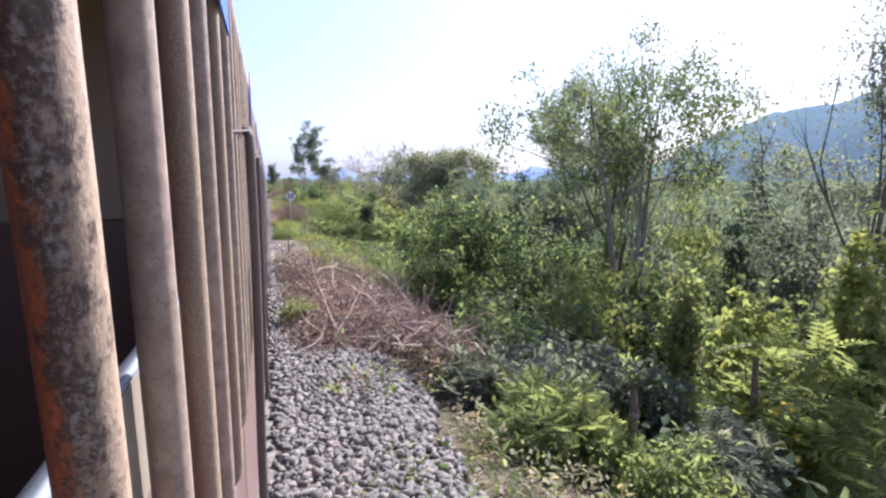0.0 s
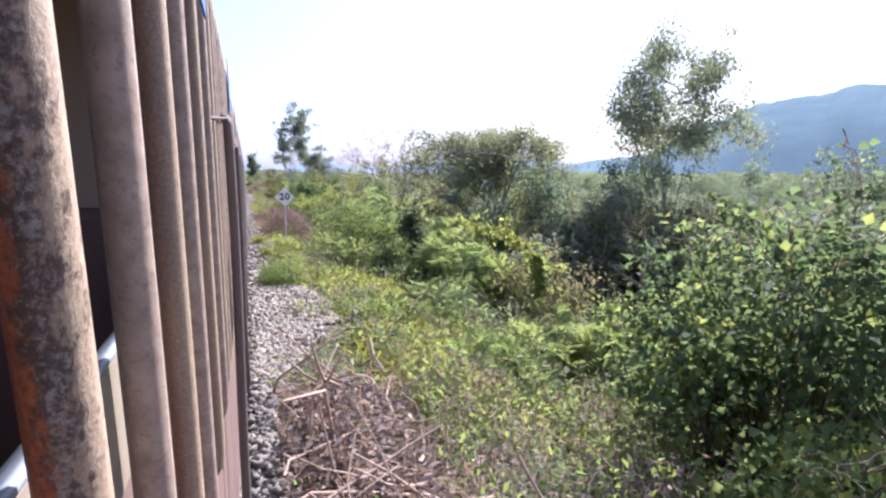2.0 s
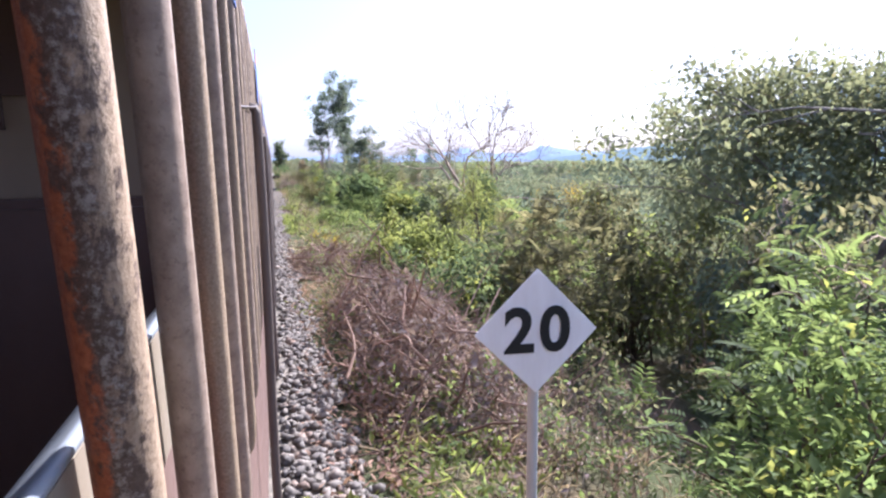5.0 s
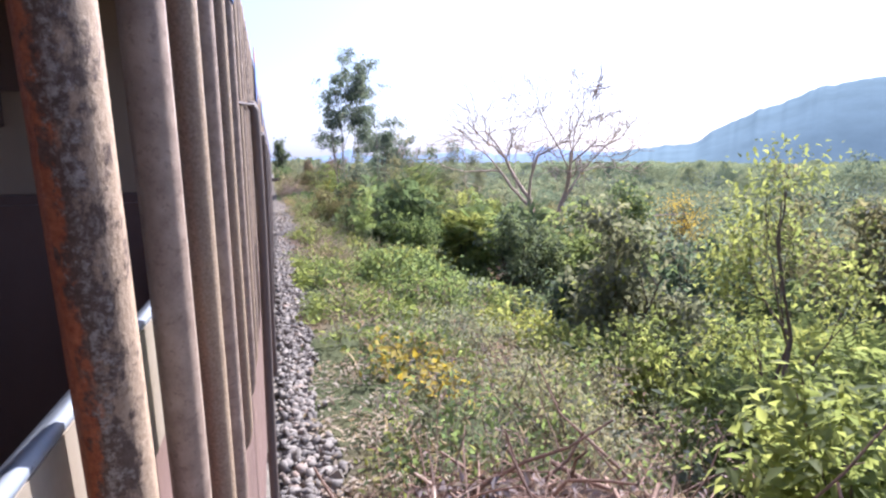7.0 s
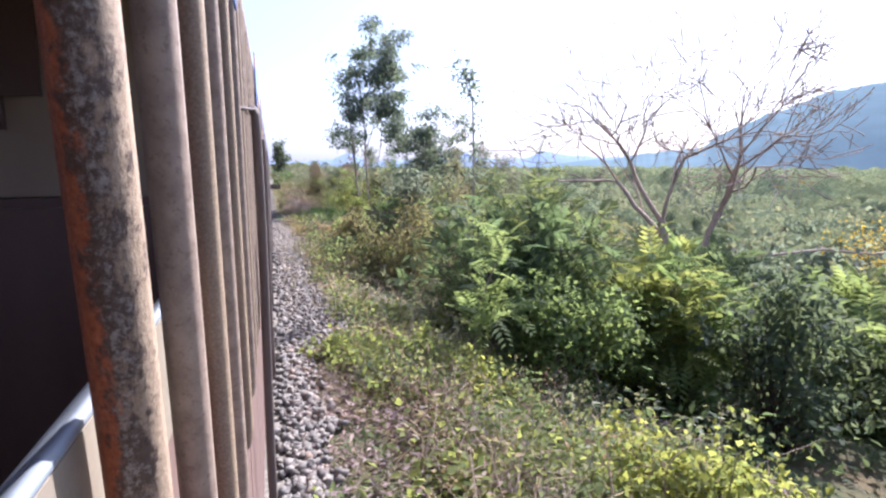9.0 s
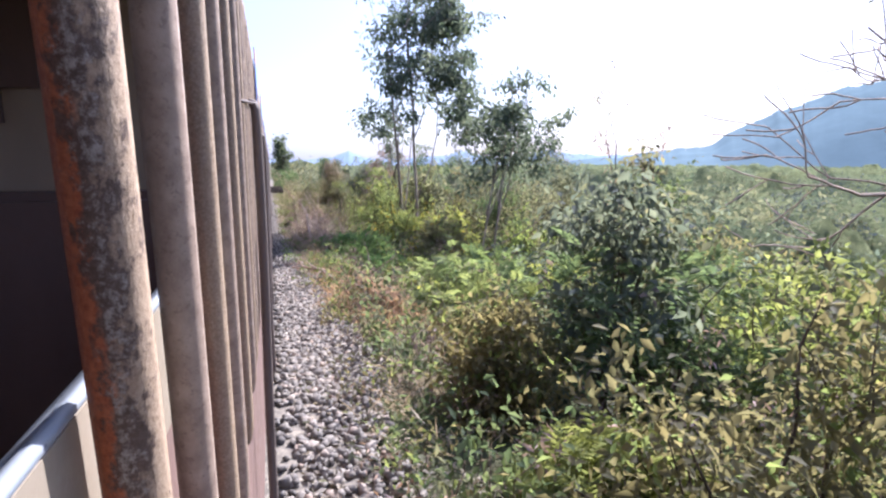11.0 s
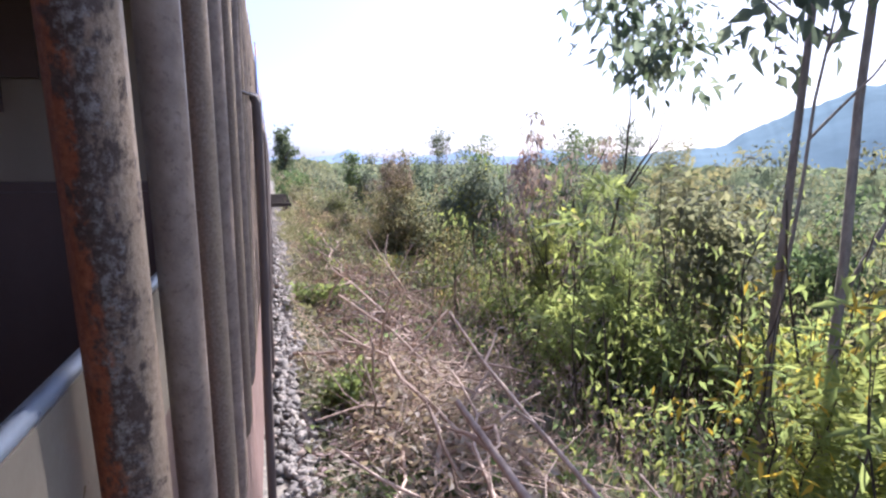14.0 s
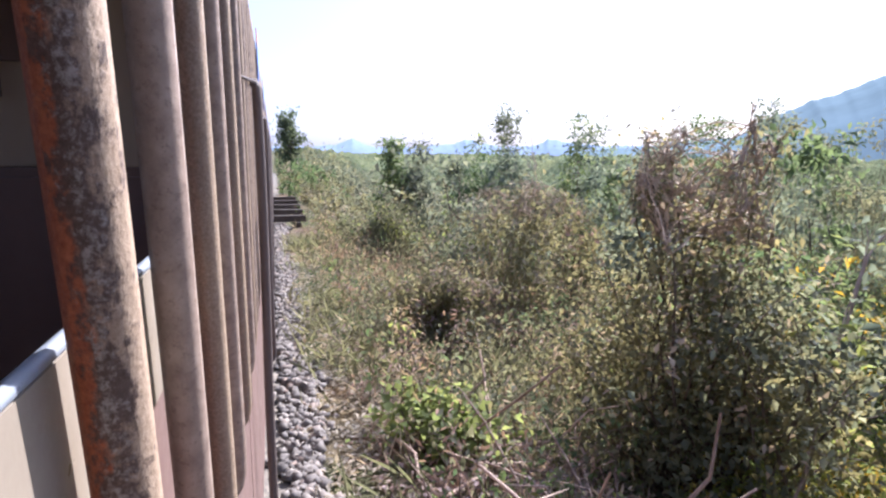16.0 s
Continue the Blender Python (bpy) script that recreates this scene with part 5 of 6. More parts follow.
tangle("trackside_scrub", "dry red-brown stems and green weeds beside the ballast", 420, 30.5, 44, 0.95, 3.6, 0.5, 1.0, [("dry", 3), ("bright", 1.5), ("olive", 2), ("lime", 0.6)], 0.075, 83, "red", 5, 5, -1.0)
tangle("slope_scrub", "mixed green scrub on the lower slope", 420, 36, 50, 3.5, 18, 0.9, 2.3, [("green", 3), ("olive", 2), ("grey", 2), ("bright", 2), ("dry", 0.4)], 0.13, 84, "dark", 6, 6, -1.8)
for i, (tx, ty, tt, tr) in enumerate([(12.5, 47.0, 2.6, 1.5), (15.5, 40.5, 3.9, 2.2), (6.3, 47.5, 2.2, 1.2), (18.5, 45.0, 3.2, 2.2)]):
    crown_tree("scrub_tree", "low spreading scrub tree with olive foliage", tx, ty, min(tt, 2.0 if ty > 43 else 4), -1.2, tr, ("olive", "green", "grey")[i % 3], "oval", 0.15, 4200, 18, 0.3, 3, 0.05, 500 + i, "brown", 0.5, "lime", spread=0.16)

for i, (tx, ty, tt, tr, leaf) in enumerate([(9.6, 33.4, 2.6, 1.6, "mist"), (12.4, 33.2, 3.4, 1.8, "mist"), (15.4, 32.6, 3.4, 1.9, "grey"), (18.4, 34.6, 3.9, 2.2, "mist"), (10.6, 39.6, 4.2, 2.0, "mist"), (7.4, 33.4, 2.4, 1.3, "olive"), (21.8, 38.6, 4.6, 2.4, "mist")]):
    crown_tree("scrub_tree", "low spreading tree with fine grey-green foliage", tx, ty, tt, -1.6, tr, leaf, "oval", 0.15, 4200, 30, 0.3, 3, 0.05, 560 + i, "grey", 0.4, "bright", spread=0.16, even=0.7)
for i, (bx, by, bt, br) in enumerate([(0.75, 26.4, 0.72, 0.22), (0.55, 27.6, 0.66, 0.2), (1.15, 28.4, 0.8, 0.3), (0.35, 30.6, 0.66, 0.16), (1.05, 25.5, 0.7, 0.26)]):
    bush("yellow_weed", "small yellow-green weed growing out of the ballast", bx, by, bt, br, "lime", "narrow", 0.11, 1.0, 820 + i, "brown", "yellow", 4, "weed")
for i, (bx, by, bt, br) in enumerate([(6.9, 27.6, 0.5, 1.0), (7.0, 26.8, 0.1, 0.9), (6.9, 20.1, -0.5, 0.9), (9.6, 20.8, -1.0, 1.2), (8.2, 22.0, -0.7, 1.1)]):
    bush("feathery_bush", "bright feathery-leaved shrub on the lower slope", bx, by, bt, br, ("bright", "lime")[i % 2], "frond", 0.105, 1.0, 830 + i, "brown", "lime", 6)
def creeper(name, label, pts, leaf, size, seed, tint="lime"):
    """A climbing strand: a thin stem hung with broad leaves and loose side shoots."""
    rng = np.random.default_rng(seed)
    pts = np.array(pts, float)
    s = np.linspace(0, 1, len(pts))
    u = np.linspace(0, 1, 40)
    line = np.stack([np.interp(u, s, pts[:, k]) for k in range(3)], -1) + rng.normal(0, 0.025, (40, 3))
    lines, P = [(line, 0.008)], [line + rng.normal(0, 0.06, line.shape) for i in range(2)]
    for i in range(0, 40, 3):
        w = unit(rng.normal(0, 1, 3) + [0, 0, -0.4]) * rng.uniform(0.15, 0.5)
        q = line[i] + w * np.linspace(0, 1, 5)[:, None]
        lines.append((q, 0.004))
        P.append(q)
    P = np.concatenate(P)
    root = tagged(new(name), label, "climber")
    v, f = tubes(lines, 4)
    mesh_ob("stem", v, f, BARK["brown"], root, smooth=True)
    for part_name, sel, colour in (("foliage", slice(None), leaf), ("young_foliage", slice(None, None, 3), tint)):
        v, f = foliage(rng, P[sel], unit(rng.normal(size=P[sel].shape)), size, "heart", 3, 0.06, 0.5)
        tagged(mesh_ob(part_name, v, f, LEAF[colour], root), kind="stuff")


creeper("yellow_creeper", "strand of yellow-green creeper arching over the scrub", [(5.3, 24.2, 1.48), (5.9, 24.2, 1.45), (6.5, 24.2, 1.18), (6.95, 24.2, 0.8), (7.3, 24.2, 0.42), (8.0, 24.3, 0.15)], "bright", 0.12, 8801)
creeper("yellow_creeper", "hanging end of yellow-green creeper on the mound", [(7.2, 24.2, 0.6), (7.25, 24.1, 0.1), (7.2, 24.1, -0.4)], "bright", 0.11, 8802)
# ---- second stretch: brush, pale shrubs, creepers ----
brush_pile("brush_pile", "heap of reddish-brown cut twigs beside the ballast", 39.2, 42.2, 0.3, 3.0, 160, 850, 5500, 33, 0.42, "red", "dry", 0.2)
bush("pale_shrub", "low shrub covered with pale whitish-green flowers", 2.7, 43.7, 0.62, 0.85, "pale", "oval", 0.06, 1.1, 1410, "brown", "lime", 9)
bush("pale_shrub", "low shrub covered with pale whitish-green flowers", 3.35, 44.6, 0.35, 1.1, "pale", "oval", 0.06, 0.8, 60, "brown", "lime", 7)
bush("pale_shrub", "low shrub covered with pale whitish-green flowers", 2.6, 46.9, 0.45, 0.9, "pale", "oval", 0.06, 0.8, 61, "brown", "lime", 7)
bush("leafy_bush", "leafy green bush on the slope", 4.6, 42.6, 0.7, 1.0, "green", "broad", 0.10, 1.0, 62, "brown", "bright", 7)
bush("leafy_bush", "leafy green bush on the slope", 5.2, 46.2, 0.5, 1.2, "bright", "oval", 0.10, 1.0, 63, "brown", "lime", 7)
tree("sapling", "young tree with bright green backlit leaves", 5.6, 43.6, 2.9, 0.95, [((0, 0, 1), 2.2, 0.04), ((0.2, 0.1, 1), 2.0, 0.03)], "bright", "oval", 0.085, 4200, 0.14, 3, 18, "brown", 0.6, (3, 3), 0.25, 0.62, second="lime")
bush("feathery_bush", "bright feathery shrub on the slope", 6.0, 41.0, 0.2, 1.1, "bright", "frond", 0.14, 1.0, 64, "brown", "lime", 6)
bush("feathery_bush", "bright feathery shrub on the slope", 7.2, 45.0, 0.0, 1.3, "bright", "frond", 0.15, 1.0, 65, "brown", None, 6)
scatter("yellow_leaves", "bright yellow withering leaves on a low weed", "weeds", 260, 43.8, 45.4, 1.1, 2.0, "yellow", 0.12, 0.5, 46, 0.5, 0.3)
scatter("creeper_carpet", "yellow-green creeper carpet on the bank", "creeper", 13000, 45.6, 51.8, 0.4, 2.7, "lime", 0.08, 0.75, 47, 0.25, 0.2, -1.2)
scatter("creeper_carpet", "green creeper carpet on the bank", "creeper", 9000, 52, 59, 0.85, 3.2, "bright", 0.08, 0.7, 48, 0.25, 0.26, -0.3)
bush("creeper_bush", "low mound of yellow-green creepers", 2.6, 50.3, 1.0, 1.0, "bright", "heart", 0.09, 1.2, 66, "brown", "lime", 9)
bush("creeper_bush", "rounded mound of green and yellow creepers", 2.9, 48.9, 0.65, 0.8, "bright", "heart", 0.085, 1.2, 1400, "brown", "lime", 9)
bush("creeper_bush", "low mound of yellow-green creepers", 3.3, 53.0, 0.55, 0.9, "lime", "heart", 0.08, 0.9, 67, "brown", "bright", 7)
bush("creeper_bush", "low mound of yellow-green creepers", 4.4, 51.4, 0.1, 1.2, "bright", "heart", 0.09, 0.9, 68, "brown", "lime", 7)
bush("creeper_bush", "low mound of yellow-green creepers", 4.0, 48.4, 0.0, 1.0, "lime", "heart", 0.08, 0.9, 69, "brown", "pale", 7)
bush("leafy_bush", "big dense dark green bush with feathery tips", 3.9, 59.1, 2.35, 1.5, "green", "frond", 0.13, 1.2, 70, "dark", "bright", 9)
bush("leafy_bush", "big dense dark green bush with feathery tips", 5.6, 60.6, 2.8, 1.8, "green", "frond", 0.14, 1.2, 71, "dark", "bright", 9)
bush("leafy_bush", "big dense dark green bush with feathery tips", 4.5, 57.6, 1.25, 1.2, "bright", "broad", 0.1, 0.9, 72, "brown", "green", 8)
bush("leafy_bush", "big dense dark green bush with feathery tips", 6.7, 58.9, 1.5, 1.5, "bright", "frond", 0.14, 1.1, 73, "dark", "bright", 8)
bush("leafy_bush", "dense olive-green bush beside the track", 3.0, 62.8, 2.1, 1.2, "olive", "oval", 0.11, 1.0, 74, "dark", "bright", 8)
bush("vine_column", "tall bush smothered by dark climbing leaves", 7.8, 56.3, 1.45, 1.0, "deep", "broad", 0.10, 1.2, 75, "dark", "green", 8, "climber")
bush("leafy_bush", "dark green bush in the hollow", 9.6, 57.6, 0.4, 1.5, "deep", "oval", 0.13, 1.0, 76, "dark", "green", 8)
bush("leafy_bush", "dark green bush in the hollow", 9.0, 53.2, -0.5, 1.7, "deep", "oval", 0.13, 1.0, 77, "dark", "green", 8)
bush("leafy_bush", "dark green bush in the hollow", 11.5, 54.6, -0.2, 1.9, "green", "oval", 0.14, 1.0, 78, "dark", "lime", 8)
bush("leafy_bush", "dark green bush in the hollow", 6.6, 52.0, -0.6, 1.3, "deep", "oval", 0.12, 1.0, 79, "dark", "green", 7)
bush("leafy_bush", "dark green bush in the hollow", 8.6, 48.2, -0.4, 1.6, "deep", "oval", 0.13, 1.0, 80, "dark", "green", 7)
bush("vine_mound", "shrub in the hollow smothered by dark vines", 7.4, 50.2, 0.6, 1.1, "deep", "heart", 0.11, 1.0, 142, "dark", "green", 9, vines=30)
bush("vine_mound", "shrub in the hollow smothered by dark vines", 10.6, 51.0, 0.7, 1.3, "deep", "heart", 0.12, 1.0, 143, "dark", "grey", 9, vines=30)
bush("leafy_bush", "green bush in the hollow", 12.0, 48.0, 0.2, 2.0, "green", "oval", 0.15, 0.9, 81, "dark", "lime", 8)
bush("leafy_bush", "green bush in the hollow", 14.5, 52.5, 0.0, 2.2, "green", "oval", 0.16, 0.9, 82, "dark", "olive", 8)
bush("leafy_bush", "green bush in the hollow", 13.0, 58.5, 0.3, 2.0, "bright", "frond", 0.17, 0.9, 83, "dark", "lime", 8)
bush("leafy_bush", "green bush in the hollow", 10.5, 61.5, 0.9, 2.0, "green", "frond", 0.16, 0.9, 84, "dark", "bright", 8)
bush("leafy_bush", "green bush in the hollow", 16.5, 60.0, 0.3, 2.3, "olive", "oval", 0.17, 0.9, 85, "dark", "lime", 8)
tree("bare_tree", "leafless spreading tree with a few yellow leaves", 13.8, 66.0, 7.3, 6.0, [((-0.2, 0, 1), 1.5, 0.2), ((0.5, -0.1, 1), 1.8, 0.19)],
     "olive", "oval", 0.10, 500, 0.2, 5, 41, "dead", 0.62, (3, 3), 0.1, 0.82, 0.2, second="yellow", part_second=0.3, base=-2.2, thin=0.014)
tree("sapling", "slim sapling with drooping leaves", 3.85, 60.3, 4.9, 0.35, [((0, 0, 1), 3.6, 0.022)], "grey", "oval", 0.12, 420, 0.1, 1, 20, "grey", 0.5, (6, 8), 0.1, 0.22, low=0.4)
tree("yellow_tree", "low spreading tree with orange-yellow leaves", 20.5, 64.0, 0.9, 2.6, [((0.1, 0, 1), 2.0, 0.09), ((-0.3, 0, 1), 1.9, 0.08)], "yellow", "oval", 0.15, 1500, 0.25, 3, 21, "brown", 0.9, (3, 3), 0.1, 0.75, second="olive", part_second=0.5)
brush_pile("dry_weeds", "leafless pale dry weed stalks", 51.6, 57.5, 1.0, 2.2, 60, 420, 900, 34, 0.3, "dead", "straw", 0.7, 0.007, 0.7)
for i, (bx, by, bt, br) in enumerate([(2.3, 65.8, 1.5, 0.9), (4.4, 66.4, 2.1, 1.4), (6.6, 66.0, 1.8, 1.5), (8.6, 68.6, 0.9, 1.6), (11.0, 70.6, 0.4, 1.9), (2.2, 63.6, 1.0, 0.6)]):
    bush("trackside_bush", "green and olive trackside bush", bx, by, bt, br, ("olive", "green", "bright")[i % 3], ("oval", "frond")[i % 2], 0.12, 0.9, 90 + i, "brown", ("lime", "dry")[i % 2], 7)

tangle("slope_scrub", "creeping yellow-green scrub and dry stems on the bank", 400, 44, 60, 1.2, 4.6, 0.35, 0.9, [("lime", 1.5), ("green", 2), ("dry", 1.6), ("pale", 1), ("olive", 2.5)], 0.075, 85, "dead", 5, 5, -1.2)
tangle("slope_scrub", "mixed green scrub in the hollow", 420, 58, 76, 7, 22, 1.2, 2.4, [("green", 3), ("deep", 2), ("olive", 2), ("grey", 2), ("lime", 0.8)], 0.16, 86, "dark", 6, 6, -1.8)
tangle("trackside_scrub", "olive scrub and dry stems beside the track", 420, 61, 72, 1.1, 6.0, 0.6, 1.6, [("olive", 3), ("dry", 1.4), ("green", 2), ("bright", 1.5)], 0.10, 87, "brown", 5, 5, -1.6)
bush("feathery_bush", "broad shrub with arching bright feathery boughs", 7.4, 58.6, 1.5, 1.4, "bright", "frond", 0.12, 1.0, 840, "dark", "lime", 9)
bush("feathery_bush", "broad shrub with arching bright feathery boughs", 4.7, 58.9, 2.2, 1.5, "green", "frond", 0.13, 1.2, 841, "dark", "bright", 9)
bush("feathery_bush", "bright feathery shrub on the lower slope", 9.0, 60.4, 0.6, 1.5, "bright", "frond", 0.15, 1.0, 842, "dark", "lime", 7)
bush("feathery_bush", "bright feathery shrub on the lower slope", 7.2, 41.4, 0.2, 1.4, "bright", "frond", 0.13, 1.1, 843, "brown", "lime", 8)
bush("feathery_bush", "bright feathery shrub on the lower slope", 4.5, 40.5, 0.55, 0.9, "green", "frond", 0.12, 1.1, 844, "brown", "bright", 7)
tree("sapling", "slim sapling with drooping bright compound leaves", 2.6, 56.9, 1.95, 0.45, [((0.02, 0, 1), 1.6, 0.018)], "bright", "frond", 0.3, 90, 0.06, 1, 845, "grey", 0.6, (6, 8), 0.15, 0.3, low=0.35)
for i, (bx, by, bt, br) in enumerate([(0.75, 56.3, 0.72, 0.35), (1.5, 56.0, 0.7, 0.4), (2.1, 55.6, 0.6, 0.4)]):
    bush("creeper_weed", "low yellow-green broad-leaved weed on the bank", bx, by, bt, br, "lime", "heart", 0.09, 1.0, 850 + i, "brown", "bright", 5, "weed")
for i, (tx, ty, tt, tr, leaf) in enumerate([(7.2, 50.6, 1.9, 0.9, "bright"), (9.2, 52.0, 2.3, 1.1, "green"), (13.4, 50.4, 2.8, 1.5, "olive"), (16.0, 51.6, 3.0, 1.7, "grey")]):
    crown_tree("scrub_tree", "small leafy scrub tree in the hollow", tx, ty, tt, float(ground_z(tx, ty)) + 0.4, tr, leaf, "oval", 0.13, 3200, 26, 0.3, 3, 0.035, 580 + i, "brown", 0.5, "lime", spread=0.14, even=0.8)
# ---- third stretch: paired trees, brush, thicket of stems ----
# first crown carried above its seen height, added to shade the coach
crown_tree("young_tree", "open young tree with large hanging leaves", 5.2, 81.3, 11.0, 2.9, 3.2, "grey", "oval", 0.19, 9600, 92, 0.15, 2, 0.065, 22, "grey", 0.22, "deep", (0.3, -0.1), 0.15, 0.9, even=0.72)
crown_tree("young_tree", "open young tree with large hanging leaves", 7.5, 79.3, 5.9, 1.5, 2.4, "grey", "oval", 0.18, 4000, 64, 0.17, 2, 0.06, 23, "grey", 0.35, "deep", (0.5, 0), 0.15, 0.9, even=0.65)
tree("spreading_tree", "low forked tree with crooked dark limbs", 11.4, 84.0, 1.6, 2.4, [((-0.7, -0.1, 0.7), 1.9, 0.13), ((0.6, 0.1, 0.8), 2.0, 0.12)], "olive", "oval", 0.12, 5000, 0.2, 3, 24, "dark", 0.75, (3, 3), 0.25, 0.72, base=-2.9, second="bright", low=0.35)
tree("pod_sapling", "thin leaning sapling with dry brown pods", 7.4, 72.4, 4.3, 1.1, [((0.15, 0, 1), 3.4, 0.04), ((0.4, 0.1, 1), 3.0, 0.03)], "dry", "narrow", 0.14, 500, 0.12, 3, 25, "brown", 0.5, (2, 3), 0.2, 0.6, second="olive", droop=1.2)
bush("feathery_bush", "bright green feathery shrub on the slope", 3.9, 69.6, 0.8, 1.1, "bright", "frond", 0.13, 1.0, 141, "brown", "lime", 8)
bush("feathery_bush", "green feathery shrub with bright tips beside the ballast", 4.0, 71.9, 0.75, 1.0, "green", "frond", 0.12, 1.1, 100, "brown", "bright", 7)
bush("feathery_bush", "green feathery shrub with bright tips on the slope", 5.4, 73.4, 0.35, 1.1, "green", "frond", 0.12, 1.0, 101, "brown", "bright", 7)
bush("feathery_bush", "full feathery shrub with bright green boughs", 3.3, 71.2, 1.05, 1.15, "bright", "frond", 0.12, 1.2, 860, "brown", "lime", 9)
for i, (bx, by, br) in enumerate([(1.4, 69.7, 0.3), (1.65, 70.3, 0.35), (1.5, 70.9, 0.3), (1.85, 69.9, 0.35)]):
    bush("dry_grass_clump", "withered orange-brown grass clump beside the ballast", bx, by, 0.72, br, "russet", "narrow", 0.13, 0.9, 1500 + i, "dead", "straw", 5, "grass")
scatter("dry_grass", "orange-brown dry grass along the ballast", "grass", 3600, 68.8, 73.5, 0.95, 2.3, "russet", 0.2, 0.07, 861, 1.0, 0.1)
for i, (tx, ty, tt, tr, leaf) in enumerate([(4.1, 83.4, 2.6, 0.9, "bright"), (5.2, 86.6, 2.5, 0.9, "bright"), (6.8, 85.4, 2.9, 1.2, "olive"), (8.6, 86.8, 3.1, 1.4, "olive"),
                                            (8.8, 92.2, 4.0, 1.1, "deep"), (11.0, 86.0, 2.9, 1.8, "olive"), (9.6, 82.0, 1.4, 1.5, "olive"), (12.6, 82.6, 1.0, 1.8, "bright")]):
    crown_tree("scrub_tree", "leafy thicket tree on thin dark stems", tx, ty, tt, float(ground_z(tx, ty)) + 0.5, tr, leaf, ("oval", "frond")[i < 4], (0.11, 0.21)[i < 4], 3800, 34, 0.27, 4, 0.03, 870 + i, "dark", 0.45, ("lime", "olive", "bright")[i % 3], spread=0.13, even=0.8, part_second=0.16)
for i, (bx, by, bt, br, leaf) in enumerate([(5.4, 74.6, 0.5, 1.0, "bright"), (7.6, 74.4, 0.2, 1.3, "lime"), (10.2, 76.4, 0.3, 1.5, "bright"), (12.6, 78.6, 0.5, 1.7, "olive"), (5.2, 78.4, 1.0, 1.1, "olive"), (9.4, 80.6, 0.9, 1.5, "lime"),
                                            (4.4, 79.6, 1.3, 0.9, "bright"), (11.8, 73.8, 0.0, 1.6, "bright"), (15.4, 82.0, 0.6, 2.0, "lime"), (6.6, 81.6, 1.3, 1.2, "lime")]):
    bush("slope_bush", "light green and yellow shrub on the lower slope", bx, by, bt, br, leaf, ("frond", "oval")[i % 2], 0.12, 1.0, 1310 + i, "brown", ("olive", "lime", "bright")[i % 3], 8)
bush("leafy_bush", "shrub with shiny grey-green leaves", 6.9, 76.2, 0.35, 1.5, "grey", "broad", 0.13, 1.1, 102, "brown", "deep", 8)
bush("leafy_bush", "shrub with shiny grey-green leaves", 9.0, 77.6, -0.1, 1.6, "grey", "oval", 0.14, 1.0, 103, "brown", "bright", 8)
bush("leafy_bush", "green undergrowth on the lower slope", 8.2, 73.6, -0.6, 1.5, "green", "oval", 0.13, 1.0, 104, "brown", "lime", 7)
bush("leafy_bush", "green undergrowth on the lower slope", 11.0, 76.0, -0.6, 1.9, "bright", "oval", 0.14, 0.9, 105, "brown", "lime", 7)
bush("leafy_bush", "green undergrowth on the lower slope", 14.5, 79.0, 0.0, 2.2, "green", "frond", 0.18, 0.9, 106, "brown", "lime", 7)
for i, (bx, by, br) in enumerate([(1.95, 76.9, 0.75), (2.65, 76.3, 0.8), (2.6, 77.5, 0.75), (2.0, 75.5, 0.6), (2.75, 75.2, 0.6)]):
    bush("grass_clump", "thick clump of soft bright green fronds", bx, by, (0.88, 0.78, 0.68, 0.62, 0.45)[i], br, "fern", "frond", 0.10, 1.3, 1070 + i, "brown", "bright", 8, "weed")
bush("herb_clump", "bright green leafy weed clump beside the ballast", 1.1, 73.0, 0.72, 0.4, "bright", "oval", 0.08, 1.0, 174, "brown", "lime", 5, "weed")
bush("grass_clump", "thick clump of soft green grass", 3.7, 75.6, 0.2, 0.9, "bright", "narrow", 0.16, 1.0, 108, "brown", "straw", 6, "grass")
brush_pile("brush_pile", "dead branches and dry twigs lying on the bank", 70.5, 74.2, 1.25, 2.3, 32, 200, 1300, 35, 0.14, "dead", "dry", 0.15)
brush_pile("brush_pile", "long heap of dead pinkish branches and dry grass", 76.4, 84.0, 0.5, 2.4, 230, 1200, 5000, 36, 0.42, "dead", "straw", 0.3)
brush_pile("brush_pile", "long heap of dead branches and brown leaves", 83.0, 92.5, 0.6, 3.0, 230, 1100, 8000, 37, 0.38, "dead", "dry", 0.2)


def stick(name, label, pts, r, bark="dead"):
    v, f = tubes([(np.array(pts, float), np.linspace(r, r * 0.45, len(pts)))], 7)
    root = tagged(new(name), label, "branch", "loose branches on the bank")
    mesh_ob("bough", v, f, BARK[bark], root, smooth=True)
    rng = np.random.default_rng(int(abs(pts[0][1]) * 10))
    lines = []
    for i in range(5):
        k = rng.integers(1, len(pts) - 1)
        a = np.array(pts[k], float)
        d = unit(rng.normal(0, 1, 3) * [1, 1, 0.5] + [0, 0, 0.3])
        lines.append((np.array([a, a + d * 0.15, a + d * 0.3 + rng.normal(0, 0.03, 3)]), [r * 0.5, r * 0.35, r * 0.15]))
    for line in lines:
        v, f = tubes([line], 5)
        mesh_ob("side_twig", v, f, BARK[bark], root)


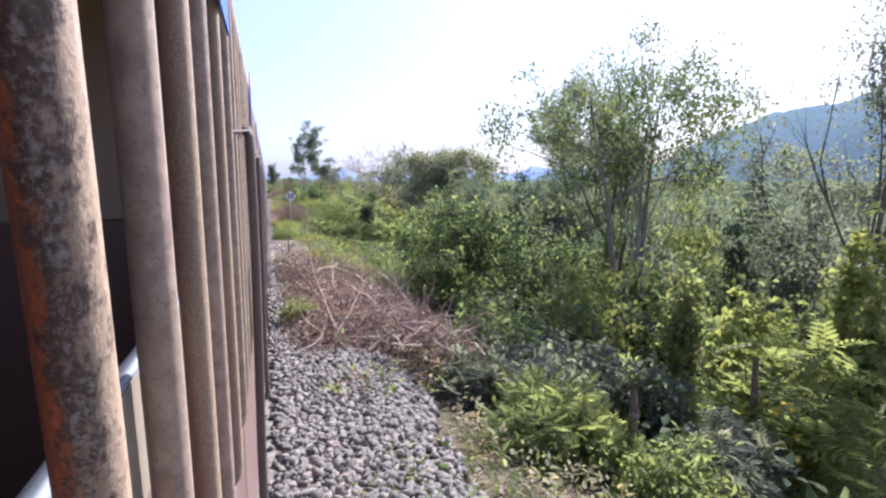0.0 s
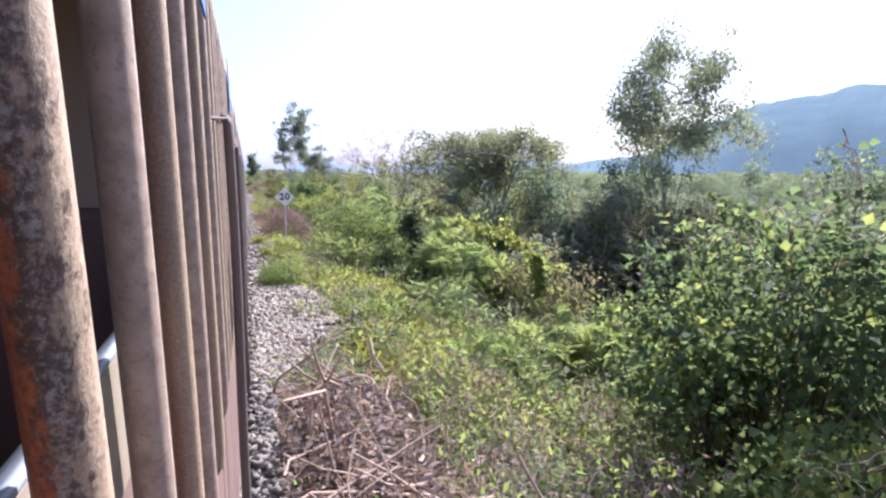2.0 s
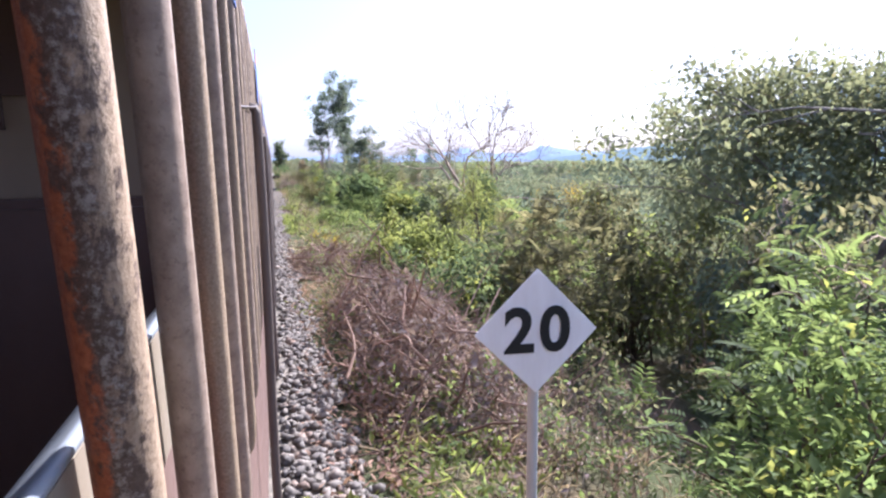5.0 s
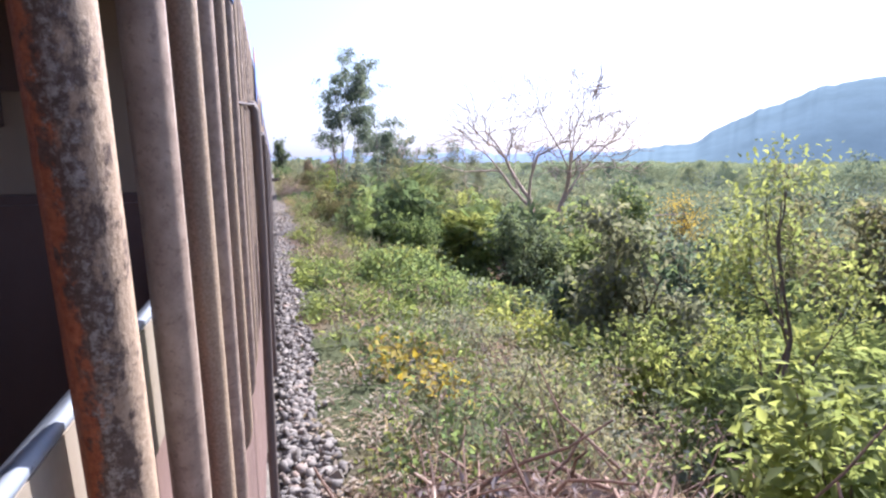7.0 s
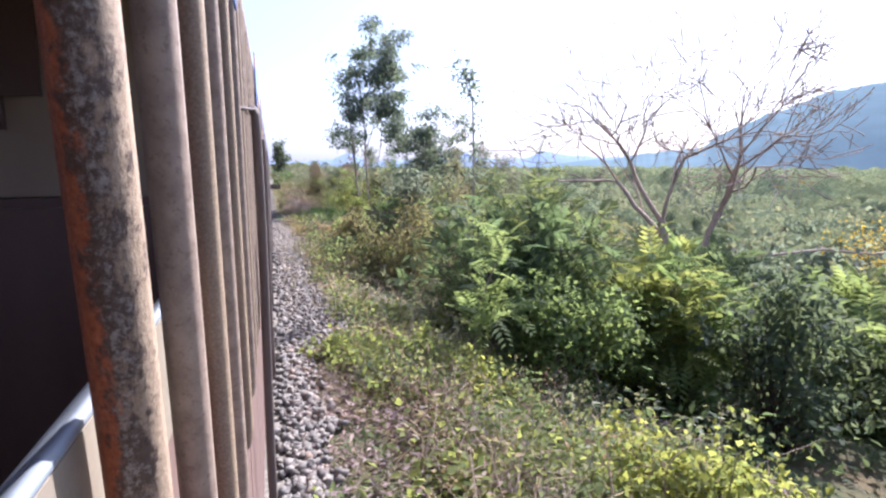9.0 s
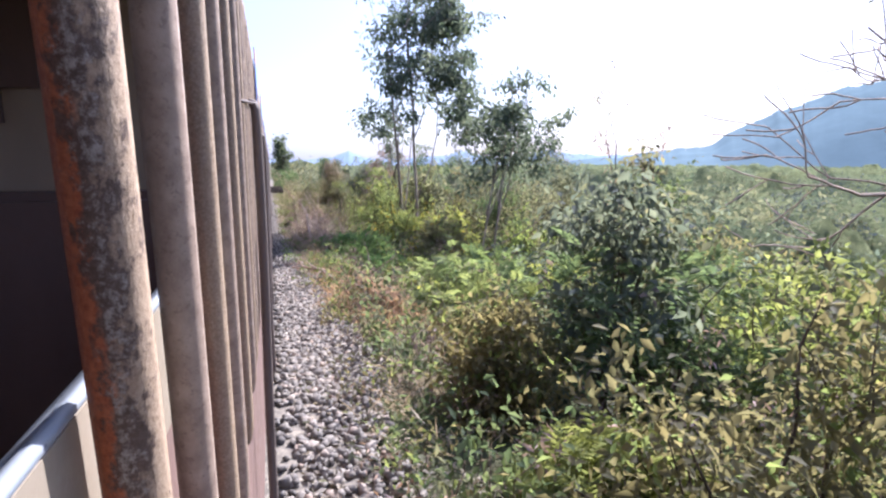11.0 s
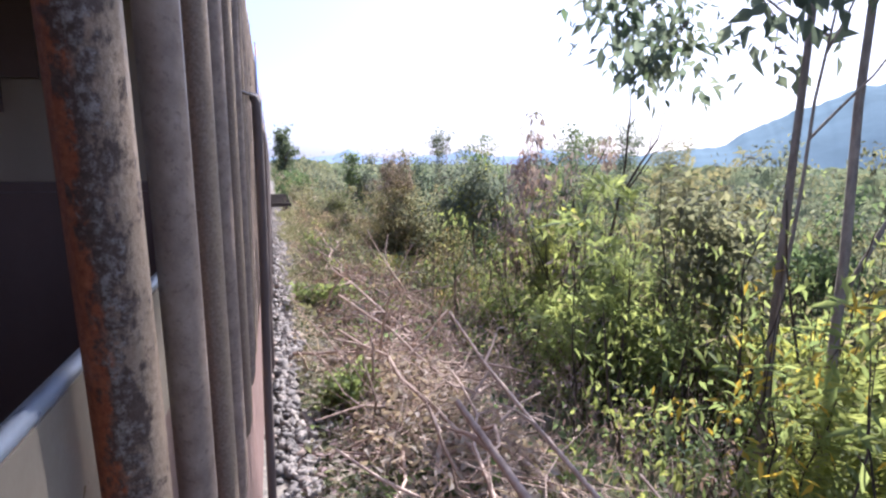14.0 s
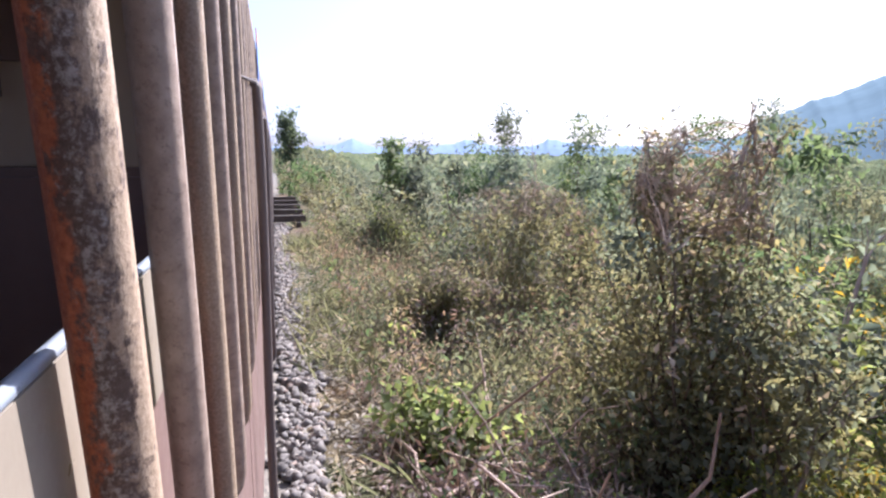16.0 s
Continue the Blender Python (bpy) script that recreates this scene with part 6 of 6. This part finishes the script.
for i, pts in enumerate([[(6.55, 50.60, 0.06), (6.81, 50.40, -0.29), (6.85, 50.00, -0.66), (6.98, 49.70, -1.14)],
                         [(7.49, 51.00, -1.00), (8.45, 51.00, -1.05), (9.50, 51.00, -1.36), (10.65, 51.00, -1.76)],
                         [(7.08, 50.00, -1.32), (7.79, 50.00, -1.40), (8.48, 50.00, -1.48), (9.46, 50.00, -1.62)],
                         [(13.46, 62.00, 0.31), (15.48, 62.00, 0.39), (17.37, 62.00, 0.16), (20.17, 62.50, 0.12)]]):
    stick("dead_vine", "thin pale dead vine hanging across the hollow", pts, (0.014, 0.012, 0.013, 0.05)[i])


def lying(y0, x0, y1, x1, z0, z1, r, seed, name="dead_branch", label="long pale dead branch lying on the bank"):
    rng = np.random.default_rng(seed)
    s = np.linspace(0, 1, 8)
    x, y = x0 + (x1 - x0) * s + rng.normal(0, 0.04, 8), y0 + (y1 - y0) * s + rng.normal(0, 0.04, 8)
    z = ground_z(x, y) + z0 + (z1 - z0) * s + 0.12 * np.sin(s * np.pi) + rng.normal(0, 0.015, 8)
    stick(name, label, list(zip(x, y, z)), r)


for i, (a, b, c, d, e, g, r) in enumerate([(77.0, 1.1, 79.6, 0.9, 0.05, 1.2, 0.035), (76.8, 1.5, 80.5, 1.1, 0.05, 1.4, 0.02), (78.5, 1.0, 82.0, 1.6, 0.1, 0.5, 0.02),
                                            (80.0, 1.6, 83.2, 0.7, 0.05, 0.5, 0.025), (81.5, 1.9, 84.5, 0.8, 0.05, 0.6, 0.022), (83.5, 1.9, 87.0, 0.9, 0.05, 0.5, 0.03), (84.2, 2.4, 87.4, 1.2, 0.05, 0.4, 0.02),
                                            (88.0, 0.9, 90.0, 1.5, 0.05, 0.7, 0.025), (88.6, 1.3, 90.4, 1.0, 0.1, 0.8, 0.02), (71.0, 1.32, 73.2, 0.42, 0.12, 0.12, 0.045),
                                            (9.2, 1.9, 11.2, 1.3, 0.3, 0.5, 0.04), (11.0, 2.2, 13.0, 1.4, 0.35, 0.5, 0.035), (10.4, 2.9, 12.0, 2.2, 0.3, 0.8, 0.03), (12.8, 1.0, 13.6, 1.9, 0.35, 0.5, 0.04),
                                            (8.6, 6.2, 12.0, 4.6, 0.5, 1.0, 0.03), (40.2, 1.0, 41.8, 0.85, 0.1, 0.4, 0.02)]):
    lying(a, b, c, d, e, g, r, 200 + i)


def thicket(name, label, n, y0, y1, x0, x1, top, leaf, size, seed, second="lime", bark="dark"):
    """A stand of many thin upright stems with leaves on their upper half."""
    rng = np.random.default_rng(seed)
    lines, P, D = [], [], []
    for i in range(n):
        x, y = rng.uniform(x0, x1), rng.uniform(y0, y1)
        z = float(ground_z(x, y)) - 0.05
        h = (top - z) * rng.uniform(0.3, 1.1)
        lean = rng.normal(0, 0.2, 2)
        s = np.linspace(0, 1, 7)
        p = np.stack([x + lean[0] * h * s + rng.normal(0, 0.02, 7), y + lean[1] * h * s + rng.normal(0, 0.02, 7), z + h * s], -1)
        r = rng.uniform(0.011, 0.026)
        lines.append((p, np.linspace(r, r * 0.25, 7)))
        for q in range(rng.integers(3, 8)):
            u = rng.uniform(0.2, 1.0) ** 0.6
            P.append(np.array([np.interp(u, s, p[:, k]) for k in range(3)]) + rng.normal(0, 0.14, 3))
            D.append(unit(rng.normal(0, 1, 3)))
    root = tagged(new(name), label, "thicket", kind="stuff")
    v, f = tubes(lines, 5)
    mesh_ob("stems", v, f, BARK[bark], root, smooth=True)
    P, D = np.array(P), np.array(D)
    v, f = foliage(rng, P, D, size * 1.45, "narrow", 6, 0.15, 0.7)
    mesh_ob("foliage", v, f, LEAF[leaf], root)
    k = rng.uniform(size=len(P)) < 0.34
    v, f = foliage(rng, P[k], D[k], size * 1.35, "narrow", 5, 0.12, 0.7)
    mesh_ob("young_leaves", v, f, LEAF[second], root)


thicket("stem_thicket", "stand of thin dark stems with light green leaves", 48, 80.8, 86.6, 2.8, 5.8, 2.4, "bright", 0.09, 51, "lime")
thicket("stem_thicket", "stand of thin dark stems with light green leaves", 40, 82.5, 87.2, 5.0, 8.5, 2.2, "olive", 0.13, 52, "lime")
thicket("stem_thicket", "stand of thin stems with olive leaves", 46, 77.4, 82.0, 3.2, 6.6, 1.9, "bright", 0.11, 53, "yellow")
tree("sapling", "sapling with big backlit yellow-green leaves", 4.6, 84.6, 2.1, 0.4, [((0.02, 0, 1), 2.4, 0.025), ((0.1, 0.06, 1), 2.0, 0.02)], "bright", "heart", 0.13, 420, 0.12, 2, 26, "dark", 0.4, (3, 4), 0.2, 0.5, second="lime", droop=0.9)
tree("bare_sapling", "bare dark sapling with thin forked twigs", 4.9, 84.9, 4.2, 0.4, [((0.02, 0, 1), 2.9, 0.03)], None, levels=2, seed=27, bark="dark", spread=0.4, kids=(2, 3), shrink=0.45, up=0.4)
tree("pod_sapling", "thin sapling with hanging brown pods", 5.0, 86.1, 3.3, 1.1, [((0.25, -0.1, 1), 2.4, 0.03), ((-0.1, 0.1, 1), 2.1, 0.022)], "dry", "narrow", 0.15, 700, 0.1, 3, 29, "dark", 0.6, (2, 3), 0.15, 0.6, second="olive", droop=1.5)
tree("pod_sapling", "thin sapling with hanging brown pods", 5.0, 87.2, 3.6, 1.0, [((0.1, 0, 1), 2.6, 0.03), ((-0.2, 0.1, 1), 2.3, 0.025)], "dry", "narrow", 0.17, 1000, 0.1, 3, 28, "dark", 0.5, (2, 3), 0.2, 0.6, second="olive", droop=1.4)
bush("dry_vine_mound", "shrub under a mat of dry straw-coloured vines", 3.15, 91.7, 3.05, 1.0, "olive", "oval", 0.075, 1.2, 110, "brown", "straw", 11, vines=420, dense=1.6)
bush("leafy_bush", "dark broad-leaved climber covering the foot of the mound", 3.3, 91.3, 2.3, 1.0, "grey", "broad", 0.085, 0.9, 1300, "brown", "pale", 10)
bush("creeper_bush", "low lime and yellow weeds at the foot of the mound", 2.5, 89.2, 0.7, 0.7, "lime", "oval", 0.075, 0.8, 111, "brown", "yellow", 7)
crown_tree("small_tree", "small round-crowned grey-green tree on thin stems", 4.8, 90.0, 3.0, 1.15, 1.35, "grey", "oval", 0.1, 6000, 48, 0.26, 4, 0.03, 112, "brown", 0.6, "lime", spread=0.12, even=0.8, part_second=0.16)
for i, (bx, by, bt, br) in enumerate([(4.0, 91.4, 0.35, 0.6), (5.5, 92.3, 0.0, 0.8), (3.2, 90.9, 0.5, 0.45)]):
    bush("creeper_bush", "low weeds with lime and yellow leaves in the sun", bx, by, bt, br, "lime", "oval", 0.085, 1.0, 890 + i, "brown", "yellow", 6)
bush("creeper_bush", "lime-green weeds in the sun below the bush", 5.4, 88.6, -0.35, 0.9, "lime", "oval", 0.085, 0.9, 170, "brown", "bright", 7)
bush("creeper_bush", "lime-green weeds in the sun below the bush", 6.4, 90.6, -0.5, 1.1, "bright", "oval", 0.09, 0.9, 171, "brown", "lime", 7)
bush("creeper_bush", "lime-green weeds in the sun below the bush", 4.6, 91.6, 0.0, 0.9, "lime", "oval", 0.085, 0.9, 172, "brown", "yellow", 7)
bush("creeper_bush", "lime-green weeds in the sun below the bush", 7.6, 92.2, -0.5, 1.1, "bright", "oval", 0.09, 0.9, 173, "brown", "lime", 7)
bush("creeper_bush", "low shrub with bright yellow autumn leaves", 3.6, 88.0, 0.75, 0.8, "lime", "oval", 0.08, 1.0, 113, "brown", "yellow", 6)
bush("leafy_bush", "grey-green bush among dry weeds", 4.2, 92.4, 1.4, 1.3, "olive", "oval", 0.09, 1.1, 114, "dark", "lime", 8)
bush("leafy_bush", "olive bush among dry weeds", 6.8, 93.6, 1.6, 1.5, "green", "oval", 0.11, 1.0, 115, "dark", "yellow", 8)
bush("dry_vine_mound", "mound of shrub under dry straw vines", 4.0, 97.0, 2.6, 0.9, "olive", "oval", 0.09, 1.0, 116, "dead", "straw", 9, vines=300)
bush("herb_clump", "bright broad-leaved weed beside the track", 0.75, 86.4, 0.82, 0.34, "bright", "heart", 0.11, 0.9, 117, "brown", "lime", 5, "weed")
bush("herb_clump", "bright broad-leaved weed beside the track", 1.35, 92.1, 0.85, 0.4, "bright", "heart", 0.12, 0.9, 118, "brown", "lime", 5, "weed")
bush("herb_clump", "bright broad-leaved weed beside the track", 0.62, 82.2, 0.8, 0.25, "bright", "heart", 0.09, 0.9, 119, "brown", None, 4, "weed")
for i, (bx, by, bt, br) in enumerate([(2.2, 95.4, 1.2, 0.7), (4.6, 99.8, 1.7, 1.2), (8.6, 97.5, 1.6, 1.6), (9.0, 91.0, 1.2, 1.6), (8.0, 87.5, 0.7, 1.5), (11.0, 93.0, 1.2, 1.8), (12.5, 88.5, 0.6, 1.9), (2.6, 102.5, 1.5, 0.9), (10.5, 82.0, -0.4, 1.5), (6.8, 100.5, 2.0, 1.3)]):
    bush("scrub_bush", "olive scrub bush mixed with dry weeds", bx, by, bt, br, ("olive", "grey", "green")[i % 3], "oval", 0.1, 0.9, 130 + i, "brown", ("dry", "lime", "straw")[i % 3], 8, vines=40)
tangle("bank_scrub", "grey-green and dry brown scrub tangled along the bank", 1400, 85.5, 105, 1.0, 6.5, 0.6, 1.8, [("grey", 2.4), ("olive", 2.6), ("dry", 2.2), ("straw", 1.6), ("green", 1.2), ("lime", 1)], 0.075, 88, "brown", 6, 4, -2.2)
tangle("bank_scrub", "mixed green scrub on the lower slope", 760, 72, 110, 5.5, 20, 1.4, 3.0, [("green", 2), ("grey", 3), ("olive", 2), ("bright", 1.2), ("dry", 0.5)], 0.14, 89, "brown", 5, 5, -2.2)
# pale leaves mixed in to brighten the ground in the mound's shadow
tangle("bank_weeds", "bright weeds and pale straw before the vine mound", 170, 88.6, 91.2, 1.2, 3.2, 0.45, 0.8, [("lime", 2), ("bright", 2), ("straw", 1.5), ("pale", 1.5), ("yellow", 0.5)], 0.06, 94, "straw", 5, 5, -2.2)
tangle("dry_stalks", "pale dry stalks standing in the thicket", 240, 81, 89, 2.4, 5.8, 0.9, 1.9, [("dry", 3), ("straw", 1.5)], 0.07, 97, "dead", 3, 4, -2.2)
tangle("bank_scrub", "dry stems and green weeds among the brush", 520, 72, 86, 1.2, 5.5, 0.35, 1.3, [("bright", 2.2), ("dry", 2), ("green", 2), ("olive", 1.5)], 0.085, 90, "dead", 5, 5, -1.0)
tangle("bank_scrub", "olive and straw scrub along the line ahead", 700, 103, 135, 1.2, 9.0, 0.9, 2.8, [("olive", 3), ("grey", 2), ("straw", 1), ("bright", 0.8)], 0.14, 91, "brown", 6, 5, -2.2)
for i, (tx, ty, tt, tr) in enumerate([(11.0, 114.1, 5.0, 0.8), (12.6, 110.0, 4.6, 0.9), (5.4, 110.0, 3.8, 0.6), (17.5, 110.0, 4.1, 1.6), (20.2, 110.5, 4.8, 1.3), (22.6, 110.0, 5.5, 1.3), (15.0, 108.0, 3.6, 1.4), (9.2, 112.0, 3.2, 1.2), (25.5, 109.0, 4.4, 1.6), (7.2, 105.0, 3.0, 1.0)]):
    crown_tree("young_tree", "young leafy tree in the scrub ahead", tx, ty, tt, -1.2, tr * 1.3, ("grey", "green", "grey")[i % 3], "oval", 0.18, 3000, 26, 0.42, 2, 0.04, 600 + i, "grey", 0.5, None, spread=0.16, even=0.8)
crown_tree("trackside_tree", "dark full tree close beside the line far ahead", 1.5, 150.0, 7.2, 0.6, 1.7, "deep", "oval", 0.34, 2600, 16, 0.4, 2, 0.1, 620, "dark", 0.5, None, spread=0.25)
for i, (tx, ty, tt) in enumerate([(9.6, 109.0, 5.2), (16.2, 111.0, 5.2), (5.4, 89.6, 3.3), (6.0, 92.6, 3.0)]):
    tree("bare_sapling", "thin bare sapling standing in the scrub", tx, ty, tt, 0.5, [((0.02, 0, 1), 2.9, 0.025)], None, levels=2, seed=640 + i, bark="dead", spread=0.4, kids=(2, 3), shrink=0.45, up=0.4)

for i, (ty0, ty1) in enumerate([(-3, 9), (17, 30), (31, 45), (45, 59), (59, 74), (83, 96), (96, 118)]):
    tangle("trackside_weeds", "low green and dry weeds along the ballast edge", 110, ty0, ty1, 0.62, 1.5, 0.3, 0.55, [("bright", 2.4), ("olive", 2), ("dry", 1.2), ("green", 1.5), ("lime", 0.6)], 0.065, 700 + i, "brown", 6, 5, 0.2)
tangle("trackside_weeds", "tall weeds close beside the line ahead", 420, 116, 190, 0.5, 3.5, 0.8, 2.2, [("olive", 2), ("green", 2), ("straw", 1)], 0.22, 720, "brown", 6, 5, -2.2)
for i, (bx, by, bt, br) in enumerate([(4.4, 83.2, 1.3, 0.9), (5.6, 86.0, 1.2, 1.0), (3.9, 85.8, 0.7, 0.7), (6.6, 83.6, 1.2, 1.2), (5.4, 79.6, 1.1, 1.0)]):
    bush("scrub_bush", "light green scrub bush among thin stems", bx, by, bt, br, ("bright", "olive", "lime")[i % 3], "oval", 0.078, 0.7, 160 + i, "dark", ("lime", "dry", "olive")[i % 3], 9)
for i, (tx, ty, tt, tr) in enumerate([(6.6, 96.5, 2.9, 1.1), (8.7, 99.0, 3.4, 1.4), (11.2, 97.5, 3.4, 1.6), (13.6, 101.0, 3.9, 1.7), (9.6, 104.0, 3.8, 1.3), (16.2, 104.0, 4.2, 1.8), (12.2, 107.0, 4.1, 1.4), (6.0, 106.0, 3.3, 1.1), (18.6, 107.0, 4.4, 1.7), (21.5, 104.0, 4.4, 2.0), (4.4, 109.5, 3.3, 1.0), (8.0, 93.0, 2.6, 1.3), (3.9, 66.6, 2.9, 1.2), (6.4, 69.2, 3.1, 1.5), (9.2, 72.4, 2.8, 1.8), (12.2, 74.0, 1.6, 1.8), (11.0, 90.0, 2.6, 1.7), (14.6, 92.0, 3.0, 1.9), (5.7, 93.6, 3.1, 1.1), (9.6, 87.0, 2.6, 1.4), (12.0, 88.5, 3.4, 1.7), (14.6, 87.0, 3.4, 1.9), (8.9, 80.4, 1.8, 1.5), (11.0, 78.6, 1.3, 1.6), (6.3, 83.8, 2.5, 1.1), (13.6, 81.0, 1.8, 1.8), (10.2, 85.4, 2.4, 1.5)]):
    crown_tree("scrub_tree", "small leafy scrub tree beside the line", tx, ty, tt, float(ground_z(tx, ty)) + 0.3, tr, ("grey", "olive", "green", "grey")[i % 4], "oval", 0.16, 2200, 24, 0.3, 3, 0.04, 660 + i, "brown", 0.7, ("olive", "lime", None)[i % 3], spread=0.15, even=0.8, part_second=0.12)
# weeds, litter and grass all along the bank
for i, (ly0, ly1, lx1) in enumerate([(10, 19, 0.9), (21, 27, 1.2), (31, 40, 1.1), (40, 45, 1.25), (51, 57, 1.1), (60, 69, 1.4), (72, 82, 0.9), (79, 104, 0.85)]):
    scatter("verge_litter", "brown dead leaves and straw beside the ballast", "leaf litter", int((ly1 - ly0) * 330), ly0, ly1, 0.2, lx1, ("dry", "straw")[i % 2], 0.075, 0.35, 1200 + i, 0.1, 0.04)
    scatter("verge_weeds", "small green weeds beside the ballast", "weeds", int((ly1 - ly0) * 110), ly0, ly1, 0.25, lx1, ("bright", "olive")[i % 2], 0.08, 0.4, 1220 + i, 0.6, 0.12, 0.5)
scatter("verge_litter", "dry leaves and straw littering the bank", "leaf litter", 26000, -4, 110, 0.7, 6.0, "dry", 0.09, 0.4, 61, 0.1, 0.05, -0.3)
scatter("verge_grass", "thin straw-coloured grass on the bank", "grass", 16000, 26, 110, 0.9, 5.0, "straw", 0.24, 0.05, 62, 1.0, 0.08, 0.0)
scatter("verge_weeds", "mixed green weeds on the bank", "weeds", 26000, -4, 110, 0.8, 6.5, "bright", 0.09, 0.45, 63, 0.5, 0.25, 0.3)
scatter("slope_undergrowth", "green undergrowth on the slope", "undergrowth", 34000, -4, 112, 4, 24, "green", 0.17, 0.5, 64, 0.5, 0.9, -1.2)
scatter("verge_grass", "pale dry grass beside the track", "grass", 9000, 86, 104, 0.55, 4.0, "olive", 0.3, 0.06, 65, 1.2, 0.1, -0.5)


# ---- bridge timbers ahead ----
def bridge():
    root = tagged(new("refuge_platform"), "dark timber refuge platform beside the track ahead", "platform")
    for i, y in enumerate((106.4, 108.3, 110.2, 112.1, 114.0)):
        part("timber", block((-0.6, y - 0.13, 0.60), (0.95, y + 0.13, 0.80), 0.015), TIMBER, root)
    for x in (-0.3, 0.72):
        part("bearer", block((x - 0.08, 106.0, 0.44), (x + 0.08, 114.4, 0.602), 0.01), TIMBER, root)
    return root


bridge()


# ---- ballast stones ----
def stone_verts(rng):
    c = np.array([(a, b, d) for a in (-1, 1) for b in (-1, 1) for d in (-1, 1)], float)
    return c * rng.uniform(0.45, 1.0, (8, 3)) * [1.2, 1, 0.62]


CUBE = np.array([(0, 1, 3, 2), (4, 6, 7, 5), (0, 4, 5, 1), (2, 3, 7, 6), (0, 2, 6, 4), (1, 5, 7, 3)])


def turn_matrices(rng, n):
    q = unit(rng.normal(size=(n, 4)) * [1, 0.3, 0.3, 1])
    w, x, y, z = q.T
    return np.stack([1 - 2 * (y * y + z * z), 2 * (x * y - z * w), 2 * (x * z + y * w), 2 * (x * y + z * w), 1 - 2 * (x * x + z * z), 2 * (y * z - x * w),
                     2 * (x * z - y * w), 2 * (y * z + x * w), 1 - 2 * (x * x + y * y)], -1).reshape(n, 3, 3)


def build_stones(n, seed, y0=-5, y1=112):
    rng = np.random.default_rng(seed)
    y = rng.uniform(y0, y1, n)
    e = ballast_edge(y)
    u = rng.uniform(0, 1, n) ** 0.95
    x = 0.0 + u * e + rng.normal(0, 0.05, n)
    z = ground_z(x, y) + 0.03 + rng.uniform(0, 0.03, n)
    s = rng.uniform(0.024, 0.05, n)
    base = np.stack([stone_verts(rng) for i in range(40)])
    v = base[rng.integers(0, 40, n)] * s[:, None, None] * rng.uniform(0.75, 1.25, (n, 1, 3))
    v = np.einsum("nij,nkj->nki", turn_matrices(rng, n), v) + np.stack([x, y, z], -1)[:, None]
    f = (np.arange(n)[:, None, None] * 8 + CUBE[None]).reshape(-1, 4)
    ob = mesh_ob("loose_stones", v.reshape(-1, 3), f, STONE, bed)
    tagged(ob, "loose grey ballast stones", kind="stuff")


build_stones(20000, 71)
build_stones(6500, 73, 1.5, 10.5)
build_stones(4000, 74, 66, 73.5)
build_stones(4500, 75, 17.5, 25)


def single_stones(count, seed):
    """Larger stones that lie on top, each a piece of its own."""
    rng = np.random.default_rng(seed)
    kinds = []
    for i in range(12):
        me = bpy.data.meshes.new("stone")
        me.from_pydata([tuple(p) for p in stone_verts(rng)], [], [tuple(int(k) for k in q) for q in CUBE])
        me.materials.append(STONE)
        kinds.append(me)
    for i in range(count):
        y = rng.uniform(0, 100)
        x = rng.uniform(0.12, max(0.2, float(ballast_edge(y))))
        ob = new("stone", kinds[i % 12])
        ob.parent = bed
        s = rng.uniform(0.03, 0.05)
        ob.matrix_basis = pose(x, y, float(ground_z(x, y)) + 0.07, *rng.uniform(0, 360, 3)) @ Matrix.Diagonal((s, s * rng.uniform(0.7, 1.2), s * rng.uniform(0.6, 1), 1))


single_stones(300, 72)
